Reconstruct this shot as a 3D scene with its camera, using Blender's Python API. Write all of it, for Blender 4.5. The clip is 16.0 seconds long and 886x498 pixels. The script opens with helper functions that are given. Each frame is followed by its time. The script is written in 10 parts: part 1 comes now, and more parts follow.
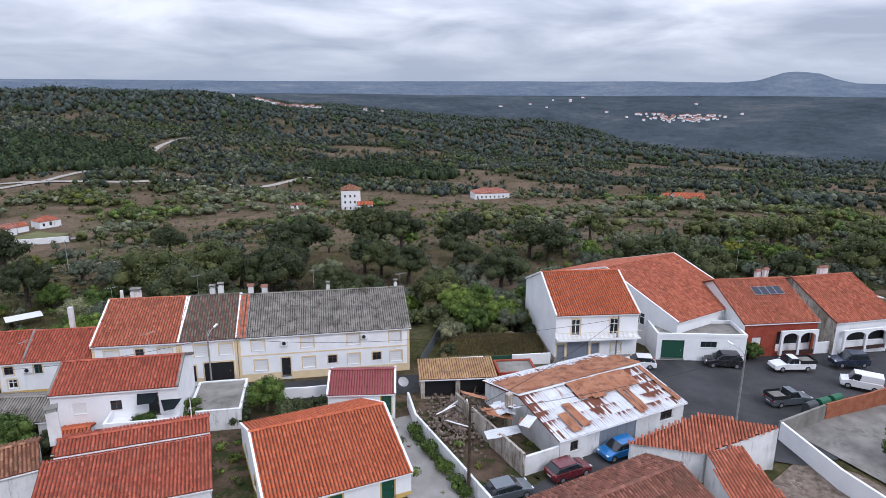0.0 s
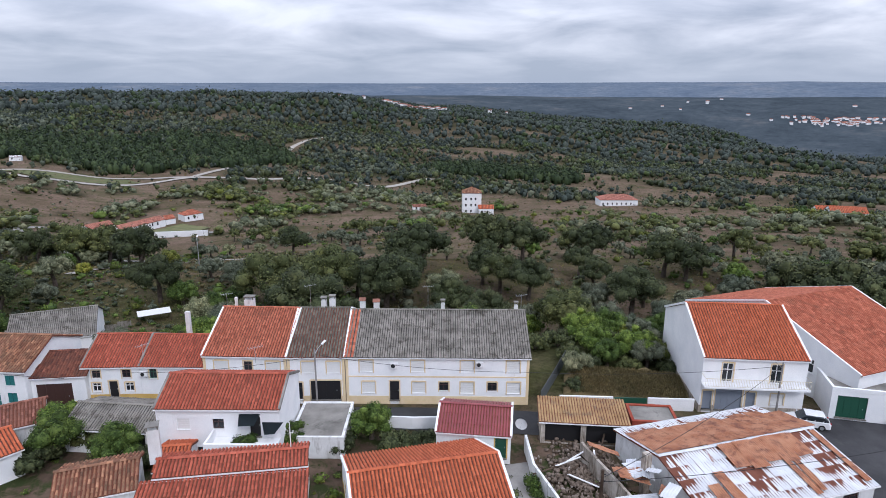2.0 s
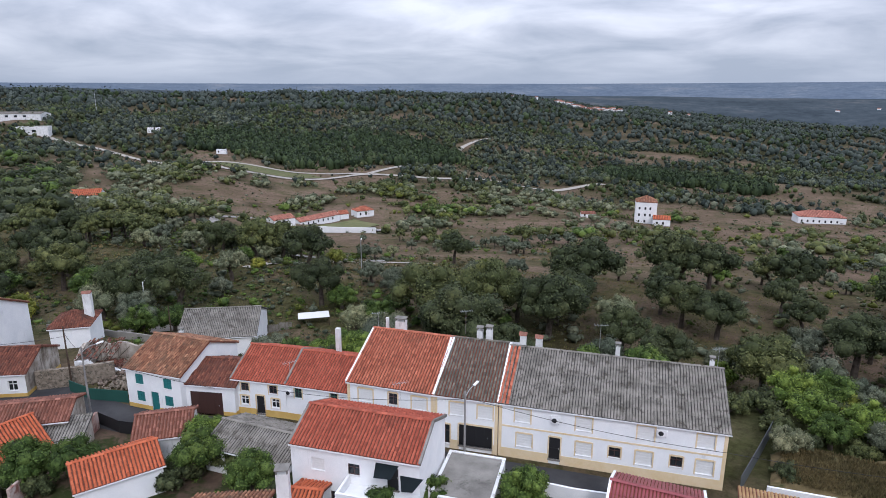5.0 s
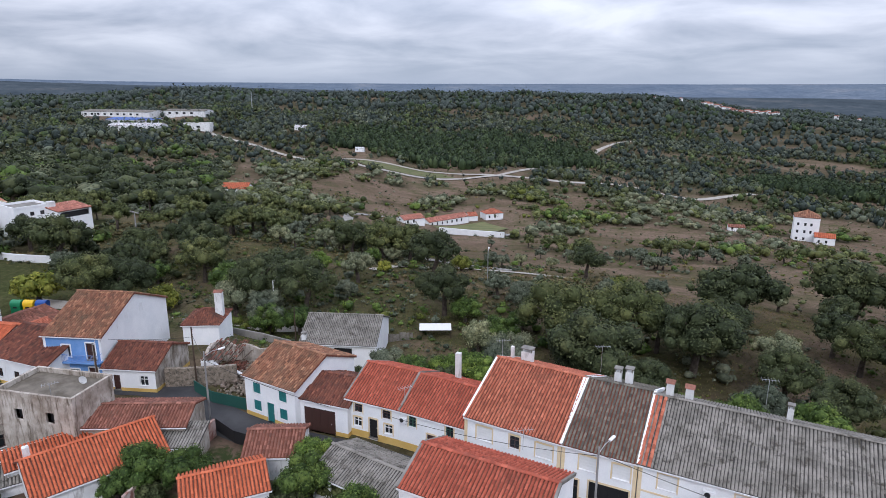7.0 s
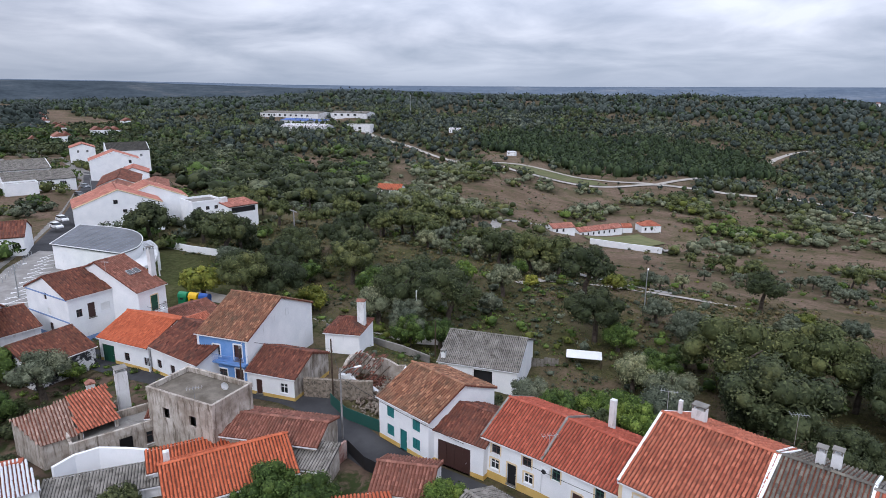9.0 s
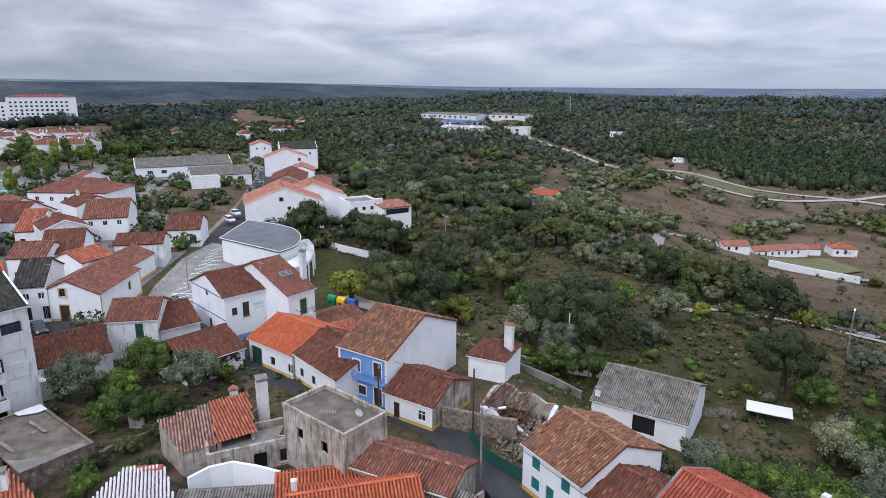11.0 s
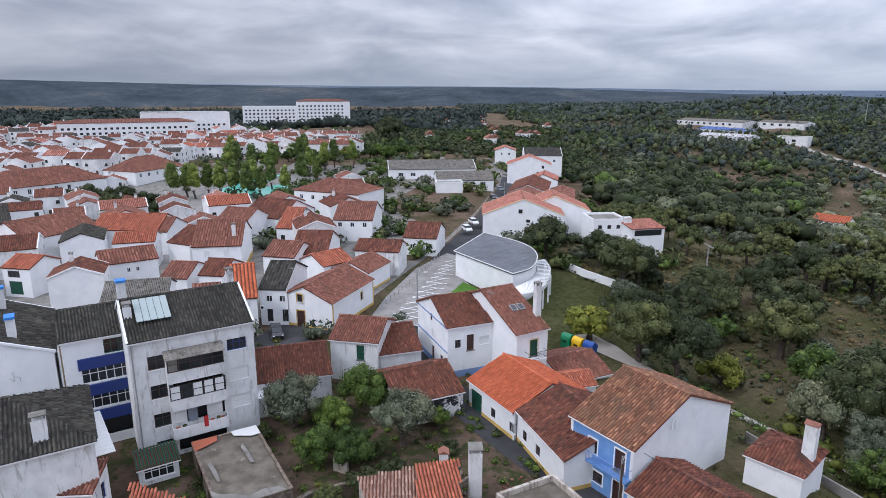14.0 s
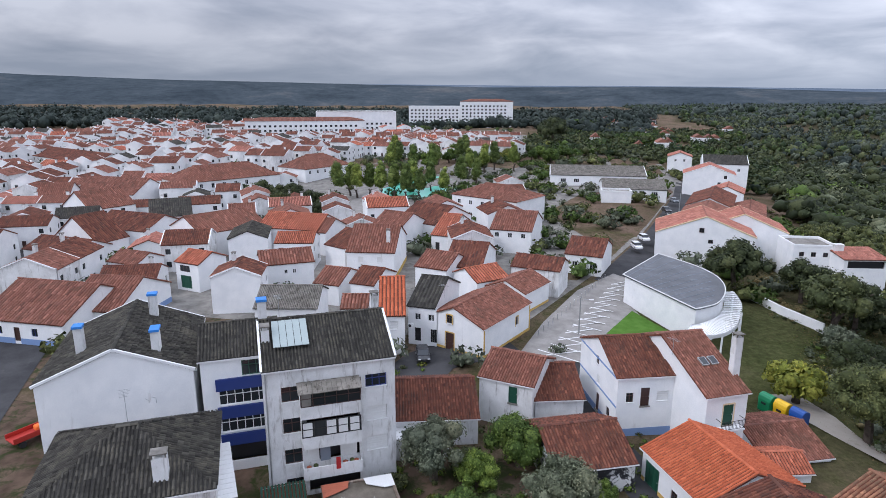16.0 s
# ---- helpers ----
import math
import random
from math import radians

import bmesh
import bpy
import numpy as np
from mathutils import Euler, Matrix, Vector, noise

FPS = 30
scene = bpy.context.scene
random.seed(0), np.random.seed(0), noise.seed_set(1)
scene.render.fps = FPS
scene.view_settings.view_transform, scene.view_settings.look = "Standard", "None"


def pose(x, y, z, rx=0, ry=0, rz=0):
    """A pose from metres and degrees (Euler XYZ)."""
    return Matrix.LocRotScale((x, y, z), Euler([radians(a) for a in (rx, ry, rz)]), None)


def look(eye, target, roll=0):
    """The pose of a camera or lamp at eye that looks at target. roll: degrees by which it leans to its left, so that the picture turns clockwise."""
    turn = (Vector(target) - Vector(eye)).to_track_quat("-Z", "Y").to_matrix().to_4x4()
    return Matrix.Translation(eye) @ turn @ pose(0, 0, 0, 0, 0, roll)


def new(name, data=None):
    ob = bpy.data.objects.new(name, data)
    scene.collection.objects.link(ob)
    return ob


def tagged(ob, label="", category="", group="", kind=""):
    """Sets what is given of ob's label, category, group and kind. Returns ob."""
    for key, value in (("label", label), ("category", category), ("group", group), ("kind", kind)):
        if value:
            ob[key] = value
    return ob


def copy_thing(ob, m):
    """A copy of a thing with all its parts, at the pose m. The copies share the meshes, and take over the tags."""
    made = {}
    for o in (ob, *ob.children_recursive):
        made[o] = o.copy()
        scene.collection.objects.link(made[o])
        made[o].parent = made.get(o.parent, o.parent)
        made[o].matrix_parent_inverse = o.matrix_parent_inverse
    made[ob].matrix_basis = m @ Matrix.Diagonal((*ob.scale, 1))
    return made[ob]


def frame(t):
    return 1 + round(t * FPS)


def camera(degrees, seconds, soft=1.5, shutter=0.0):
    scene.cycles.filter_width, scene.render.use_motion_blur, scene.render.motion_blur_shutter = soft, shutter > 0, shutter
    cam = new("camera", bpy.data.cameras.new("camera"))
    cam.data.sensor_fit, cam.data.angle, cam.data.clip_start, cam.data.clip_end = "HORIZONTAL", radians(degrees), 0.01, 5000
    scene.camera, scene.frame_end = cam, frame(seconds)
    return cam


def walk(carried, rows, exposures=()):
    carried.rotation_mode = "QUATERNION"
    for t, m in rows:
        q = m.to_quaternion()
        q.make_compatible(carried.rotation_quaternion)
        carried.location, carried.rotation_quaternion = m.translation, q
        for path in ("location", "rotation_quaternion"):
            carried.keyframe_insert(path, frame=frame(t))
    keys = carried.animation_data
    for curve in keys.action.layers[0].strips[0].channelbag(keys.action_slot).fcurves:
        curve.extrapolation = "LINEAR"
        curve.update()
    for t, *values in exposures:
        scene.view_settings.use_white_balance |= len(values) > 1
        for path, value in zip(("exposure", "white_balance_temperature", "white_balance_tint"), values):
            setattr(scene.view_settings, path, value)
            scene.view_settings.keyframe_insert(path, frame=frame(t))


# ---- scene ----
import collections
cam = camera(70.65, 16.0, soft=0.6)
# seconds, place, turn
PATH = [
    (0.0, 0.000, 0.000, 34.000, 75.265, -0.423, 0.111),
    (0.5, -0.138, 2.064, 33.998, 75.299, -0.343, 2.581),
    (1.0, -0.388, 4.068, 34.019, 75.387, -0.290, 5.633),
    (1.5, -0.716, 5.851, 34.024, 75.369, -0.216, 8.840),
    (2.0, -1.113, 7.523, 34.024, 75.362, -0.155, 11.220),
    (2.5, -1.561, 9.137, 34.054, 75.363, -0.081, 13.397),
    (3.0, -1.978, 10.671, 34.116, 75.357, -0.053, 15.714),
    (3.5, -2.481, 12.284, 34.153, 75.373, -0.023, 18.316),
    (4.0, -3.076, 13.789, 34.178, 75.370, 0.001, 20.921),
    (6.5, -7.411, 20.881, 34.735, 75.345, -0.243, 35.470),
    (7.0, -8.426, 22.218, 34.800, 75.348, -0.228, 38.497),
    (7.5, -9.500, 23.431, 34.858, 75.409, -0.230, 41.636),
    (8.0, -10.674, 24.575, 34.948, 75.465, -0.206, 45.115),
    (8.5, -11.999, 25.634, 35.039, 75.518, -0.197, 48.650),
    (9.0, -13.493, 26.609, 35.123, 75.558, -0.240, 52.210),
    (11.5, -22.372, 30.913, 35.484, 75.685, -0.261, 69.804),
    (12.0, -24.506, 31.526, 35.557, 75.737, -0.259, 73.377),
    (12.5, -26.795, 31.969, 35.576, 75.748, -0.235, 77.162),
    (13.0, -29.334, 32.343, 35.607, 75.826, -0.199, 80.966),
    (13.5, -31.985, 32.529, 35.642, 75.900, -0.143, 84.540),
    (14.0, -34.588, 32.545, 35.715, 75.935, -0.077, 88.141),
    (14.5, -37.186, 32.377, 35.833, 75.960, -0.093, 91.889),
    (15.0, -39.797, 32.031, 35.916, 75.968, -0.064, 95.663),
    (15.5, -42.476, 31.440, 35.971, 75.973, -0.035, 99.367),
    (16.0, -45.175, 30.686, 36.127, 75.883, -0.135, 102.581),
]
walk(cam, [(t, pose(*p)) for t, *p in PATH], [(0.0, -0.31, 5985.0, 15.5), (16.0, -0.31, 5985.0, 15.5)])

# ---- world and sun: bright overcast afternoon ----
world = bpy.data.worlds.new("overcast_sky")
scene.world = world
world.use_nodes = True
wn, wl = world.node_tree.nodes, world.node_tree.links
wn.clear()
SUN_EL, SUN_ROT = radians(42), radians(145)
out = wn.new("ShaderNodeOutputWorld")
bg = wn.new("ShaderNodeBackground")
sky = wn.new("ShaderNodeTexSky")
sky.sky_type, sky.sun_disc, sky.sun_elevation, sky.sun_rotation = "NISHITA", False, SUN_EL, SUN_ROT
coord = wn.new("ShaderNodeTexCoord")
sep = wn.new("ShaderNodeSeparateXYZ")
wl.new(coord.outputs["Generated"], sep.inputs[0])


def wmath(op, a, b=None, clamp=False):
    m = wn.new("ShaderNodeMath")
    m.operation, m.use_clamp = op, clamp
    for i, v in enumerate((a, b)):
        if v is None:
            continue
        if isinstance(v, (int, float)):
            m.inputs[i].default_value = v
        else:
            wl.new(v, m.inputs[i])
    return m.outputs[0]


# clouds lie on a level sheet, so they crowd together towards the horizon
zc = wmath("ADD", wmath("MAXIMUM", sep.outputs[2], 0.0), 0.17)
comb = wn.new("ShaderNodeCombineXYZ")
wl.new(wmath("DIVIDE", sep.outputs[0], zc), comb.inputs[0])
wl.new(wmath("DIVIDE", sep.outputs[1], zc), comb.inputs[1])
cloud = wn.new("ShaderNodeTexNoise")
cloud.inputs["Scale"].default_value, cloud.inputs["Detail"].default_value = 1.05, 6.0
cloud.inputs["Roughness"].default_value, cloud.inputs["Distortion"].default_value = 0.52, 0.35
wl.new(comb.outputs[0], cloud.inputs["Vector"])
ramp = wn.new("ShaderNodeValToRGB")
cr = ramp.color_ramp
cr.elements[0].position, cr.elements[0].color = 0.35, (0.48, 0.535, 0.625, 1)
cr.elements[1].position, cr.elements[1].color = 0.65, (1.01, 1.04, 1.09, 1)
e = cr.elements.new(0.50)
e.color = (0.73, 0.77, 0.845, 1)
wl.new(cloud.outputs["Fac"], ramp.inputs[0])
# a paler, bluer band low down
low = wn.new("ShaderNodeMixRGB")
low.inputs[2].default_value = (0.54, 0.63, 0.745, 1)
wl.new(ramp.outputs[0], low.inputs[1])
wl.new(wmath("SUBTRACT", 0.85, wmath("MULTIPLY", wmath("MAXIMUM", sep.outputs[2], 0.0), 11.0), True), low.inputs[0])
# a little of the blue above shows through
mixs = wn.new("ShaderNodeMixRGB")
mixs.inputs[0].default_value = 0.10
wl.new(low.outputs[0], mixs.inputs[1])
dim = wn.new("ShaderNodeMixRGB")
dim.blend_type, dim.inputs[0].default_value = "MULTIPLY", 1.0
dim.inputs[2].default_value = (0.10, 0.10, 0.10, 1)
wl.new(sky.outputs[0], dim.inputs[1])
wl.new(dim.outputs[0], mixs.inputs[2])
# an overcast sky is brightest overhead
lift = wn.new("ShaderNodeMixRGB")
lift.blend_type, lift.inputs[0].default_value = "MULTIPLY", 1.0
wl.new(mixs.outputs[0], lift.inputs[1])
up = wmath("ADD", 1.0, wmath("MULTIPLY", wmath("MAXIMUM", sep.outputs[2], 0.0), 2.0))
# thicker rain cloud lies to the south-west
west = wmath("MAXIMUM", wmath("ADD", wmath("MULTIPLY", sep.outputs[0], -0.75), wmath("MULTIPLY", sep.outputs[1], -0.66)), 0.0)
up = wmath("MULTIPLY", up, wmath("SUBTRACT", 1.0, wmath("MULTIPLY", wmath("MULTIPLY", west, west), 0.34)))
gray = wn.new("ShaderNodeCombineXYZ")
for i in range(3):
    wl.new(up, gray.inputs[i])
wl.new(gray.outputs[0], lift.inputs[2])
wl.new(lift.outputs[0], bg.inputs[0])
bg.inputs[1].default_value = 1.0
wl.new(bg.outputs[0], out.inputs[0])

sun_data = bpy.data.lights.new("sun", "SUN")
sun_data.energy, sun_data.angle, sun_data.color = 1.5, radians(14), (1.0, 0.97, 0.93)
sun = new("sun", sun_data)
sun.matrix_world = look((0, 0, 100), (0 - math.sin(SUN_ROT) * math.cos(SUN_EL), 0 - math.cos(SUN_ROT) * math.cos(SUN_EL), 100 - math.sin(SUN_EL)))


# ---- materials ----
def nodes_of(name):
    m = bpy.data.materials.new(name)
    m.use_nodes = True
    n = m.node_tree.nodes
    return m, n, m.node_tree.links, n["Principled BSDF"]


def noise_node(n, l, scale, detail=4.0, rough=0.6, distort=0.0, stretch=None):
    g = n.new("ShaderNodeNewGeometry")
    src = g.outputs["Position"]
    if stretch:
        mp = n.new("ShaderNodeMapping")
        mp.inputs["Scale"].default_value = stretch
        l.new(src, mp.inputs[0])
        src = mp.outputs[0]
    t = n.new("ShaderNodeTexNoise")
    t.inputs["Scale"].default_value, t.inputs["Detail"].default_value = scale, detail
    t.inputs["Roughness"].default_value, t.inputs["Distortion"].default_value = rough, distort
    l.new(src, t.inputs["Vector"])
    return t.outputs["Fac"]


def ramp_node(n, l, fac, stops):
    r = n.new("ShaderNodeValToRGB")
    el = r.color_ramp.elements
    while len(el) < len(stops):
        el.new(0.5)
    for s, (p, c) in zip(el, stops):
        s.position = p
        s.color = (*c, 1) if len(c) == 3 else c
    l.new(fac, r.inputs[0])
    return r.outputs[0]


def mix_node(n, l, fac, a, b, mode="MIX"):
    m = n.new("ShaderNodeMixRGB")
    m.blend_type = mode
    for i, v in enumerate((fac, a, b)):
        if isinstance(v, (int, float)):
            m.inputs[i].default_value = v
        elif isinstance(v, tuple):
            m.inputs[i].default_value = (*v, 1)
        else:
            l.new(v, m.inputs[i])
    return m.outputs[0]


def bump_node(n, l, p, fac, strength, dist):
    b = n.new("ShaderNodeBump")
    b.inputs["Strength"].default_value, b.inputs["Distance"].default_value = strength, dist
    l.new(fac, b.inputs["Height"])
    l.new(b.outputs[0], p.inputs["Normal"])


def surface(name, a, b, scale=0.7, rough=0.85, stain=None, stain_at=(0.58, 0.72), stain_scale=0.5, streak=False, fine=18.0, bump=0.25, metal=0.0):
    """Two tones in broad patches, a fine grain, and stains with a shape of their own."""
    m, n, l, p = nodes_of(name)
    col = ramp_node(n, l, noise_node(n, l, scale, 6), [(0.35, a), (0.65, b)])
    fine_fac = noise_node(n, l, fine, 3)
    col = mix_node(n, l, 0.25, col, ramp_node(n, l, fine_fac, [(0.3, (0.55, 0.55, 0.55)), (0.7, (1, 1, 1))]), "MULTIPLY")
    if stain:
        fac = noise_node(n, l, stain_scale, 8, 0.7, 0.4, (3.0, 3.0, 0.5) if streak else None)
        k = ramp_node(n, l, fac, [(stain_at[0], (0, 0, 0)), (stain_at[1], (1, 1, 1))])
        col = mix_node(n, l, k, col, stain)
    l.new(col, p.inputs["Base Color"])
    p.inputs["Roughness"].default_value, p.inputs["Metallic"].default_value = rough, metal
    if rough >= 0.85:
        p.inputs["Specular IOR Level"].default_value = 0.15
    bump_node(n, l, p, fine_fac, bump, 0.02)
    return m


def plain(name, c, rough=0.6, metal=0.0):
    m, n, l, p = nodes_of(name)
    fac = noise_node(n, l, 6.0, 4)
    l.new(mix_node(n, l, 0.22, c, ramp_node(n, l, fac, [(0.3, (0.6, 0.6, 0.6)), (0.7, (1, 1, 1))]), "MULTIPLY"), p.inputs["Base Color"])
    p.inputs["Roughness"].default_value, p.inputs["Metallic"].default_value = rough, metal
    return m


def tiles(name, tones, lichen, amount=0.5, rough=0.8):
    """Clay tiles: each its own tone, lichen and soot in patches."""
    m, n, l, p = nodes_of(name)
    g = n.new("ShaderNodeNewGeometry")
    k = len(tones) - 1
    col = ramp_node(n, l, g.outputs["Random Per Island"], [(i / k, c) for i, c in enumerate(tones)])
    # single tiles bleached or blackened
    hop = n.new("ShaderNodeMath")
    hop.operation = "FRACT"
    mul = n.new("ShaderNodeMath")
    mul.operation, mul.inputs[1].default_value = "MULTIPLY", 37.0
    l.new(g.outputs["Random Per Island"], mul.inputs[0])
    l.new(mul.outputs[0], hop.inputs[0])
    col = mix_node(n, l, min(1.0, 0.08 + 1.25 * amount), col, ramp_node(n, l, hop.outputs[0], [(0.0, (0.50, 0.50, 0.52)), (0.25, (0.88, 0.88, 0.88)), (0.75, (1.08, 1.08, 1.06)), (1.0, (1.5, 1.55, 1.55))]), "MULTIPLY")
    fac = noise_node(n, l, 0.55, 9, 0.72)
    col = mix_node(n, l, ramp_node(n, l, fac, [(0.62 - 0.25 * amount, (0, 0, 0)), (0.80 - 0.15 * amount, (1, 1, 1))]), col, lichen)
    fine = noise_node(n, l, 7.0, 5)
    col = mix_node(n, l, 0.35, col, ramp_node(n, l, fine, [(0.3, (0.45, 0.45, 0.45)), (0.65, (1, 1, 1))]), "MULTIPLY")
    l.new(col, p.inputs["Base Color"])
    p.inputs["Roughness"].default_value = rough
    p.inputs["Specular IOR Level"].default_value = 0.2
    bump_node(n, l, p, fine, 0.3, 0.02)
    return m


def leaves(name, a, b, c):
    """Each spray of leaves its own tone; whole trees differ too."""
    m, n, l, p = nodes_of(name)
    g = n.new("ShaderNodeNewGeometry")
    col = ramp_node(n, l, g.outputs["Random Per Island"], [(0.0, a), (0.5, b), (1.0, c)])
    patch = noise_node(n, l, 0.13, 4, 0.7)
    col = mix_node(n, l, 0.9, col, ramp_node(n, l, patch, [(0.30, (0.55, 0.62, 0.55)), (0.50, (0.95, 0.97, 0.9)), (0.70, (1.45, 1.30, 1.1))]), "MULTIPLY")
    fleck = noise_node(n, l, 2.6, 5, 0.8)
    col = mix_node(n, l, 0.85, col, ramp_node(n, l, fleck, [(0.32, (0.42, 0.44, 0.42)), (0.50, (0.95, 0.95, 0.95)), (0.70, (1.5, 1.5, 1.4))]), "MULTIPLY")
    inf = n.new("ShaderNodeObjectInfo")
    col = mix_node(n, l, 0.8, col, ramp_node(n, l, inf.outputs["Random"], [(0.0, (0.62, 0.66, 0.66)), (0.5, (1.0, 1.0, 1.0)), (1.0, (1.75, 1.62, 1.25))]), "MULTIPLY")
    l.new(col, p.inputs["Base Color"])
    p.inputs["Roughness"].default_value = 0.7
    p.inputs["Specular IOR Level"].default_value = 0.15
    return m


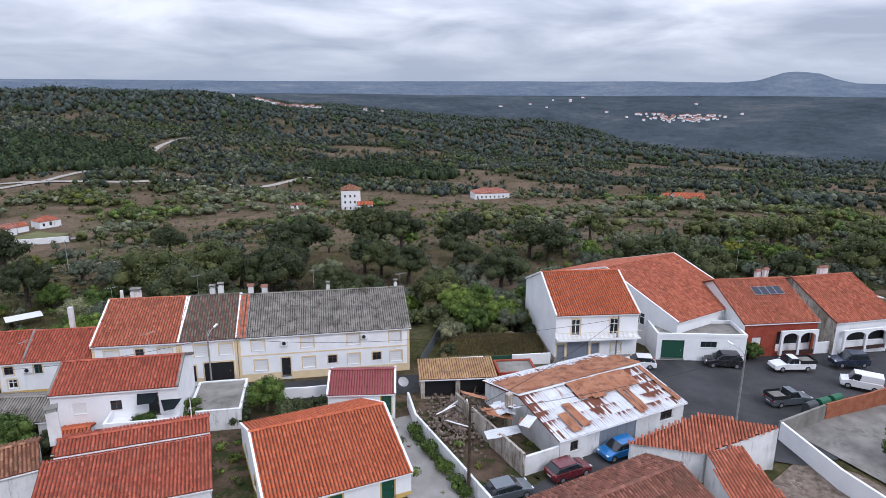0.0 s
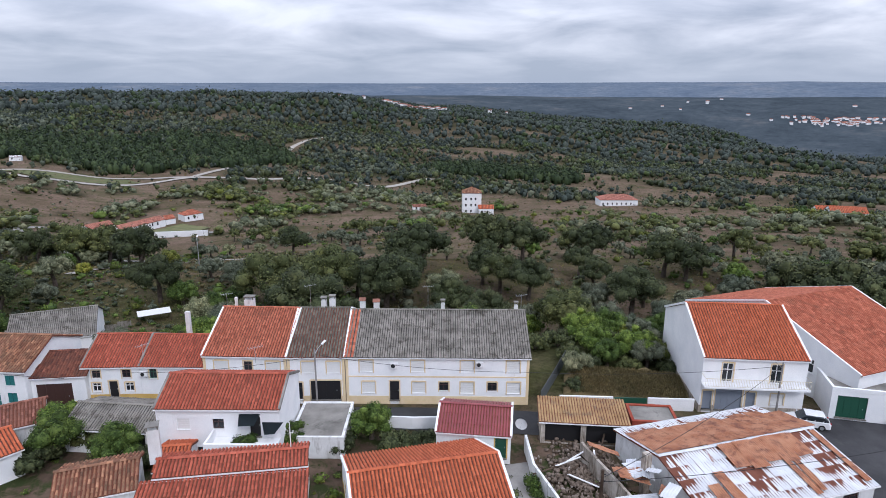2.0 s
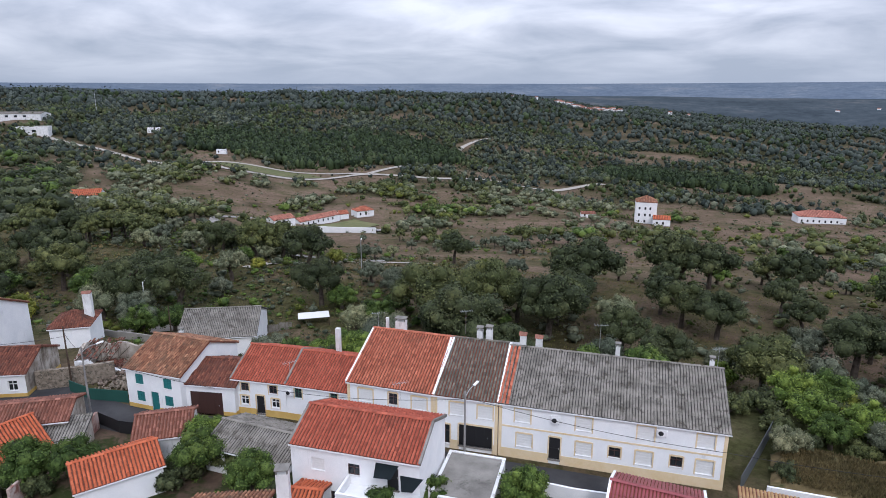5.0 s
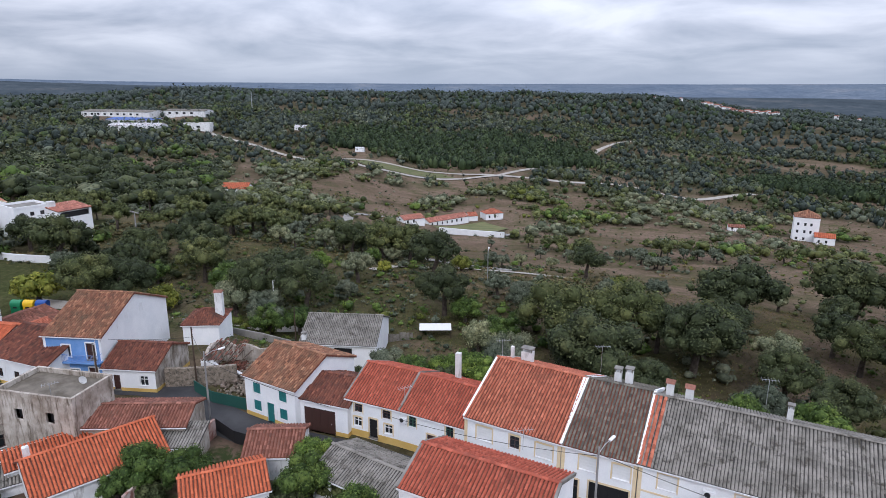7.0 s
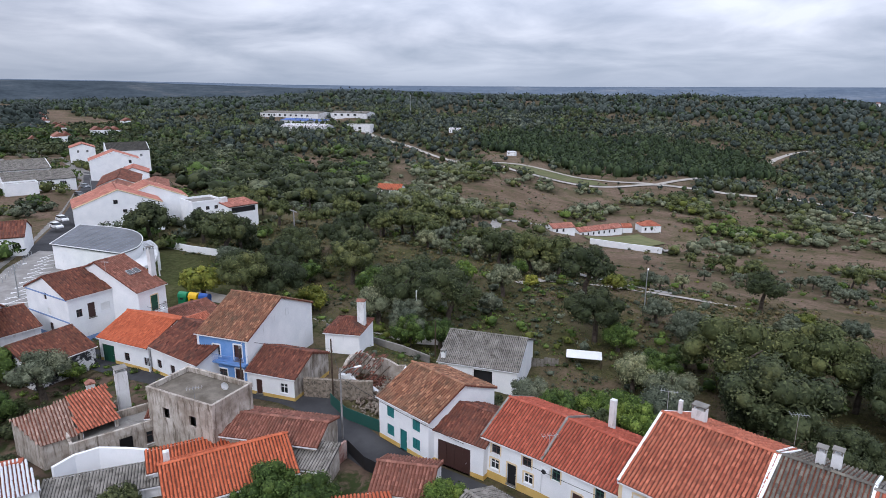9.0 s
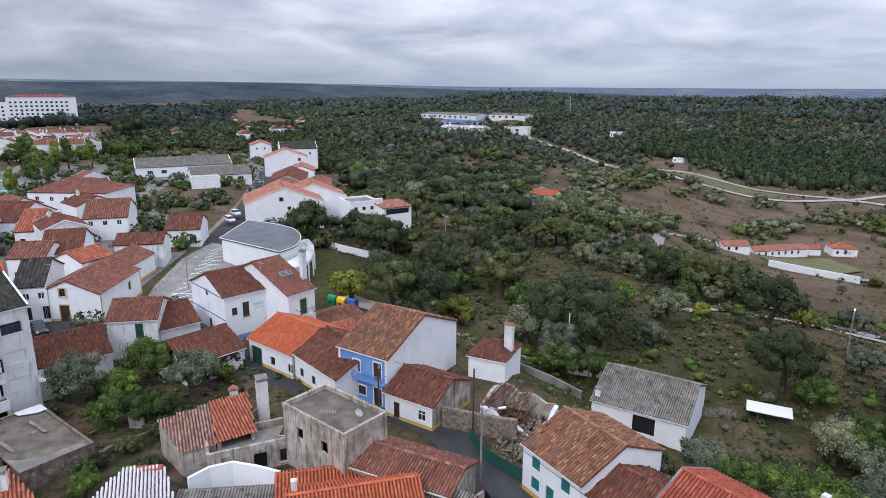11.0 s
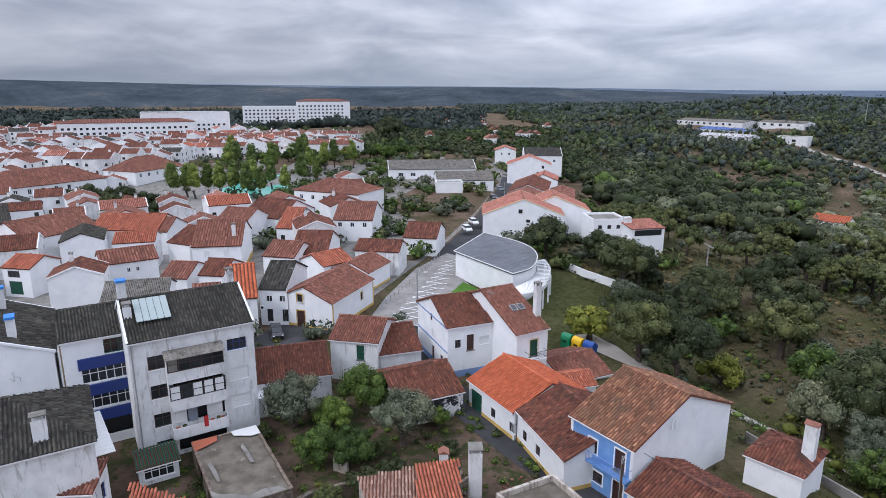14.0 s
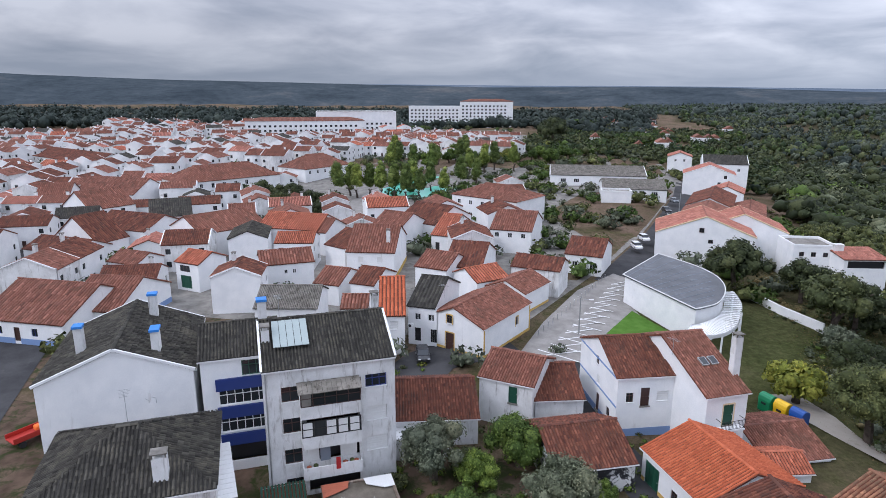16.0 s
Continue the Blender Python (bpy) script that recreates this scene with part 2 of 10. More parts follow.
M = {
    "white": surface("limewash_white", (0.77, 0.78, 0.79), (0.86, 0.86, 0.86), 0.5, 0.9, (0.44, 0.42, 0.39), (0.63, 0.82), 0.5, True),
    "white_worn": surface("worn_limewash", (0.62, 0.62, 0.61), (0.80, 0.80, 0.80), 0.5, 0.9, (0.24, 0.22, 0.20), (0.54, 0.72), 0.6, True),
    "grey_wall": surface("bare_render", (0.27, 0.225, 0.18), (0.56, 0.51, 0.45), 0.55, 0.95, (0.12, 0.095, 0.07), (0.48, 0.66), 0.8, True),
    "black_wall": surface("mouldy_wall", (0.62, 0.62, 0.62), (0.75, 0.75, 0.75), 0.6, 0.95, (0.035, 0.035, 0.04), (0.44, 0.50), 0.8),
    "stone": surface("rubble_stone", (0.16, 0.13, 0.10), (0.30, 0.25, 0.20), 2.2, 0.95, (0.09, 0.08, 0.06), (0.5, 0.6), 3.0, bump=0.8, fine=6),
    "screed": surface("cracked_screed", (0.105, 0.090, 0.070), (0.19, 0.165, 0.135), 0.7, 0.95, (0.42, 0.40, 0.37), (0.60, 0.66), 0.30, bump=0.5),
    "debris": surface("masonry_debris", (0.10, 0.075, 0.055), (0.24, 0.19, 0.155), 1.6, 0.95, (0.34, 0.30, 0.27), (0.58, 0.66), 1.5, bump=0.6),
    "ochre": surface("ochre_limewash", (0.55, 0.36, 0.10), (0.64, 0.44, 0.15), 0.8, 0.9, (0.40, 0.28, 0.12), (0.6, 0.8), 1.2),
    "cream": surface("cream_limewash", (0.70, 0.55, 0.33), (0.76, 0.62, 0.42), 0.8, 0.9),
    "blue_wall": surface("sky_blue_limewash", (0.13, 0.27, 0.55), (0.19, 0.34, 0.62), 0.9, 0.85, (0.45, 0.52, 0.62), (0.62, 0.75), 0.8),
    "blue_band": plain("blue_band", (0.20, 0.30, 0.52), 0.8),
    "cells": plain("solar_cells", (0.008, 0.012, 0.030), 0.35),
    "navy": plain("navy_panel", (0.015, 0.035, 0.17), 0.5),
    "red_wall": surface("red_brown_wall", (0.26, 0.05, 0.03), (0.33, 0.08, 0.05), 0.9, 0.85),
    "asphalt": surface("asphalt", (0.040, 0.040, 0.042), (0.068, 0.067, 0.069), 0.25, 0.9, (0.10, 0.098, 0.095), (0.60, 0.80), 0.3, bump=0.4, fine=40),
    "concrete": surface("weathered_concrete", (0.16, 0.15, 0.135), (0.27, 0.255, 0.23), 0.5, 0.92, (0.075, 0.07, 0.062), (0.55, 0.75), 0.6),
    "yard": surface("yard_earth", (0.060, 0.040, 0.027), (0.135, 0.092, 0.066), 0.35, 0.95, (0.030, 0.040, 0.012), (0.46, 0.58), 0.5, bump=0.5),
    "paving": surface("stone_paving", (0.22, 0.205, 0.19), (0.31, 0.295, 0.275), 0.5, 0.85, fine=9.0),
    "green": plain("dark_green_paint", (0.012, 0.075, 0.045), 0.5),
    "teal": plain("teal_paint", (0.02, 0.16, 0.16), 0.5),
    "brown": plain("brown_paint", (0.055, 0.025, 0.02), 0.5),
    "grey_door": plain("grey_blue_door", (0.22, 0.25, 0.30), 0.5),
    "dark": plain("black_parts_and_room_shade", (0.012, 0.012, 0.014), 0.6),
    "shutter": plain("white_shutter", (0.70, 0.70, 0.69), 0.6),
    "frame": plain("white_frame", (0.76, 0.76, 0.76), 0.45),
    "steel": plain("galvanised_steel", (0.42, 0.43, 0.44), 0.45, 0.7),
    "pole": surface("pole_concrete", (0.20, 0.19, 0.18), (0.30, 0.29, 0.28), 1.0, 0.9),
    "wood_pole": surface("dark_wood_pole", (0.05, 0.035, 0.025), (0.10, 0.07, 0.05), 1.0, 0.9),
    "bark": surface("bark", (0.045, 0.035, 0.028), (0.11, 0.09, 0.075), 1.5, 0.95, bump=0.8, fine=10),
    "rust": surface("rusted_sheet", (0.30, 0.11, 0.05), (0.42, 0.20, 0.11), 0.8, 0.8, (0.14, 0.05, 0.03), (0.5, 0.65), 1.1),
    "zinc": surface("painted_sheet", (0.52, 0.53, 0.55), (0.68, 0.69, 0.71), 0.5, 0.6, (0.26, 0.11, 0.065), (0.62, 0.66), 0.45),
    "blue_sheet": surface("blue_roof_sheet", (0.05, 0.11, 0.34), (0.08, 0.16, 0.42), 0.2, 0.5),
    "maroon": surface("maroon_sheet", (0.20, 0.035, 0.04), (0.27, 0.055, 0.06), 0.5, 0.45),
    "yellow_sheet": surface("yellowed_sheet", (0.30, 0.17, 0.07), (0.42, 0.27, 0.125), 0.8, 0.8, (0.16, 0.11, 0.07), (0.52, 0.68), 0.9),
    "fibre": surface("fibre_cement", (0.150, 0.139, 0.120), (0.285, 0.262, 0.230), 0.8, 0.95, (0.062, 0.054, 0.042), (0.52, 0.66), 1.3, fine=9),
    "slab_red": surface("clay_underlay", (0.12, 0.045, 0.03), (0.18, 0.07, 0.045), 0.8, 0.95),
    "slab_dark": surface("dark_underlay_and_gap_shade", (0.04, 0.037, 0.033), (0.07, 0.065, 0.06), 0.8, 0.95),
    "t_orange": tiles("orange_clay_tiles", [(0.47, 0.116, 0.050), (0.56, 0.150, 0.070), (0.41, 0.098, 0.043), (0.51, 0.132, 0.060)], (0.27, 0.080, 0.042), 0.12),
    "t_old": tiles("aged_clay_tiles", [(0.225, 0.092, 0.064), (0.300, 0.132, 0.096), (0.185, 0.077, 0.054), (0.260, 0.111, 0.079)], (0.120, 0.068, 0.050), 0.5),
    "t_warm": tiles("weathered_orange_tiles", [(0.40, 0.118, 0.066), (0.50, 0.168, 0.100), (0.35, 0.098, 0.056), (0.44, 0.140, 0.080)], (0.21, 0.085, 0.052), 0.35),
    "t_pale": tiles("bleached_clay_tiles", [(0.30, 0.185, 0.140), (0.39, 0.270, 0.215), (0.25, 0.150, 0.112), (0.34, 0.220, 0.170)], (0.17, 0.115, 0.088), 0.45),
    "t_red": tiles("red_clay_tiles", [(0.37, 0.086, 0.050), (0.45, 0.118, 0.072), (0.31, 0.070, 0.042), (0.41, 0.102, 0.060)], (0.19, 0.062, 0.042), 0.25),
    "t_grey": tiles("greyed_clay_tiles", [(0.135, 0.120, 0.095), (0.185, 0.165, 0.132), (0.105, 0.094, 0.078), (0.160, 0.142, 0.115)], (0.060, 0.056, 0.046), 0.45),
    "t_pink": tiles("faded_pink_tiles", [(0.40, 0.16, 0.115), (0.46, 0.20, 0.15), (0.35, 0.13, 0.095), (0.42, 0.18, 0.13)], (0.20, 0.10, 0.075), 0.4),
    "t_lichen": tiles("lichened_clay_tiles", [(0.26, 0.112, 0.062), (0.37, 0.185, 0.108), (0.20, 0.085, 0.052), (0.31, 0.148, 0.086)], (0.130, 0.090, 0.058), 0.70),
    "t_brown": tiles("sooty_clay_tiles", [(0.150, 0.052, 0.034), (0.230, 0.088, 0.056), (0.110, 0.042, 0.030), (0.190, 0.072, 0.048)], (0.058, 0.040, 0.032), 0.55),
    "t_dark": tiles("black_tiles", [(0.040, 0.037, 0.031), (0.078, 0.072, 0.060), (0.028, 0.026, 0.022), (0.056, 0.052, 0.044)], (0.135, 0.122, 0.092), 0.42),
    "pane": plain("greenhouse_panes", (0.34, 0.40, 0.39), 0.3),
    # eucalyptus greens for far woods, with distance haze put into the leaf colour
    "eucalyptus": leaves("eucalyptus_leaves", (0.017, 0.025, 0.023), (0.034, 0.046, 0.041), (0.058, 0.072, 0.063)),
    "hazed_eucalyptus": leaves("hazed_eucalyptus_leaves", (0.030, 0.040, 0.039), (0.045, 0.058, 0.054), (0.066, 0.081, 0.074)),
    "oak": leaves("oak_leaves", (0.019, 0.026, 0.011), (0.046, 0.057, 0.026), (0.094, 0.108, 0.052)),
    "olive": leaves("olive_leaves", (0.046, 0.055, 0.038), (0.096, 0.109, 0.076), (0.175, 0.188, 0.140)),
    "bright": leaves("bright_leaves", (0.022, 0.041, 0.010), (0.055, 0.090, 0.021), (0.112, 0.160, 0.042)),
    "poplar": leaves("poplar_leaves", (0.045, 0.070, 0.016), (0.095, 0.132, 0.034), (0.165, 0.205, 0.065)),
    "pine": leaves("pine_needles", (0.014, 0.025, 0.013), (0.034, 0.052, 0.024), (0.066, 0.092, 0.040)),
    "track": surface("pale_track", (0.30, 0.27, 0.235), (0.42, 0.385, 0.34), 0.15, 0.95, (0.20, 0.17, 0.13), (0.58, 0.72), 0.2),
    "verge_grass": surface("verge_grass", (0.085, 0.100, 0.038), (0.135, 0.135, 0.060), 0.12, 0.95, (0.16, 0.12, 0.07), (0.55, 0.68), 0.15),
    "straw": leaves("dry_straw", (0.090, 0.068, 0.030), (0.150, 0.115, 0.055), (0.230, 0.180, 0.095)),
    "yellowish": leaves("yellow_leaves", (0.050, 0.064, 0.012), (0.105, 0.122, 0.024), (0.18, 0.185, 0.045)),
}
# window glass: opaque glossy panes, the dim rooms behind put into their colour
gm, gn, gl, gp = nodes_of("window_glass")
gp.inputs["Base Color"].default_value = (0.02, 0.024, 0.028, 1)
gp.inputs["Roughness"].default_value = 0.06
gp.inputs["Specular IOR Level"].default_value = 0.6
M["glass"] = gm


def ground_material():
    m, n, l, p = nodes_of("hillside_soil")
    earth = ramp_node(n, l, noise_node(n, l, 0.022, 9, 0.7), [(0.32, (0.088, 0.074, 0.044)), (0.44, (0.140, 0.099, 0.072)), (0.56, (0.190, 0.134, 0.103)), (0.66, (0.126, 0.104, 0.064)), (0.76, (0.078, 0.076, 0.038))])
    scrub = ramp_node(n, l, noise_node(n, l, 0.06, 11, 0.78), [(0.50, (0, 0, 0)), (0.64, (1, 1, 1))])
    green = ramp_node(n, l, noise_node(n, l, 0.5, 7, 0.75), [(0.3, (0.026, 0.028, 0.012)), (0.52, (0.070, 0.072, 0.030)), (0.72, (0.125, 0.115, 0.055))])
    col = mix_node(n, l, scrub, earth, green)
    # forest floor, coloured darker where woods are thick so they read as unbroken
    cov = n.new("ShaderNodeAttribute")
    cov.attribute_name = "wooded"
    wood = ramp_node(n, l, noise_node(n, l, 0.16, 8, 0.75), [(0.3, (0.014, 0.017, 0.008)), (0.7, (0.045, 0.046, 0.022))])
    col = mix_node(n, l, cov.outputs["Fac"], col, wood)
    # rough grass on the slope below the village
    gr = n.new("ShaderNodeAttribute")
    gr.attribute_name = "grassy"
    grass = ramp_node(n, l, noise_node(n, l, 0.35, 8, 0.75), [(0.30, (0.030, 0.033, 0.013)), (0.52, (0.075, 0.070, 0.032)), (0.72, (0.140, 0.112, 0.062))])
    gm_ = ramp_node(n, l, noise_node(n, l, 0.075, 7, 0.7), [(0.40, (1, 1, 1)), (0.56, (0.10, 0.10, 0.10))])
    col = mix_node(n, l, mix_node(n, l, 1.0, gm_, gr.outputs["Fac"], "MULTIPLY"), col, grass)
    lu = n.new("ShaderNodeAttribute")
    lu.attribute_name = "lush"
    turf = ramp_node(n, l, noise_node(n, l, 0.8, 8, 0.75), [(0.30, (0.026, 0.036, 0.012)), (0.50, (0.055, 0.068, 0.023)), (0.70, (0.105, 0.104, 0.046))])
    col = mix_node(n, l, lu.outputs["Fac"], col, turf)
    dots = ramp_node(n, l, noise_node(n, l, 0.42, 9, 0.82), [(0.54, (0, 0, 0)), (0.60, (1, 1, 1))])
    col = mix_node(n, l, dots, col, green)
    fine = noise_node(n, l, 1.3, 8, 0.75)
    col = mix_node(n, l, 0.75, col, ramp_node(n, l, fine, [(0.30, (0.46, 0.46, 0.44)), (0.66, (1.2, 1.18, 1.14))]), "MULTIPLY")
    l.new(col, p.inputs["Base Color"])
    p.inputs["Roughness"].default_value = 1.0
    p.inputs["Specular IOR Level"].default_value = 0.03
    bump_node(n, l, p, fine, 0.7, 0.5)
    return m


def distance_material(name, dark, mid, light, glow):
    """Wooded ridges kilometres away; the air's blue haze is put into their colour and glow."""
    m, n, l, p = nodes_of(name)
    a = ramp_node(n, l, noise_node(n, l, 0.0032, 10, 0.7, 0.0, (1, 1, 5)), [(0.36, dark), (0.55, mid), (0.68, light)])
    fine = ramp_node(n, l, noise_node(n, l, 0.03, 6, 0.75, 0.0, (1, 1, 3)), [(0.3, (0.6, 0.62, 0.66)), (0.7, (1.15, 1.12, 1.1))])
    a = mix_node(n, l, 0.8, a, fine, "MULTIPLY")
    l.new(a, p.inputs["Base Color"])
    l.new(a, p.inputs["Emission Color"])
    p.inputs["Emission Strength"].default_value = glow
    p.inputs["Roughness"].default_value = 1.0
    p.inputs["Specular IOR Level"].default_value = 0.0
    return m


M["ground"] = ground_material()
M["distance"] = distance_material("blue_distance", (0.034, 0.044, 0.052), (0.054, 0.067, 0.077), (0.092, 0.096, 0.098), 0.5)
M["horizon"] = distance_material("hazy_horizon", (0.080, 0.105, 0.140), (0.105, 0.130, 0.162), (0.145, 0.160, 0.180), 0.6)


# ---- mesh helpers ----
def mesh_from(name, verts, faces, materials, smooth=False):
    """A mesh from arrays of corners and of faces that all have the same number of corners."""
    verts, faces = np.asarray(verts, dtype=np.float32), np.asarray(faces, dtype=np.int32)
    me = bpy.data.meshes.new(name)
    k = faces.shape[1]
    me.vertices.add(len(verts))
    me.vertices.foreach_set("co", verts.ravel())
    me.loops.add(faces.size)
    me.loops.foreach_set("vertex_index", faces.ravel())
    me.polygons.add(len(faces))
    me.polygons.foreach_set("loop_start", np.arange(len(faces), dtype=np.int32) * k)
    me.polygons.foreach_set("loop_total", np.full(len(faces), k, dtype=np.int32))
    if smooth:
        me.polygons.foreach_set("use_smooth", np.ones(len(faces), dtype=bool))
    me.update(calc_edges=True)
    for mt in materials if isinstance(materials, (list, tuple)) else [materials]:
        me.materials.append(mt)
    return me


def part(name, bm, material, parent=None, label=""):
    """Links a bmesh (or a mesh) as one object under a thing or a part."""
    if isinstance(bm, bmesh.types.BMesh):
        me = bpy.data.meshes.new(name)
        bm.to_mesh(me)
        bm.free()
        me.materials.append(material)
    else:
        me = bm
    ob = new(name, me)
    if parent is not None:
        ob.parent = parent
    if label:
        ob["label"] = label
    return ob


def box(bm, x0, x1, y0, y1, z0, z1, bevel=0.0):
    v = [bm.verts.new(c) for c in ((x0, y0, z0), (x1, y0, z0), (x1, y1, z0), (x0, y1, z0), (x0, y0, z1), (x1, y0, z1), (x1, y1, z1), (x0, y1, z1))]
    fs = [bm.faces.new([v[i] for i in q]) for q in ((0, 3, 2, 1), (4, 5, 6, 7), (0, 1, 5, 4), (1, 2, 6, 5), (2, 3, 7, 6), (3, 0, 4, 7))]
    if bevel:
        bmesh.ops.bevel(bm, geom=list({e for q in fs for e in q.edges}), offset=bevel, segments=2, affect="EDGES", profile=0.5)
    return v


def boxes(*specs, bevel=0.0):
    bm = bmesh.new()
    for s in specs:
        box(bm, *s, bevel=bevel)
    return bm


def quad(bm, *pts):
    return bm.faces.new([bm.verts.new(p) for p in pts])


def tube(bm, path, radius, sides=8):
    """A round bar along a line of points; radius may be one number or one for each point."""
    pts = [Vector(p) for p in path]
    rad = radius if isinstance(radius, (list, tuple)) else [radius] * len(pts)
    rings = []
    for i, p in enumerate(pts):
        d = (pts[min(i + 1, len(pts) - 1)] - pts[max(i - 1, 0)]).normalized()
        a = d.orthogonal().normalized()
        b = d.cross(a)
        if i and rings:
            ref = (rings[-1][0].co - pts[i - 1])
            a = (ref - d * ref.dot(d)).normalized()
            b = d.cross(a)
        rings.append([bm.verts.new(p + (a * math.cos(q) + b * math.sin(q)) * rad[i]) for q in (2 * math.pi * k / sides for k in range(sides))])
    for r0, r1 in zip(rings, rings[1:]):
        for k in range(sides):
            bm.faces.new((r0[k], r0[(k + 1) % sides], r1[(k + 1) % sides], r1[k]))
    bm.faces.new(rings[0][::-1])
    bm.faces.new(rings[-1])
    return bm


def thing(name, label, category, m, group="", kind=""):
    ob = new(name)
    ob.empty_display_size = 0.3
    ob.matrix_world = m
    return tagged(ob, label, category, group, kind)


# ---- the lie of the land ----
AZ = np.array([-180, -75, -50, -30, -10, 10, 22, 34, 50, 60, 70, 90, 110, 140, 180], dtype=float)
RR = np.array([0, 75, 120, 200, 300, 400, 600, 900, 1300, 1900, 2300], dtype=float)
BEHIND = [0.6, 0, 0, -2, -5, -8, -10, -12]
EAST = [0, -4, -12, -20, -38, -60, -110, -270]
SOUTH_TO_NORTH_TO_WEST = [
    BEHIND, EAST,
    [-1, -7, -20, -31, -50, -72, -112, -270],
    [-2, -14, -27, -37, -55, -76, -94, -270],
    [-4.5, -19, -32, -43, -60, -74, -78, -72],
    [-6, -21, -34, -44, -56, -52, -30, -40],
    [-6, -22, -34, -41, -44, -26, 8, 0],
    [-6, -22, -33, -37, -35, -8, 15, 2],
    [-3.5, -11, -19, -23, -20, -2, 13, 0],
    [-2.4, -8, -13, -15, -9, 12, 22, 2],
    [-1.2, -5, -8, -8, -4, 0, 4, -6],
    [0.6, 1, 2, 3, 5, 4, -8, -14],
    [0.6, 1.2, 3, 5, 6, 0, -6, -12],
    [0.6, 1, 3, 4, 5, 5, 0, -5],
    BEHIND]
ZZ = np.array([[0.6, 0.6, *line, line[-1]] for line in SOUTH_TO_NORTH_TO_WEST])
ZZ[4, -1] = -270.0
CX, CY = -25.0, 25.0


VALLEY_ROAD = [(-560, 350), (-495, 358), (-440, 362), (-385, 350), (-340, 345), (-322, 378), (-305, 415), (-290, 448), (-262, 466), (-228, 470), (-194, 478), (-150, 512), (-120, 560)]
ROAD_LOOP = [(-385, 350), (-368, 386), (-338, 440), (-290, 448)]
HILL_TRACK = [(-290, 448), (-300, 540), (-309, 600), (-306, 647), (-318, 700), (-325, 762), (-300, 840)]
# fields and clearings: place, half sizes, turn
CLEARINGS = [(-268, 298, 78, 20, 92), (-345, 392, 52, 17, 70), (-232, 250, 40, 14, 10), (-58, 372, 18, 22, 0), (-90, 366, 9, 9, 0), (-182, 255, 36, 24, 15), (-175, 285, 22, 22, 10), (34, 432, 22, 22, 0), (150, 364, 14, 16, 0), (158, 418, 12, 12, 0), (235, 288, 12, 14, 0), (-262, 180, 10, 14, 0), (-420, 410, 10, 12, 0), (-668, 345, 88, 30, 20), (-590, 306, 32, 16, 20), (-560, 458, 10, 14, 0), (-190, 360, 70, 10, 10), (-120, 170, 42, 9, 10), (-250, 430, 120, 7, 20), (-50, 212, 26, 17, -25), (-116, 285, 22, 14, 60), (-108, 250, 30, 9, 10),
             (-110, 880, 60, 42, 0), (-20, 1180, 95, 28, -25), (415, 1270, 90, 30, 0), (386, 864, 80, 24, 10), (118, 308, 26, 7, 0), (34, 583, 26, 16, 0), (-288, 420, 40, 10, 10), (-191, 483, 50, 10, 10), (200, 386, 24, 9, 0),
             (6, 80, 13, 7, 0), (-152, 106, 42, 13, 15), (-195, 118, 30, 9, 20), (-75, 83, 9, 8, 30), (-84, 67, 7, 7, 0), (-140, 50, 13, 12, 0), (-150, 61, 15, 8, 22), (-128, 61, 10, 5, 20), (34, 92, 22, 12, 30), (-110, 54, 9, 7, 0), (-67, 77, 13, 8, -40), (-176, 84, 16, 9, 10), (-100, 70, 10, 6, 30), (-40, 100, 14, 5, 8), (-160, 205, 48, 20, 40), (-128, 196, 30, 12, 20), (-172, 238, 34, 22, 30), (-75, 178, 40, 12, -10), (-20, 190, 34, 10, 5), (-68, 91, 9, 8, 0)]
EDGE_X = np.array([-700, -480, -300, -205, -150, -118, -95, -62, -40, 0, 45, 80, 130], dtype=float)
EDGE_Y = np.array([150, 130, 104, 84, 64, 57, 66, 67, 80, 86, 99, 106, 110], dtype=float)


def wild(x, y):
    """How far beyond the village's northern edge a place lies."""
    return y - np.interp(x, EDGE_X, EDGE_Y)


def soft_index(grid, v):
    i = np.clip(np.searchsorted(grid, v) - 1, 0, len(grid) - 2)
    t = np.clip((v - grid[i]) / (grid[i + 1] - grid[i]), 0, 1)
    return i, t


def land(x, y):
    """Height of the ground."""
    x, y = np.asarray(x, dtype=float), np.asarray(y, dtype=float)
    r = np.hypot(x - CX, y - CY)
    az = np.degrees(np.arctan2(-(x - CX), y - CY))
    i, s = soft_index(AZ, az)
    j, t = soft_index(RR, r)
    s = s * s * (3 - 2 * s)
    z = (ZZ[i, j] * (1 - t) + ZZ[i, j + 1] * t) * (1 - s) + (ZZ[i + 1, j] * (1 - t) + ZZ[i + 1, j + 1] * t) * s
    roll = np.clip((r - 150) / 400, 0, 1)
    z = z + roll * (4.0 * np.sin(x * 0.021 + 1.3 * np.sin(y * 0.013)) * np.cos(y * 0.017 + x * 0.006) + 1.6 * np.sin(x * 0.05 + y * 0.037))
    drop = np.clip(wild(x, y), 0, 14)
    z = np.minimum(z, 0.6 - 0.40 * drop * np.clip(drop / 5, 0, 1) + np.clip(r - 260, 0, 1200) * 0.12)
    return z


WOOD_R = np.array([60, 120, 200, 300, 450, 650, 900, 2300], dtype=float)
WOOD_AZ = np.array([-75, -30, 0, 30, 50, 70, 90], dtype=float)
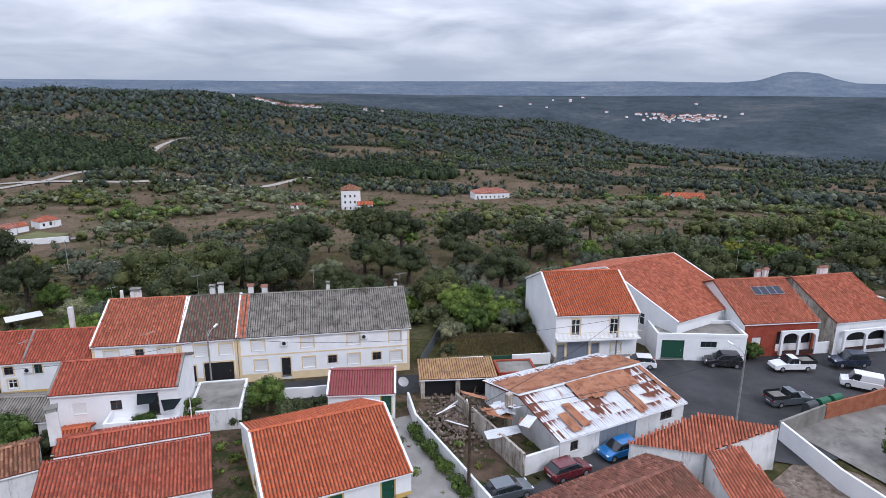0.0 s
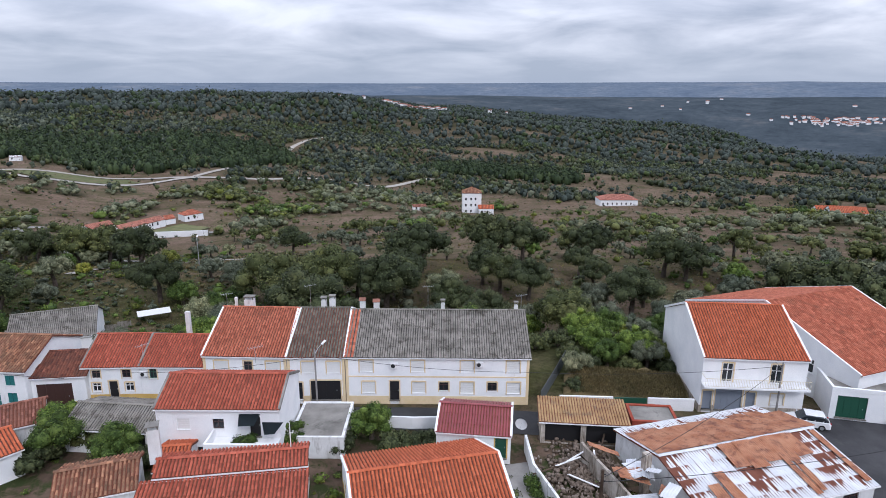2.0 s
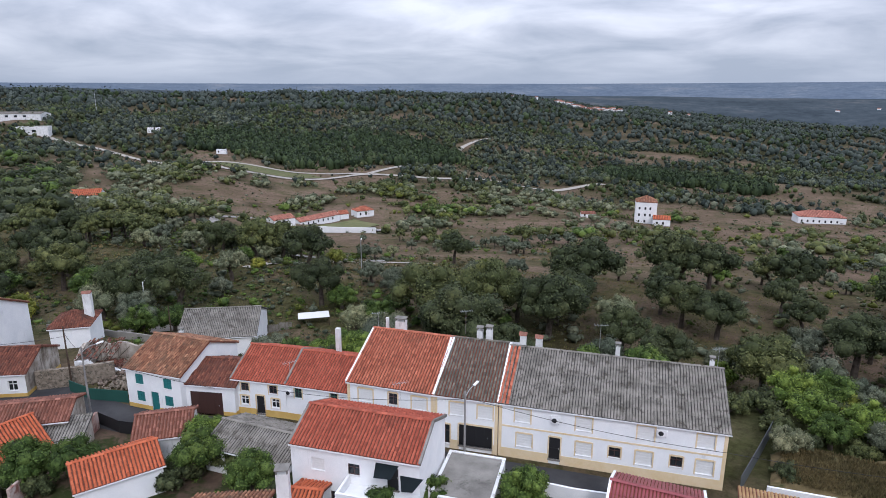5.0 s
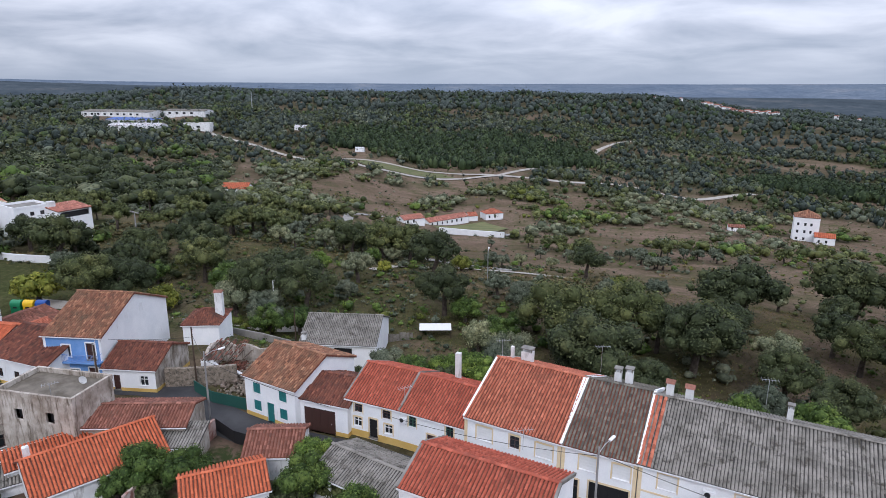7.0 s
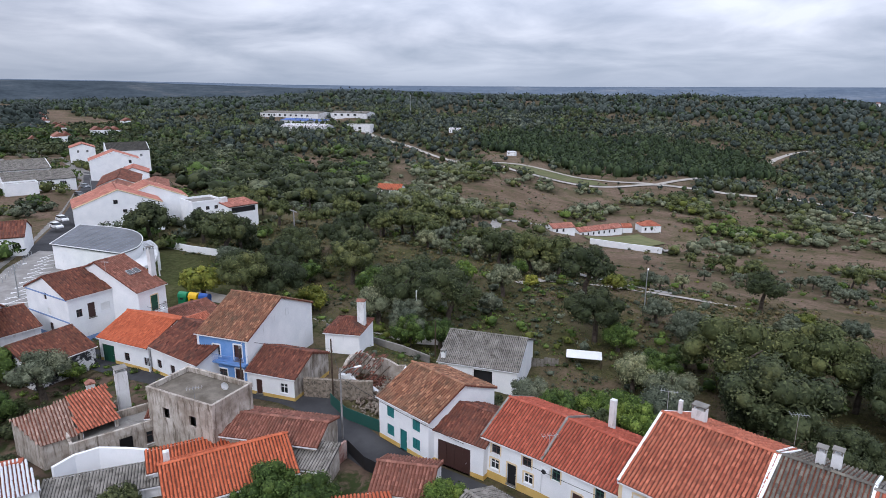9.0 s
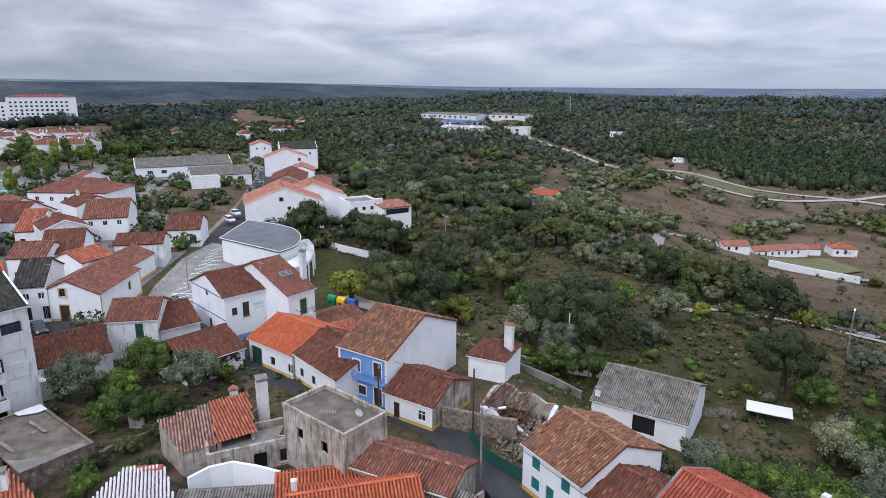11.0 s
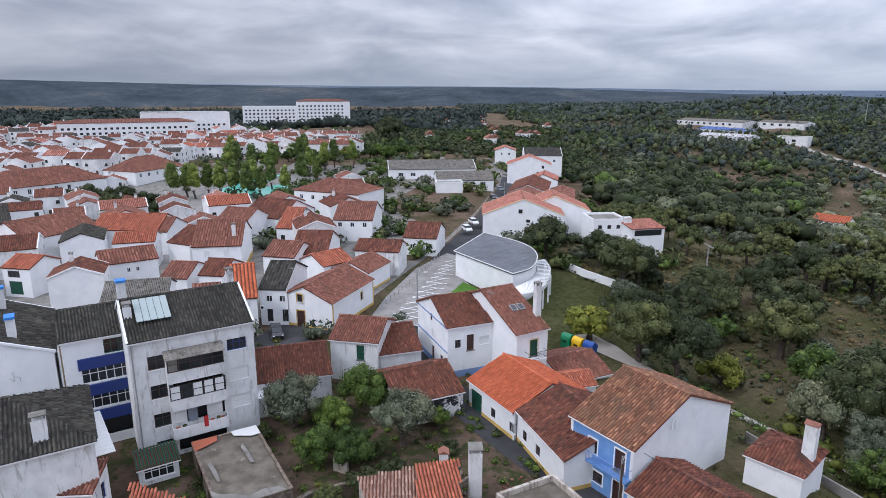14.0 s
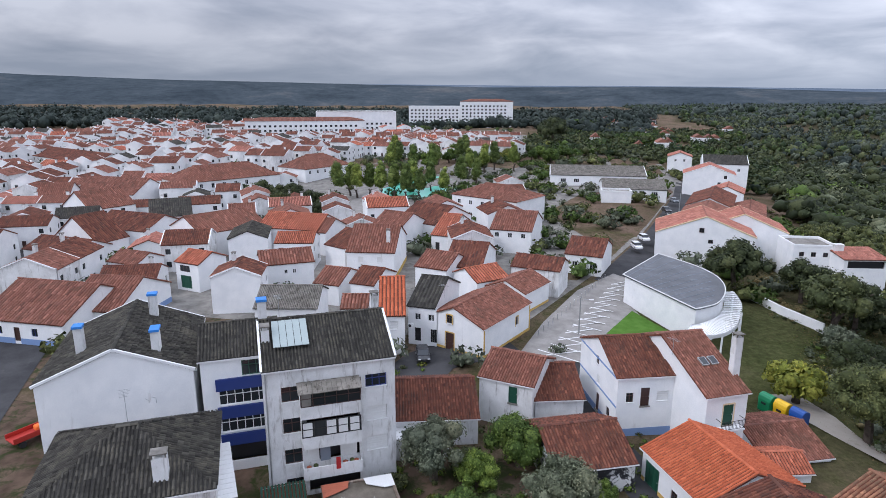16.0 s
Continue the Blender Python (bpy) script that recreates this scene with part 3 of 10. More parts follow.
WOOD = np.array([[.95, .85, .75, .70, .55, .60, .80, .90], [1.1, .92, .58, .50, .45, .60, .80, .95], [1.15, .82, .44, .48, .52, .70, .95, 1.0], [1.0, .66, .42, .50, .56, .84, 1.0, 1.05],
                 [.80, .64, .54, .56, .66, .98, 1.05, 1.05], [.74, .72, .85, 1.0, 1.1, 1.1, 1.0, 1.0], [.78, .82, 1.0, 1.1, 1.2, 1.1, 1.0, .98]])


def grove(x, y):
    """Patches of thick and thin growth, about -0.5 to 0.5."""
    return 0.34 * np.sin(x * 0.016 + 2.0 * np.sin(y * 0.011)) * np.cos(y * 0.014 + 0.8) + 0.26 * np.sin(x * 0.047 + y * 0.031 + 1.5 * np.sin(y * 0.021)) * np.cos(y * 0.053 - x * 0.02) + 0.16 * np.sin(x * 0.11 - 1.7 * np.sin(y * 0.06)) * np.sin(y * 0.13 + 1.1 * np.sin(x * 0.05))


def bare(x, y):
    """Fields, roads and gardens that stay free of trees."""
    b = np.zeros(np.shape(x), dtype=bool)
    for cx, cy, rx, ry, turn in CLEARINGS:
        c, s = math.cos(math.radians(turn)), math.sin(math.radians(turn))
        u, v = (x - cx) * c + (y - cy) * s, -(x - cx) * s + (y - cy) * c
        b |= (u / rx) ** 2 + (v / ry) ** 2 < 1 + 0.25 * np.sin(u * 0.4 + v * 0.3)
    for (ax, ay), (bx, by) in [q for line in (VALLEY_ROAD, ROAD_LOOP, HILL_TRACK) for q in zip(line, line[1:])]:
        t = np.clip(((x - ax) * (bx - ax) + (y - ay) * (by - ay)) / ((bx - ax) ** 2 + (by - ay) ** 2), 0, 1)
        b |= np.hypot(x - ax - t * (bx - ax), y - ay - t * (by - ay)) < 9
    return b


def wooded(x, y):
    """How thickly trees stand, 0 to 1; hedges follow the terraces."""
    x, y = np.asarray(x, dtype=float), np.asarray(y, dtype=float)
    r = np.hypot(x - CX, y - CY)
    i, s = soft_index(WOOD_AZ, np.degrees(np.arctan2(-(x - CX), y - CY)))
    j, t = soft_index(WOOD_R, r)
    w = (WOOD[i, j] * (1 - t) + WOOD[i, j + 1] * t) * (1 - s) + (WOOD[i + 1, j] * (1 - t) + WOOD[i + 1, j + 1] * t) * s
    rows = 0.30 * np.sin(land(x, y) * 1.25 + 2.5 * np.sin(x * 0.012)) * np.clip((r - 150) / 100, 0, 1) * np.clip((800 - r) / 200, 0, 1)
    w = w + (grove(x, y) * 1.1 + rows) * np.clip((2300 - r) / 1200, 0.25, 1)
    return np.where(bare(x, y), 0.0, np.clip((w - 0.22) * 1.35, 0, 1))


def land1(x, y):
    return float(land(x, y))


def build_ground():
    n_az = 300
    rad = np.concatenate([np.linspace(0, 300, 76)[1:], 300 * (2300 / 300) ** (np.arange(1, 91) / 90)])
    a = np.radians(np.arange(n_az) * 360 / n_az)
    gx = CX - np.outer(rad, np.sin(a))
    gy = CY + np.outer(rad, np.cos(a))
    gz = land(gx, gy)
    v = np.stack([gx, gy, gz], -1).reshape(-1, 3)
    v = np.vstack([v, [[CX, CY, land1(CX, CY)]]])
    k = np.arange(n_az)
    k2 = (k + 1) % n_az
    f = [np.stack([i * n_az + k, i * n_az + k2, (i + 1) * n_az + k2, (i + 1) * n_az + k], -1) for i in range(len(rad) - 1)]
    f.append(np.stack([np.full(n_az, len(v) - 1), k2, k, k], -1)[:, [0, 2, 1, 1]])
    f = np.concatenate(f)
    core = f[-n_az:, :3]
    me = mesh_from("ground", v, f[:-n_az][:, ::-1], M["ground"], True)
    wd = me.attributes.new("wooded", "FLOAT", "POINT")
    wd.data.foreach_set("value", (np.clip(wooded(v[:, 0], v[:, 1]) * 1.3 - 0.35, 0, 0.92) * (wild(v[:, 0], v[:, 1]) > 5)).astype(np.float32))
    gd = me.attributes.new("grassy", "FLOAT", "POINT")
    far = np.hypot(v[:, 0] - CX, v[:, 1] - CY)
    gd.data.foreach_set("value", np.clip(1.0 - (far - 110) / 130, 0.15, 1).astype(np.float32))
    lush = np.zeros(len(v))
    for lx, ly, lr, k in ((-148, 58, 34, 0.9), (-120, 62, 22, 0.7), (-100, 80, 34, 0.5), (5, 88, 18, 0.9), (-190, 95, 40, 0.6), (-150, 130, 45, 0.45)):
        lush = np.maximum(lush, k * np.clip(1.5 - np.hypot(v[:, 0] - lx, v[:, 1] - ly) / lr * 1.2, 0, 1))
    me.attributes.new("lush", "FLOAT", "POINT").data.foreach_set("value", lush.astype(np.float32))
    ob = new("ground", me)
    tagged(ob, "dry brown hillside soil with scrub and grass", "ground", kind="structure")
    hub = new("ground", mesh_from("ground", v[np.unique(core)], np.searchsorted(np.unique(core), core), M["ground"], True))
    tagged(hub, "dry brown soil under the village", "ground", kind="structure")


build_ground()

NEAR_RIDGE = np.array([(-180, 60), (-75, -5), (-30, 0), (0, -15), (20, -8), (40, 6), (60, 26), (67, 36), (80, 60), (100, 58), (120, 77), (138, 104), (160, 90), (180, 60)], dtype=float)
FAR_RIDGE = np.array([(-180, 90), (-75, 54), (-45, 52), (-36, 54), (-33, 60), (-31.6, 84), (-30.6, 116), (-29.2, 128), (-28.2, 126), (-27.3, 102), (-26.2, 72), (-24, 60), (-18, 66), (-10, 60), (5, 54), (40, 46), (60, 50), (80, 72), (110, 86), (140, 112), (180, 90)], dtype=float)


def ridge_height(a, t, crest, seed, rough, base):
    """Height of a far ridge at bearing a (degrees) and a share t of the way over it."""
    top = np.interp(a, crest[:, 0], crest[:, 1])
    wob = sum(np.sin(np.radians(a) * q + seed * q) / q ** 0.8 for q in (7, 13, 23, 41, 67, 101)) * rough
    rise = np.sin(np.minimum(t / 0.8, 1) * np.pi / 2) ** 1.6
    z = base + (top + wob * (0.5 + 0.5 * t) - base) * rise - np.maximum(t - 0.8, 0) * 60
    # spurs and side valleys
    return z + (16 if base < -200 else 5) * np.sin(np.radians(a) * 29 + t * 9 + 2.0 * np.sin(np.radians(a) * 11 + t * 5) + seed) * np.sin(np.clip(t / 0.75, 0, 1) * np.pi)


def build_backdrop(name, r0, r1, crest, label, seed, material, rough, base):
    """One far ridge: a sheet rising from the valley to its crest and over it."""
    n_az, steps = 720, 22
    a = np.arange(n_az) * 360 / n_az - 180
    rows = []
    for i in range(steps + 1):
        r = r0 + (r1 - r0) * i / steps
        rows.append(np.stack([CX - r * np.sin(np.radians(a)), CY + r * np.cos(np.radians(a)), ridge_height(a, i / steps, crest, seed, rough, base)], -1))
    v = np.concatenate(rows)
    k = np.arange(n_az)
    k2 = (k + 1) % n_az
    f = np.concatenate([np.stack([i * n_az + k, (i + 1) * n_az + k, (i + 1) * n_az + k2, i * n_az + k2], -1) for i in range(steps)])
    tagged(new(name, mesh_from(name, v, f, material, True)), label, "hills", kind="structure")


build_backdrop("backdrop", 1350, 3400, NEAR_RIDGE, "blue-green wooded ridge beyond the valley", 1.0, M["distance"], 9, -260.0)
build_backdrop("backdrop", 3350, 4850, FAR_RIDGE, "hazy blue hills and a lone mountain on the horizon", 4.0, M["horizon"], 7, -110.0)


# ---- houses ----
def tile_plane(origin, along, up, normal, length, slope_len, cw=0.24, rl=0.42, hump=0.075, seed=0, x_cut=None, wave=0.0):
    """Rows of barrel tiles on a slope: corners and faces. x_cut(s) gives the stretch left at s metres up (for hips)."""
    rng = np.random.default_rng(seed)
    cols, rows = max(1, int(length / cw)), max(1, int(round(slope_len / rl)))
    cw, rl = length / cols, slope_len / rows
    uc, sr = np.meshgrid((np.arange(cols) + 0.5) * cw, np.arange(rows) * rl)
    uc, sr = uc.ravel(), sr.ravel()
    if x_cut is not None:
        lo, hi = x_cut(sr + rl * 0.5)
        keep = (uc > lo) & (uc < hi)
        uc, sr = uc[keep], sr[keep]
    n = len(uc)
    ang = np.radians([8, 50, 90, 130, 172])
    px, pz = np.cos(ang) * cw * (0.37 if hump > 0.09 else 0.42 if hump > 0.03 else 0.505), np.sin(ang) * hump - 0.02
    j = rng.normal(0, 0.010, (n, 1))
    jz = rng.normal(0, 0.008, (n, 1))
    sag = wave * np.sin(uc * 0.9 + seed)[:, None] * np.sin(np.clip(sr / slope_len, 0, 1) * math.pi)[:, None]
    lowu, lows, lown = uc[:, None] + px[None] * 1.0 + j, sr[:, None] - 0.03 + 0 * px, pz[None] + 0.022 + jz + sag
    upu, ups, upn = uc[:, None] + px[None] * 0.86 + j, sr[:, None] + rl + 0.02 + 0 * px, pz[None] * 0.9 + jz + sag
    u = np.concatenate([lowu, upu], 1).ravel()
    s = np.concatenate([lows, ups], 1).ravel()
    h = np.concatenate([lown, upn], 1).ravel()
    v = np.asarray(origin) + np.outer(u, along) + np.outer(s, up) + np.outer(h, normal)
    base = np.arange(n)[:, None] * 10
    q = np.concatenate([base + np.array([k, k + 5, k + 6, k + 1]) for k in range(4)], 0)
    return v, q


def join(lists):
    vs, fs, o = [], [], 0
    for v, f in lists:
        vs.append(v)
        fs.append(f + o)
        o += len(v)
    return np.concatenate(vs), np.concatenate(fs)


def side_frame(side, L, W):
    return {"f": (Vector((-L / 2, -W / 2, 0)), Vector((1, 0, 0)), Vector((0, -1, 0)), L),
            "r": (Vector((L / 2, -W / 2, 0)), Vector((0, 1, 0)), Vector((1, 0, 0)), W),
            "b": (Vector((L / 2, W / 2, 0)), Vector((-1, 0, 0)), Vector((0, 1, 0)), L),
            "l": (Vector((-L / 2, W / 2, 0)), Vector((0, -1, 0)), Vector((-1, 0, 0)), W)}[side]


def wall_side(o, d, out_, length, height, holes, top=(), bottom=-3.0, reveal=0.2):
    """A wall with its openings cut through, reveals and a gable's top."""
    bm = bmesh.new()
    xs = sorted({0.0, length, *[round(h[0], 3) for h in holes], *[round(h[0] + h[2], 3) for h in holes]})
    zs = sorted({bottom, height, *[round(h[1], 3) for h in holes], *[round(h[1] + h[3], 3) for h in holes]})
    at = lambda u, z, k=0.0: o + d * u + Vector((0, 0, z)) - out_ * k
    for x0, x1 in zip(xs, xs[1:]):
        for z0, z1 in zip(zs, zs[1:]):
            cx, cz = (x0 + x1) / 2, (z0 + z1) / 2
            if any(h[0] < cx < h[0] + h[2] and h[1] < cz < h[1] + h[3] for h in holes):
                continue
            quad(bm, at(x0, z0), at(x1, z0), at(x1, z1), at(x0, z1))
            quad(bm, at(x0, z0, reveal), at(x0, z1, reveal), at(x1, z1, reveal), at(x1, z0, reveal))
    for u, z, w, h, *_ in holes:
        a, b = u, u + w
        c, e_ = z, z + h
        quad(bm, at(a, c), at(a, e_), at(a, e_, reveal), at(a, c, reveal))
        quad(bm, at(b, e_), at(b, c), at(b, c, reveal), at(b, e_, reveal))
        quad(bm, at(a, e_), at(b, e_), at(b, e_, reveal), at(a, e_, reveal))
        quad(bm, at(b, c), at(a, c), at(a, c, reveal), at(b, c, reveal))
    for x0, x1 in zip(xs, xs[1:]):
        quad(bm, at(x0, bottom), at(x0, bottom, reveal), at(x1, bottom, reveal), at(x1, bottom))
    if top:
        bm.faces.new([bm.verts.new(at(u, z)) for u, z in top])
        bm.faces.new([bm.verts.new(at(u, z, reveal)) for u, z in reversed(top)])
    bmesh.ops.remove_doubles(bm, verts=bm.verts, dist=0.0005)
    return bm


def on_wall(o, d, out_, specs, bevel=0.0):
    """Boxes given as u0, u1, depth0, depth1 (outwards), z0, z1 on a wall."""
    bm = bmesh.new()
    for u0, u1, k0, k1, z0, z1 in specs:
        v = box(bm, u0, u1, k0, k1, z0, z1)
        for q in v:
            q.co = o + d * q.co.x + out_ * q.co.y + Vector((0, 0, q.co.z))
    bmesh.ops.recalc_face_normals(bm, faces=bm.faces)
    return bm


def lattice(o, d, out_, u, z, w, h, ups, acrosses, bar, k0, k1):
    """A frame in one piece: border, uprights at ups and bars at acrosses (metres from the corner)."""
    xs, zs = [0.0, bar], [0.0, bar]
    for p in ups:
        xs += [p - bar / 2, p + bar / 2]
    for p in acrosses:
        zs += [p - bar / 2, p + bar / 2]
    xs += [w - bar, w]
    zs += [h - bar, h]
    bm = bmesh.new()
    nx, nz = len(xs) - 1, len(zs) - 1
    solid = lambda i, j: 0 <= i < nx and 0 <= j < nz and (i % 2 == 0 or j % 2 == 0)
    at = lambda a, b, k: o + d * (u + a) + out_ * k + Vector((0, 0, z + b))
    for i in range(nx):
        for j in range(nz):
            if not solid(i, j):
                continue
            a0, a1, b0, b1 = xs[i], xs[i + 1], zs[j], zs[j + 1]
            quad(bm, at(a0, b0, k1), at(a1, b0, k1), at(a1, b1, k1), at(a0, b1, k1))
            if not solid(i - 1, j):
                quad(bm, at(a0, b0, k0), at(a0, b0, k1), at(a0, b1, k1), at(a0, b1, k0))
            if not solid(i + 1, j):
                quad(bm, at(a1, b0, k1), at(a1, b0, k0), at(a1, b1, k0), at(a1, b1, k1))
            if not solid(i, j - 1):
                quad(bm, at(a0, b0, k0), at(a1, b0, k0), at(a1, b0, k1), at(a0, b0, k1))
            if not solid(i, j + 1):
                quad(bm, at(a0, b1, k1), at(a1, b1, k1), at(a1, b1, k0), at(a0, b1, k0))
    bmesh.ops.remove_doubles(bm, verts=bm.verts, dist=0.0005)
    return bm


def slatted(o, d, out_, u, z, w, h, n, k0, k1):
    """A shutter in one piece, its slats pressed into it."""
    bm = bmesh.new()
    at = lambda a, b, k: o + d * (u + a) + out_ * k + Vector((0, 0, z + b))
    prof = []
    for k in range(n):
        b0, b1 = h * k / n, h * (k + 1) / n
        prof += [(b0 + 0.004, k0), (b0 + 0.012, k1), (b1 - 0.004, k1 - 0.008)]
    rows_ = [[bm.verts.new(at(a, b, k)) for a in (0, w)] for b, k in prof]
    for r0, r1 in zip(rows_, rows_[1:]):
        bm.faces.new((r0[0], r0[1], r1[1], r1[0]))
    return bm


PANEL = {"garage": "brown", "garage_grey": "grey_door", "garage_green": "green", "garage_dark": "dark", "door": "brown", "door_green": "green",
         "door_teal": "teal", "door_white": "shutter", "door_grey": "grey_door", "door_dark": "dark"}


def opening(parent, o, d, out_, u, z, w, h, kind, trim, fine):
    if fine is None:
        door = kind in PANEL
        part("door" if door else "window", on_wall(o, d, out_, [(u, u + w, -0.19, -0.12, z, z + h)]), M[PANEL[kind]] if door else M["glass"], parent)
        return
    if kind in PANEL:
        wide = w > 1.7
        dr = part("garage_door" if wide else "door", on_wall(o, d, out_, [(u, u + w, -0.16, -0.125, z, z + h)]), M[PANEL[kind]], parent)
        part("panel", lattice(o, d, out_, u, z, w, h, [w * k / 4 for k in (1, 2, 3)] if wide else [], [] if wide else [h * 0.46], 0.06 if wide else 0.11, -0.13, -0.09), M[PANEL[kind]], dr)
        if fine:
            part("handle", on_wall(o, d, out_, [(u + w * 0.86, u + w * 0.86 + 0.05, -0.10, -0.03, z + 1.0, z + 1.12)]), M["steel"], dr)
            part("doorstep", on_wall(o, d, out_, [(u - 0.08, u + w + 0.08, -0.1, 0.12, z - 0.12, z)]), M["concrete"], dr)
    elif kind == "shut":
        n = max(3, int(h / 0.22))
        win = part("window", slatted(o, d, out_, u + 0.01, z, w - 0.02, h, n if fine else 3, -0.14, -0.10), M["shutter"], parent, "closed white roller shutter")
        part("sill", on_wall(o, d, out_, [(u - 0.05, u + w + 0.05, -0.1, 0.05, z - 0.06, z - 0.002)]), M["frame"], win)
    elif kind in ("leaf_teal", "leaf_green"):
        mt = M["teal" if kind == "leaf_teal" else "green"]
        win = part("window", on_wall(o, d, out_, [(u, u + w, -0.18, -0.15, z, z + h)]), M["glass"], parent)
        for a in (u + 0.02, u + w / 2 + 0.01):
            b = a + w / 2 - 0.03
            part("shutter", slatted(o, d, out_, a, z, b - a, h, 6, -0.08, -0.03), mt, win)
        part("sill", on_wall(o, d, out_, [(u - 0.05, u + w + 0.05, -0.1, 0.05, z - 0.06, z - 0.002)]), M["frame"], win)
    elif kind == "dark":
        # near-black panel set back in the hole, standing in for the unlit depth
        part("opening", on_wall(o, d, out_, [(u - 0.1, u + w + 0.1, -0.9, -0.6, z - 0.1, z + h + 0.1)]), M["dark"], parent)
    else:
        fmat = M[{"win": "frame", "win_brown": "brown", "win_blue": "navy", "win_green": "green"}.get(kind, "frame")]
        b = 0.07
        leafs = max(2, int(round(w / 0.7))) if w > 0.5 else 1
        ups = [w * k / leafs for k in range(1, leafs)]
        win = part("window", lattice(o, d, out_, u, z, w, h, ups, [h * 0.66] if fine and h > 0.8 else [], b, -0.16, -0.09), fmat, parent)
        part("pane", on_wall(o, d, out_, [(u + 0.02, u + w - 0.02, -0.15, -0.13, z + 0.02, z + h - 0.02)]), M["glass"], win)
        if fine:
            part("sill", on_wall(o, d, out_, [(u - 0.06, u + w + 0.06, -0.1, 0.06, z - 0.07, z - 0.002)]), M["frame"], win)
    if trim and fine:
        k = 0.13
        part("surround", on_wall(o, d, out_, [(u - k, u - 0.002, -0.02, 0.025, z - (k if "door" not in kind and "garage" not in kind else 0), z + h + k), (u + w + 0.002, u + w + k, -0.02, 0.025, z - (k if "door" not in kind and "garage" not in kind else 0), z + h + k),
                                                  (u - 0.002, u + w + 0.002, -0.02, 0.025, z + h + 0.002, z + h + k + 0.05)]), M[trim], parent)


def chimney(parent, x, y, z0, z1, w=0.6, d=0.6, kind="cap"):
    body = boxes((x - w / 2, x + w / 2, y - d / 2, y + d / 2, z0, z1))
    ch = part("chimney", body, M["white_worn"], parent)
    if kind == "cap":
        part("cap", boxes((x - w / 2 - 0.07, x + w / 2 + 0.07, y - d / 2 - 0.07, y + d / 2 + 0.07, z1 + 0.3, z1 + 0.38),
                          *[(x + sx * (w / 2 - 0.06) - 0.05, x + sx * (w / 2 - 0.06) + 0.05, y + sy * (d / 2 - 0.06) - 0.05, y + sy * (d / 2 - 0.06) + 0.05, z1, z1 + 0.3) for sx in (-1, 1) for sy in (-1, 1)]), M["concrete"], ch)
    elif kind == "tiled":
        bm = bmesh.new()
        a, b = w / 2 + 0.1, d / 2 + 0.1
        for q in ([(-a, -b, 0), (a, -b, 0), (a, 0, 0.3), (-a, 0, 0.3)], [(a, b, 0), (-a, b, 0), (-a, 0, 0.3), (a, 0, 0.3)], [(-a, b, 0), (-a, -b, 0), (-a, 0, 0.3)], [(a, -b, 0), (a, b, 0), (a, 0, 0.3)], [(-a, -b, 0), (-a, b, 0), (a, b, 0), (a, -b, 0)]):
            quad(bm, *[(x + p[0], y + p[1], z1 + p[2]) for p in q])
        part("cap", bm, M["t_old"], ch, "clay-tiled chimney cap")
    elif kind == "blue":
        part("cap", boxes((x - w / 2 - 0.08, x + w / 2 + 0.08, y - d / 2 - 0.08, y + d / 2 + 0.08, z1, z1 + 0.22)), plain_blue, ch, "bright blue chimney cap")


plain_blue = plain("bright_blue", (0.04, 0.22, 0.62), 0.5)
SEED = [10]
HOUSE_SPOTS = []


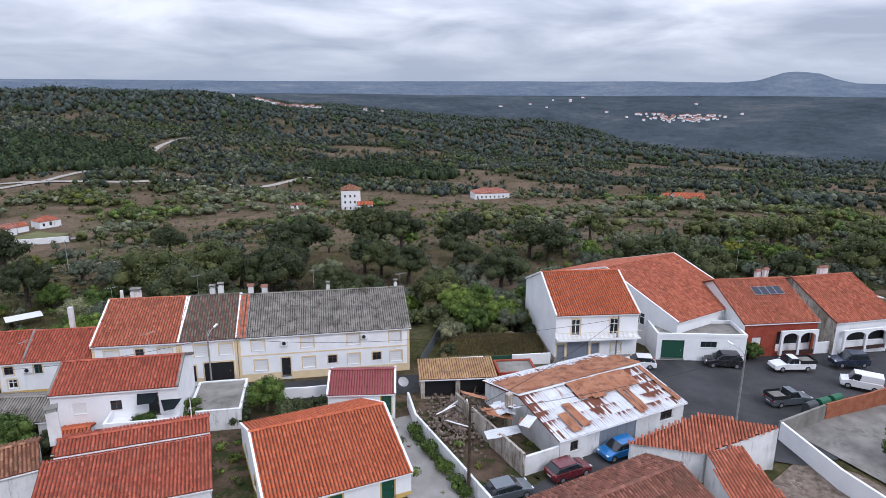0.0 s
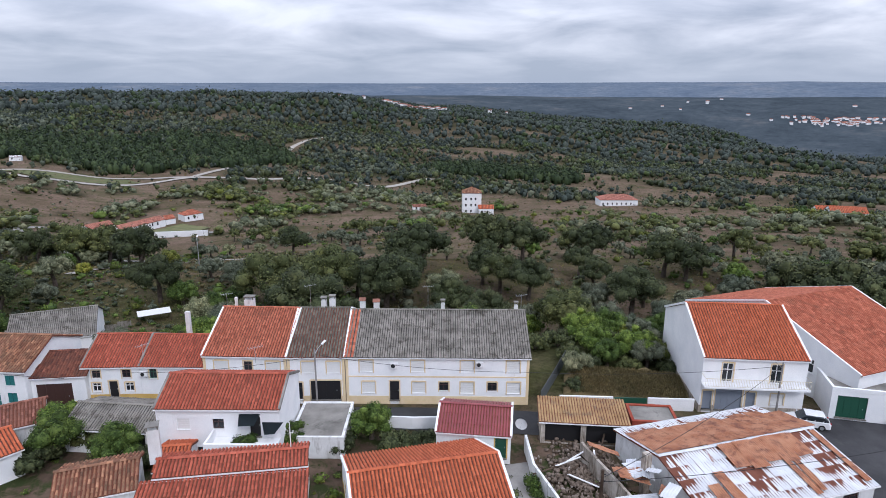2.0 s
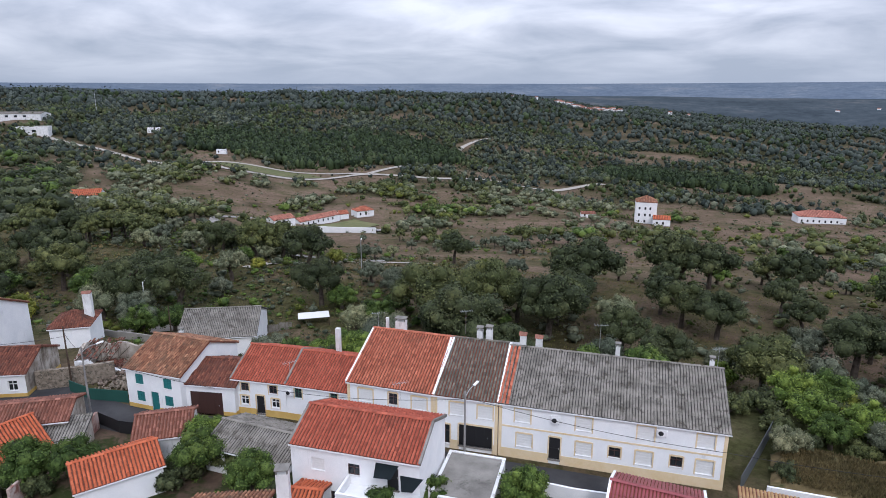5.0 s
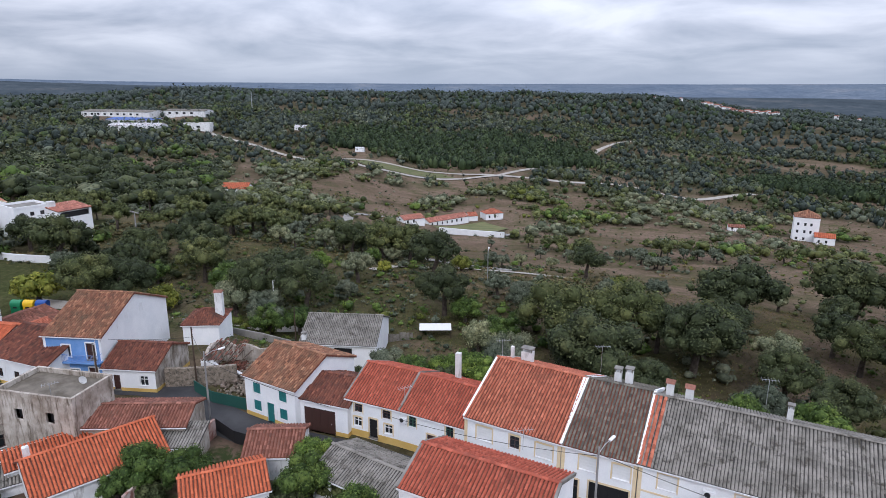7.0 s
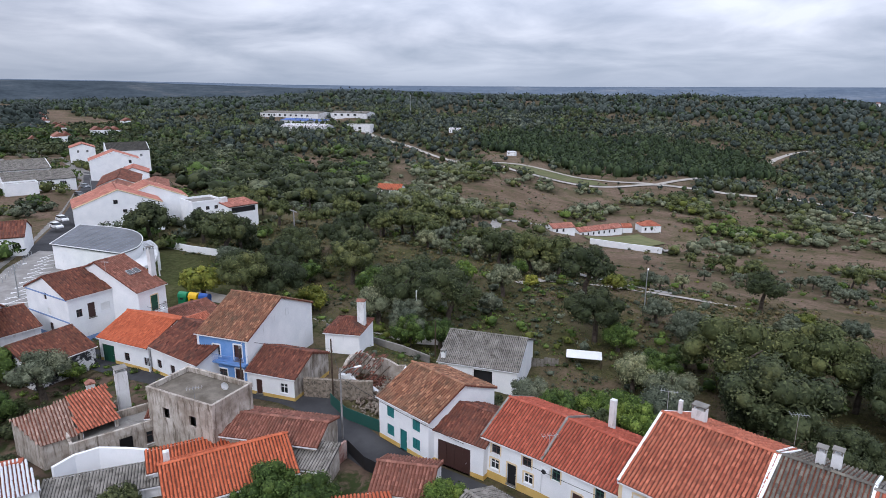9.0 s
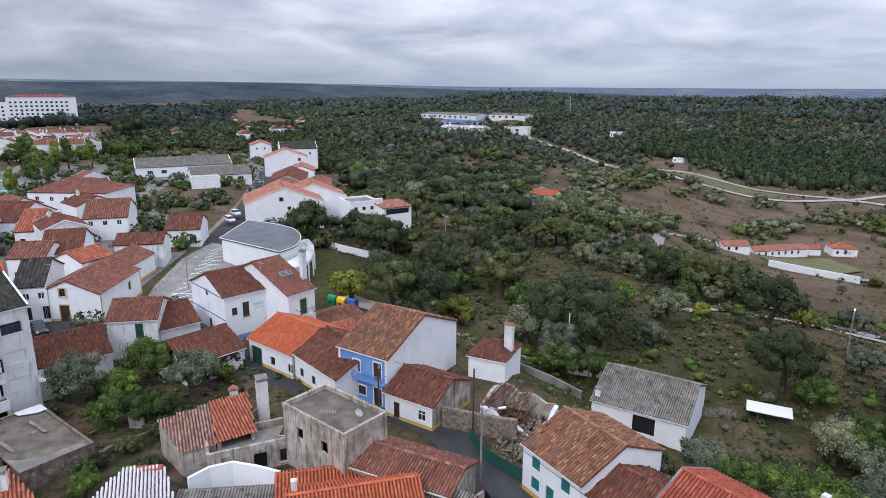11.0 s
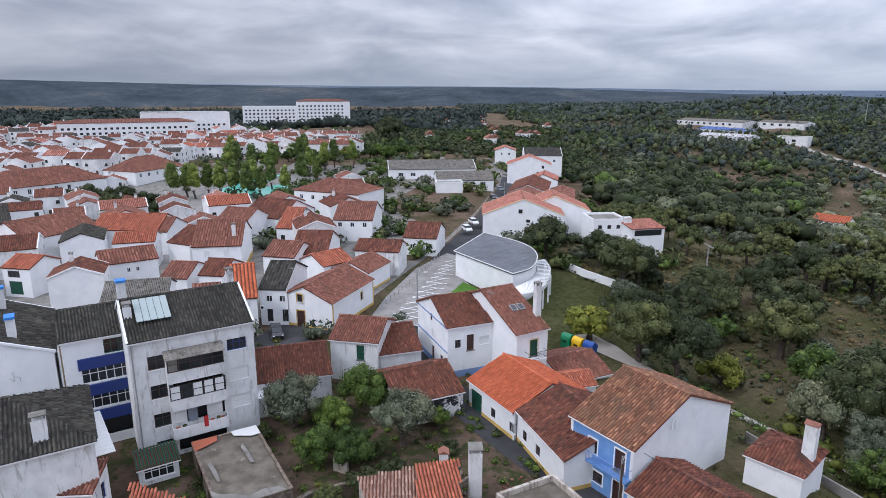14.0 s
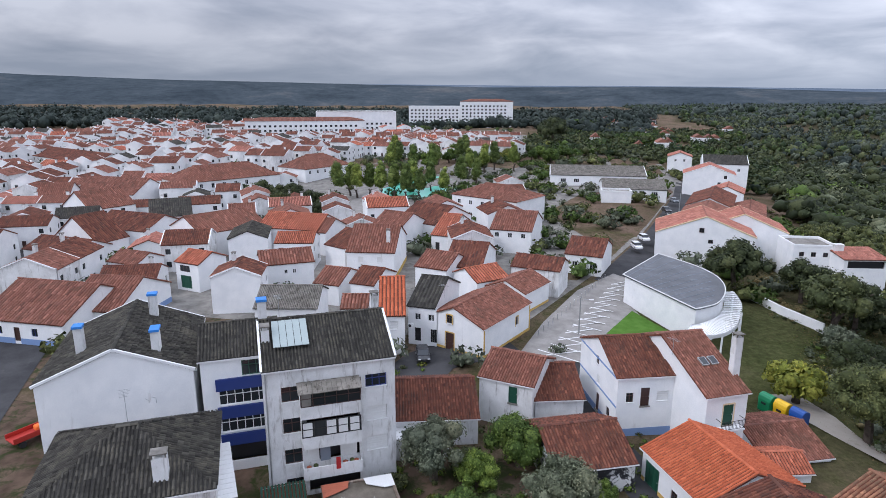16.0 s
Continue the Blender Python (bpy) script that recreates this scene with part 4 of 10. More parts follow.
def house(label, x, y, z, ang, L, W, he, rise, roof="t_orange", wall="white", holes=(), plinth=None, shape="gable", over=0.22, fine=True,
          chim=(), corner=None, trim=None, verge=None, sides=None, band=None, category="house", name="house", parapet=0.5, gutter=True, tile=None):
    """A house: walls with openings, roof, chimneys. Length along its own x, front wall towards its own -y, z at the ground."""
    SEED[0] += 1
    HOUSE_SPOTS.append((x, y, math.hypot(L, W) / 2))
    ob = thing(name, label, category, pose(x, y, z, 0, 0, ang))
    sides = sides or {}
    shell = bmesh.new() if tile else None
    for s in "frbl":
        o, d, out_, ln = side_frame(s, L, W)
        mine = [h[1:] for h in holes if h[0] == s]
        if shape == "mono":
            top = [(0, he), (ln, he), (ln, he + rise)] if s == "r" else [(0, he), (ln, he), (0, he + rise)] if s == "l" else [(0, he), (ln, he), (ln, he + rise), (0, he + rise)] if s == "b" else ()
        else:
            top = [(0, he), (ln, he), (ln / 2, he + rise)] if shape == "gable" and s in "lr" else ()
        wb = wall_side(o, d, out_, ln, he, [h for h in mine if h[1] + h[3] <= he], top)
        if tile:
            tmp = bpy.data.meshes.new("side")
            wb.to_mesh(tmp)
            wb.free()
            shell.from_mesh(tmp)
            bpy.data.meshes.remove(tmp)
            if s == "l":
                part("wall", shell, M[wall], ob)
        else:
            part("wall", wb, M[sides.get(s, wall)], ob)
        for h in mine:
            # openings up in a gable sit on its face
            opening(ob, o if h[1] + h[3] <= he else o + out_ * 0.2, d, out_, *h, trim, None if tile else fine)
        if plinth:
            cuts = sorted([(h[0], h[0] + h[2]) for h in mine if h[1] < 0.4])
            u, segs = -0.02, []
            for a, b in cuts:
                segs.append((u, a))
                u = b
            segs.append((u, ln + 0.02))
            for a, b in segs:
                if b - a > 0.05:
                    part("plinth", on_wall(o, d, out_, [(a, b, -0.05, 0.025, -1.0, 0.55)]), M[plinth], ob)
        if corner and s in "fb":
            for a in (-0.02, ln - 0.28):
                part("corner_strip", on_wall(o, d, out_, [(a, a + 0.30, -0.02, 0.03, -0.5, he - 0.05)]), M[corner], ob)
        if band and s == "f":
            for b in band[1:]:
                part("band", on_wall(o, d, out_, [(0, ln, -0.02, 0.028, b, b + 0.16)]), M[band[0]], ob)
    cw, rl = tile or ((0.29, 0.44) if fine else (0.5, 1.0))
    if roof in ("fibre", "zinc", "rust", "maroon", "yellow_sheet", "blue_sheet"):
        cw, rl, hump = 0.26, 1.35, 0.018 if roof == "zinc" else 0.085
    else:
        hump = 0.14 if fine else 0.16
    # under fibre sheets the dark slab shows in gaps as painted corrugation shade
    slab = M["slab_dark"] if roof in ("t_dark", "fibre") else M["slab_red"]
    if shape == "flat":
        bm = boxes((-L / 2 + 0.2, L / 2 - 0.2, -W / 2 + 0.2, W / 2 - 0.2, he - 0.25, he - 0.05))
        part("roof", bm, M[roof], ob)
        k = 0.22
        part("parapet", boxes((-L / 2 - 0.05, L / 2 + 0.05, -W / 2 - 0.05, -W / 2 + k, he + 0.002, he + parapet), (-L / 2 - 0.05, L / 2 + 0.05, W / 2 - k, W / 2 + 0.05, he + 0.002, he + parapet),
                              (-L / 2 - 0.05, -L / 2 + k, -W / 2 + k, W / 2 - k, he + 0.002, he + parapet), (L / 2 - k, L / 2 + 0.05, -W / 2 + k, W / 2 - k, he + 0.002, he + parapet)), M[wall], ob)
    else:
        half = W if shape == "mono" else W / 2
        sl = math.hypot(half, rise)
        cs, sn = half / sl, rise / sl
        ext = over / cs
        ov = over if verge is None else 0.05
        planes = [(Vector((-L / 2 - ov, -W / 2, he)), Vector((1, 0, 0)), Vector((0, cs, sn)), Vector((0, -sn, cs)))]
        if shape != "mono":
            planes.append((Vector((L / 2 + ov, W / 2, he)), Vector((-1, 0, 0)), Vector((0, -cs, sn)), Vector((0, sn, cs))))
        run = L + 2 * ov
        bm = bmesh.new()
        data = []
        hipc = None
        if shape == "hip":
            e_ = min(W / 2, L / 2 - 0.2)
            hipc = lambda s: (np.clip((s - ext) / sl, 0, 1) * e_ , run - np.clip((s - ext) / sl, 0, 1) * e_)
        for i, (o, d, up, nn) in enumerate(planes):
            o = o - up * ext
            tl = sl + ext
            ins = min(W / 2, L / 2 - 0.2) if shape == "hip" else 0.0
            a, b = o, o + d * run
            c, e2 = o + d * (run - ins) + up * tl, o + d * ins + up * tl
            quad(bm, a, b, c, e2)
            t = nn * -0.14
            quad(bm, a + t, e2 + t, c + t, b + t)
            quad(bm, a + t, b + t, b, a)
            if not ins:
                quad(bm, b + t, c + t, c, b)
                quad(bm, e2 + t, a + t, a, e2)
            data.append(tile_plane(o + nn * 0.004, d, up, nn, run, tl, cw, rl, hump, SEED[0] * 7 + i, hipc, 0.02 if fine else 0.0))
        if shape == "hip":
            for sx in (-1, 1):
                o = Vector((sx * (L / 2 + over), sx * (-W / 2 - over), he - over * rise / (W / 2)))
                d = Vector((0, sx, 0))
                e_ = min(W / 2, L / 2 - 0.2)
                sl2 = math.hypot(e_ + over, rise + over * rise / (W / 2))
                up = Vector((-sx * (e_ + over) / sl2, 0, (rise + over * rise / (W / 2)) / sl2))
                nn = d.cross(up) * 1.0
                wid = W + 2 * over
                quad(bm, o, o + d * wid, o + d * wid / 2 + up * sl2)
                data.append(tile_plane(o + nn * 0.004, d, up, nn, wid, sl2, cw, rl, hump, SEED[0] * 7 + 3 + sx, lambda s, w=wid, q=sl2: (s / q * w / 2, w - s / q * w / 2)))
        bmesh.ops.recalc_face_normals(bm, faces=bm.faces)
        rf = part("roof", bm, slab, ob)
        if shape == "gable" or shape == "hip":
            e_ = min(W / 2, L / 2 - 0.2) if shape == "hip" else 0.0
            rr = tile_plane(Vector((-L / 2 - ov + e_, 0.0, he + rise + 0.06)), Vector((0, 1, 0)), Vector((1, 0, 0)), Vector((0, 0, 1)), 0.001, max(run - 2 * e_, 0.5), 0.30, 0.45, 0.10, SEED[0])
            v, f = rr
            v = v.copy()
            v[:, 1] = (np.tile(np.concatenate([np.cos(np.radians([8, 50, 90, 130, 172]))] * 2), len(v) // 10)) * 0.19
            data.append((v, f[:, ::-1]))
        v, f = join(data)
        tl_ = part("roof_tiles" if roof.startswith("t_") else "sheet_roofing", mesh_from("roof_tiles", v, f, M[roof]), None, rf)
        tl_["kind"] = "stuff"
        if verge:
            for sx in (-1, 1):
                vb = bmesh.new()
                for q, (o, d, up, nn) in enumerate(planes):
                    p0 = Vector((sx * (L / 2 + 0.03), o.y, he)) - up * ext * 0.8
                    p1 = p0 + up * (sl + ext * 0.8)
                    w = 0.10
                    pts = [p0 + Vector((-w, 0, 0)), p0 + Vector((w, 0, 0)), p1 + Vector((w, 0, 0)), p1 + Vector((-w, 0, 0))]
                    lo, hi = [vb.verts.new(p + nn * -0.1) for p in pts], [vb.verts.new(p + nn * 0.14) for p in pts]
                    vb.faces.new(hi)
                    vb.faces.new(lo[::-1])
                    for k in range(4):
                        vb.faces.new((lo[k], lo[(k + 1) % 4], hi[(k + 1) % 4], hi[k]))
                bmesh.ops.recalc_face_normals(vb, faces=vb.faces)
                part("verge", vb, M[verge], ob)
        if gutter and fine:
            gb = bmesh.new()
            box(gb, -L / 2 - ov, L / 2 + ov, -W / 2 - over - 0.08, -W / 2 - over + 0.04, he - over * rise / half - 0.13, he - over * rise / half - 0.04)
            part("eave_board", gb, M["frame"], ob)
    for c in chim:
        chimney(ob, *c)
    return ob


def odd_house(label, pts, roof, wall, ground=0.4, open_front=0.0):
    """A low house on an uneven plan under one tiled slope. pts: x, y, height of the eave, anticlockwise, convex; the first two make the low eave, where open_front leaves the wall low."""
    SEED[0] += 1
    p = [Vector(q) for q in pts]
    base = Vector((p[0].x, p[0].y, ground))
    ob = thing("house", label, "house", Matrix.Translation(base))
    p = [q - base for q in p]
    n = len(p)
    for k in range(n):
        a, b = p[k], p[(k + 1) % n]
        inn = Vector((-(b - a).y, (b - a).x, 0)).normalized() * 0.25
        wb = bmesh.new()
        lo = [wb.verts.new(q) for q in (Vector((a.x, a.y, -2)), Vector((b.x, b.y, -2)), Vector((b.x, b.y, -2)) + inn, Vector((a.x, a.y, -2)) + inn)]
        dip = Vector((0, 0, 0 if k else -open_front))
        hi = [wb.verts.new(q + dip) for q in (a, b, b + inn, a + inn)]
        wb.faces.new(lo[::-1])
        wb.faces.new(hi)
        for q in range(4):
            wb.faces.new((lo[q], lo[(q + 1) % 4], hi[(q + 1) % 4], hi[q]))
        part("wall", wb, M[wall], ob)
    d = (p[1] - p[0]).normalized()
    nn = d.cross(p[2] - p[1]).normalized()
    up = nn.cross(d)
    flat = [((q - p[0]).dot(d), (q - p[0]).dot(up)) for q in p]
    u0, u1, s1 = min(q[0] for q in flat) - 0.2, max(q[0] for q in flat) + 0.2, max(q[1] for q in flat)

    def cut(s):
        lo_, hi_ = np.full(len(s), 1e9), np.full(len(s), -1e9)
        for (ua, sa), (ub, sb) in zip(flat, flat[1:] + flat[:1]):
            if abs(sb - sa) > 0.05:
                t = (np.clip(s - 0.2, min(q[1] for q in flat) + 0.02, s1 - 0.02) - sa) / (sb - sa)
                u = np.where((t >= 0) & (t <= 1), ua + (ub - ua) * t, np.nan)
                lo_, hi_ = np.fmin(lo_, u), np.fmax(hi_, u)
        return lo_ - u0 - 0.2, hi_ - u0 + 0.2

    rb = bmesh.new()
    low, top = [rb.verts.new(q + nn * 0.01) for q in p], [rb.verts.new(q + nn * 0.12) for q in p]
    rb.faces.new(low[::-1])
    rb.faces.new(top)
    for q in range(n):
        rb.faces.new((low[q], low[(q + 1) % n], top[(q + 1) % n], top[q]))
    if open_front:
        for k in (0.06, 0.94):
            q = p[0].lerp(p[1], k)
            part("post", boxes((q.x - 0.35, q.x - 0.1, q.y - 0.12, q.y + 0.12, q.z - open_front, q.z - 0.02)), M["white_worn"], ob)
    rf = part("roof", rb, M["slab_red"], ob)
    v, f = tile_plane(p[0] + d * u0 - up * 0.2 + nn * 0.125, d, up, nn, u1 - u0, s1 + 0.2, 0.29, 0.44, 0.13, SEED[0], cut, 0.02)
    part("roof_tiles", mesh_from("roof_tiles", v, f, M[roof]), None, rf)["kind"] = "stuff"
    return ob


def row(side, z, w, h, kind, *us):
    return [(side, u, z, w, h, kind) for u in us]


# ---- streets, squares and yards ----
def ribbon(name, pts, width, lift, material, label, kerb=False):
    """A street along a line, draped over the land."""
    p = np.array(pts, dtype=float)
    seg = np.concatenate([[0], np.cumsum(np.hypot(*np.diff(p, axis=0).T))])
    s = np.linspace(0, seg[-1], max(3, int(seg[-1] / 3)))
    x, y = np.interp(s, seg, p[:, 0]), np.interp(s, seg, p[:, 1])
    for _ in range(3):
        x[1:-1] = (x[:-2] + 2 * x[1:-1] + x[2:]) / 4
        y[1:-1] = (y[:-2] + 2 * y[1:-1] + y[2:]) / 4
    tx, ty = np.gradient(x), np.gradient(y)
    n = np.hypot(tx, ty)
    nx, ny = -ty / n, tx / n
    offs = np.array([-0.5, -0.17, 0.17, 0.5]) * width
    v = np.stack([np.stack([x + nx * o, y + ny * o, land(x + nx * o, y + ny * o) + lift], -1) for o in offs], 1)
    m = len(x)
    i = np.arange(m - 1)[:, None] * 4
    f = np.concatenate([i + [k, k + 4, k + 5, k + 1] for k in range(3)])[:, ::-1]
    ob = new(name, mesh_from(name, v.reshape(-1, 3), f, material))
    tagged(ob, label, "road" if name == "road" else "pavement", kind="structure")
    if kerb:
        for side in (-0.5, 0.5):
            bm = bmesh.new()
            prof = [(0, -0.3), (0, lift + 0.13), (0.18, lift + 0.13), (0.18, -0.3)]
            rings = [[bm.verts.new((x[k] + nx[k] * (side * width + (o if side > 0 else -o)), y[k] + ny[k] * (side * width + (o if side > 0 else -o)), land1(x[k], y[k]) + z)) for o, z in prof] for k in range(m)]
            for r0, r1 in zip(rings, rings[1:]):
                for k in range(3):
                    bm.faces.new((r0[k], r1[k], r1[k + 1], r0[k + 1]))
            bmesh.ops.recalc_face_normals(bm, faces=bm.faces)
            tagged(part("kerb", bm, M["concrete"]), "pale concrete kerb along the street", "kerb", kind="structure")
    return ob


def patch(name, pts, lift, material, label, category="pavement"):
    """A flat piece of ground with an outline, cut finely enough to follow the land."""
    bm = bmesh.new()
    vs = [bm.verts.new((x, y, land1(x, y) + lift)) for x, y in pts]
    bm.faces.new(vs)
    bmesh.ops.triangulate(bm, faces=bm.faces)
    bmesh.ops.subdivide_edges(bm, edges=bm.edges[:], cuts=7, use_grid_fill=True)
    for v in bm.verts:
        v.co.z = land1(v.co.x, v.co.y) + lift
    bmesh.ops.recalc_face_normals(bm, faces=bm.faces)
    if sum(f.normal.z for f in bm.faces) < 0:
        bmesh.ops.reverse_faces(bm, faces=bm.faces)
    return tagged(part(name, bm, material), label, category, kind="structure")


patch("road", [(13, 62), (25, 72), (28, 74), (47, 75.5), (76, 84), (78, 48), (50, 55), (40, 52), (33, 50), (26, 52)], 0.14, M["asphalt"], "dark asphalt of the little square", "road")
patch("pavement", [(22, 42), (33, 51), (37, 49), (41, 42), (60, 40), (60, 24), (22, 26)], 0.12, M["debris"], "stony bare yard beside the low houses")
patch("pavement", [(34.5, 56.5), (41.5, 59.2), (52, 63), (60, 40), (41, 42)], 0.20, M["concrete"], "bare concrete floor of the walled yard")
patch("pavement", [(-3.2, 58.5), (-2.2, 55.5), (3.6, 43.5), (0.2, 41.5), (-4.0, 46.5), (-6.5, 57.0)], 0.16, M["paving"], "pale concrete path between cottage and wall")
ribbon("road", [(2, 38), (12, 46), (22, 54), (30, 60)], 6.5, 0.06, M["asphalt"], "dark asphalt side street")
ribbon("road", [(20, 69), (4, 66.4), (-12, 64.8), (-28, 61.6), (-40, 60.0), (-48, 58.2), (-58, 54.4), (-66, 53.8), (-74, 55.5), (-80, 51), (-86, 45.5), (-94, 40.5), (-102, 36.5), (-112, 32.0), (-122, 29.5), (-132, 30)], 4.6, 0.05, M["asphalt"], "narrow grey village lane")
ribbon("road", [(-165, 38), (-190, 45), (-207, 50), (-240, 58), (-280, 67), (-340, 76)], 8.0, 0.10, M["asphalt"], "asphalt street along the ridge", True)
ribbon("road", [(-112, 12), (-122, 10), (-130, 22)], 8.0, 0.08, M["asphalt"], "grey lane by the chapel")
ribbon("road", [(-86, -30), (-110, -45), (-140, -62)], 9.0, 0.08, M["asphalt"], "grey street in the town")
ribbon("road", [(-120, -70), (-160, -95), (-230, -125), (-330, -150)], 8.0, 0.12, M["asphalt"], "grey street in the town")
ribbon("road", [(-160, -20), (-200, -28), (-240, -40), (-330, -40)], 9.0, 0.12, M["paving"], "pale paved square by the park")
patch("pavement", [(-124, 23), (-140, 26), (-158, 31), (-172, 38), (-168, 43), (-157, 39), (-139, 44), (-126, 33)], 0.12, M["paving"], "grey stone paving with white lines on the square")
patch("ground", [(-140, -20), (-100, -60), (-100, 30), (-92, 40), (-70, 50), (-40, 58), (0, 62), (20, 56), (20, 30), (-60, 10), (-90, -40)], 0.02, M["yard"], "trodden yard earth with weeds between the houses", "yard")
patch("ground", [(-130, -60), (-400, -170), (-560, -200), (-560, 60), (-330, 74), (-210, 46), (-175, 36), (-130, 20)], 0.05, M["concrete"], "grey alleys and yards between the town houses", "yard")
ribbon("road", [(-88, 150), (-130, 158), (-170, 170), (-205, 205), (-215, 250)], 4.0, 0.25, M["paving"], "pale gravel track through the olive groves")
ribbon("road", VALLEY_ROAD, 8.0, 0.6, M["track"], "pale country road across the valley")
ribbon("road", ROAD_LOOP, 7.0, 0.55, M["track"], "pale loop of the country road")
ribbon("road", HILL_TRACK, 5.0, 0.6, M["track"], "pale dirt track up the hill")
patch("lawn", [(-378, 362), (-362, 392), (-335, 432), (-312, 420), (-330, 378), (-344, 356)], 0.4, M["verge_grass"], "mown grass island inside the road loop", "lawn")
FOOTPATH = [(-124, 56.5), (-119, 58.0), (-113, 62.0), (-104, 69), (-94, 80), (-82, 92)]
ribbon("road", FOOTPATH, 4.2, 0.12, M["track"], "sandy footpath down the slope")

# ---- the houses, street by street ----
house("white two-storey house with balcony and orange tiled roof", 18.2, 79.6, 0.9, 6.6, 10.5, 15.1, 6.1, 3.2, "t_orange", verge="white", trim="cream", plinth="grey_wall", holes=row("f", 0.1, 0.95, 2.1, "door_grey", 0.3, 4.7) + row("f", 0.1, 2.7, 2.4, "garage_grey", 1.6) + row("f", 0.9, 1.3, 1.2, "shut", 7.2) + row("f", 3.3, 1.1, 2.1, "win", 2.0, 6.9))
house("large white building with a long orange roof slope", 28.9, 87.7, 0.9, 32.7, 14.6, 24.7, 4.6, 4.0, "t_warm", verge="white", holes=row("l", 2.4, 1.6, 1.6, "win", 10.0, 14.0, 18.0))
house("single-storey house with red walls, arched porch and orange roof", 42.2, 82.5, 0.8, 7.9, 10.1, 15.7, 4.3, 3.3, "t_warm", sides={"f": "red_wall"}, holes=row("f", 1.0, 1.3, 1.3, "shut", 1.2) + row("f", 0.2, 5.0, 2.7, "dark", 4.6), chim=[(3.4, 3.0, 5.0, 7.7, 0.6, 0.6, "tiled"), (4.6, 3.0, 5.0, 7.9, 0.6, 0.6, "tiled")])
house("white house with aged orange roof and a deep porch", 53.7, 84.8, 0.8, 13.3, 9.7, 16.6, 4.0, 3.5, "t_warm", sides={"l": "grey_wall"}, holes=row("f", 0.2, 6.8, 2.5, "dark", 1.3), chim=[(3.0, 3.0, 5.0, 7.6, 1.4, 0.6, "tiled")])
long_house = house("long white terraced house with a grey fibre-cement roof", -14.8, 74.1, 1.0, 10.7, 19.6, 13.2, 5.2, 2.8, "fibre", trim="cream", corner="cream", plinth="cream", band=("cream", 2.75), holes=row("f", 3.4, 1.4, 1.3, "shut", 1.5, 7.0, 12.3, 17.2) + row("f", 0.9, 1.4, 1.3, "shut", 1.7, 7.1, 12.3, 17.3) + row("f", 0.1, 1.0, 2.2, "door_dark", 4.7) + row("f", 1.2, 1.0, 1.0, "win_brown", 10.0, 15.2), chim=[(-9.0, 2.0, 6.0, 8.5, 0.6, 0.7, "tiled"), (-7.4, 2.4, 6.0, 8.2, 0.65, 0.7, "tiled"), (0.5, 3.5, 5.5, 7.7, 0.45, 0.45, "cap"), (9.0, 0.6, 6.5, 8.5, 0.4, 0.4, "cap")])
# a strip of clay tiles closes the joint between the two roofs
_sl = math.hypot(6.6, 2.8)
_v, _f = tile_plane(Vector((-10.0, -6.85, 5.16)), Vector((1, 0, 0)), Vector((0, 6.6 / _sl, 2.8 / _sl)), Vector((0, -2.8 / _sl, 6.6 / _sl)), 1.15, _sl + 0.2, 0.29, 0.44, 0.12, 5)
part("tile_strip", mesh_from("tile_strip", _v, _f, M["t_warm"]), None, long_house, "strip of orange clay tiles beside the grey sheets")
house("white terraced house with a greyed tile roof", -27.7, 71.9, 1.0, 11.7, 6.1, 13.8, 5.2, 2.9, "t_grey", trim="cream", corner="cream", plinth="cream", verge="white", holes=row("f", 3.2, 1.4, 1.3, "shut", 1.5, 4.2) + row("f", 0.1, 0.9, 2.0, "win_brown", 0.6) + row("f", 0.1, 3.2, 2.2, "garage_dark", 2.4), chim=[(-0.5, 2.0, 6.0, 8.4, 0.6, 0.6, "cap"), (0.5, 2.0, 6.0, 8.6, 0.65, 0.6, "cap")])
house("white terraced house with an orange tile roof", -34.9, 70.6, 1.0, 9.0, 9.0, 13.8, 5.2, 2.9, "t_warm", trim="cream", corner="cream", plinth="cream", verge="white", holes=row("f", 3.2, 1.5, 1.3, "shut", 1.2, 6.8) + row("f", 3.3, 0.9, 1.2, "win_brown", 4.4) + row("f", 0.1, 0.9, 2.0, "door", 4.4) + row("f", 1.0, 1.2, 1.2, "shut", 1.4, 6.9), chim=[(-4.0, 2.5, 5.8, 8.4, 0.3, 0.3, "none"), (-2.4, 2.6, 5.8, 8.2, 1.1, 0.8, "cap")])
house("small white house with cream-framed windows and an orange roof", -42.6, 67.1, 0.8, 10.7, 7.2, 8.8, 3.9, 1.8, "t_red", trim="cream", plinth="ochre", holes=row("f", 2.4, 0.8, 1.1, "win_green", 1.0, 5.0) + row("f", 0.1, 0.9, 2.0, "door", 3.0), chim=[(-1.2, 3.4, 3.5, 7.2, 0.5, 0.5, "none")])
house("small white house with an orange roof and cream-framed windows", -49.4, 65.7, 0.8, 14.0, 6.1, 8.9, 3.9, 1.9, "t_red", trim="cream", plinth="ochre", verge="concrete", holes=row("f", 2.5, 0.9, 0.9, "win_brown", 1.0, 4.2) + row("f", 0.9, 0.9, 1.0, "win", 0.9, 4.4) + row("f", 0.1, 0.9, 2.0, "door_dark", 2.7))
house("white garage house with dark brown tiles", -54.4, 62.4, 0.5, 18.3, 6.0, 6.9, 3.6, 1.4, "t_brown", plinth="ochre", holes=row("f", 0.1, 3.6, 2.6, "garage", 1.0))
house("white two-storey house with teal shutters and aged orange tiles", -59.7, 61.9, 0.5, 8.0, 7.1, 9.6, 4.7, 2.0, "t_lichen", plinth="ochre", holes=row("f", 2.95, 1.05, 1.15, "leaf_teal", 1.2, 4.9) + row("f", 0.95, 1.05, 1.15, "leaf_teal", 1.2, 4.9) + row("f", 0.1, 1.0, 2.2, "door_teal", 3.1))
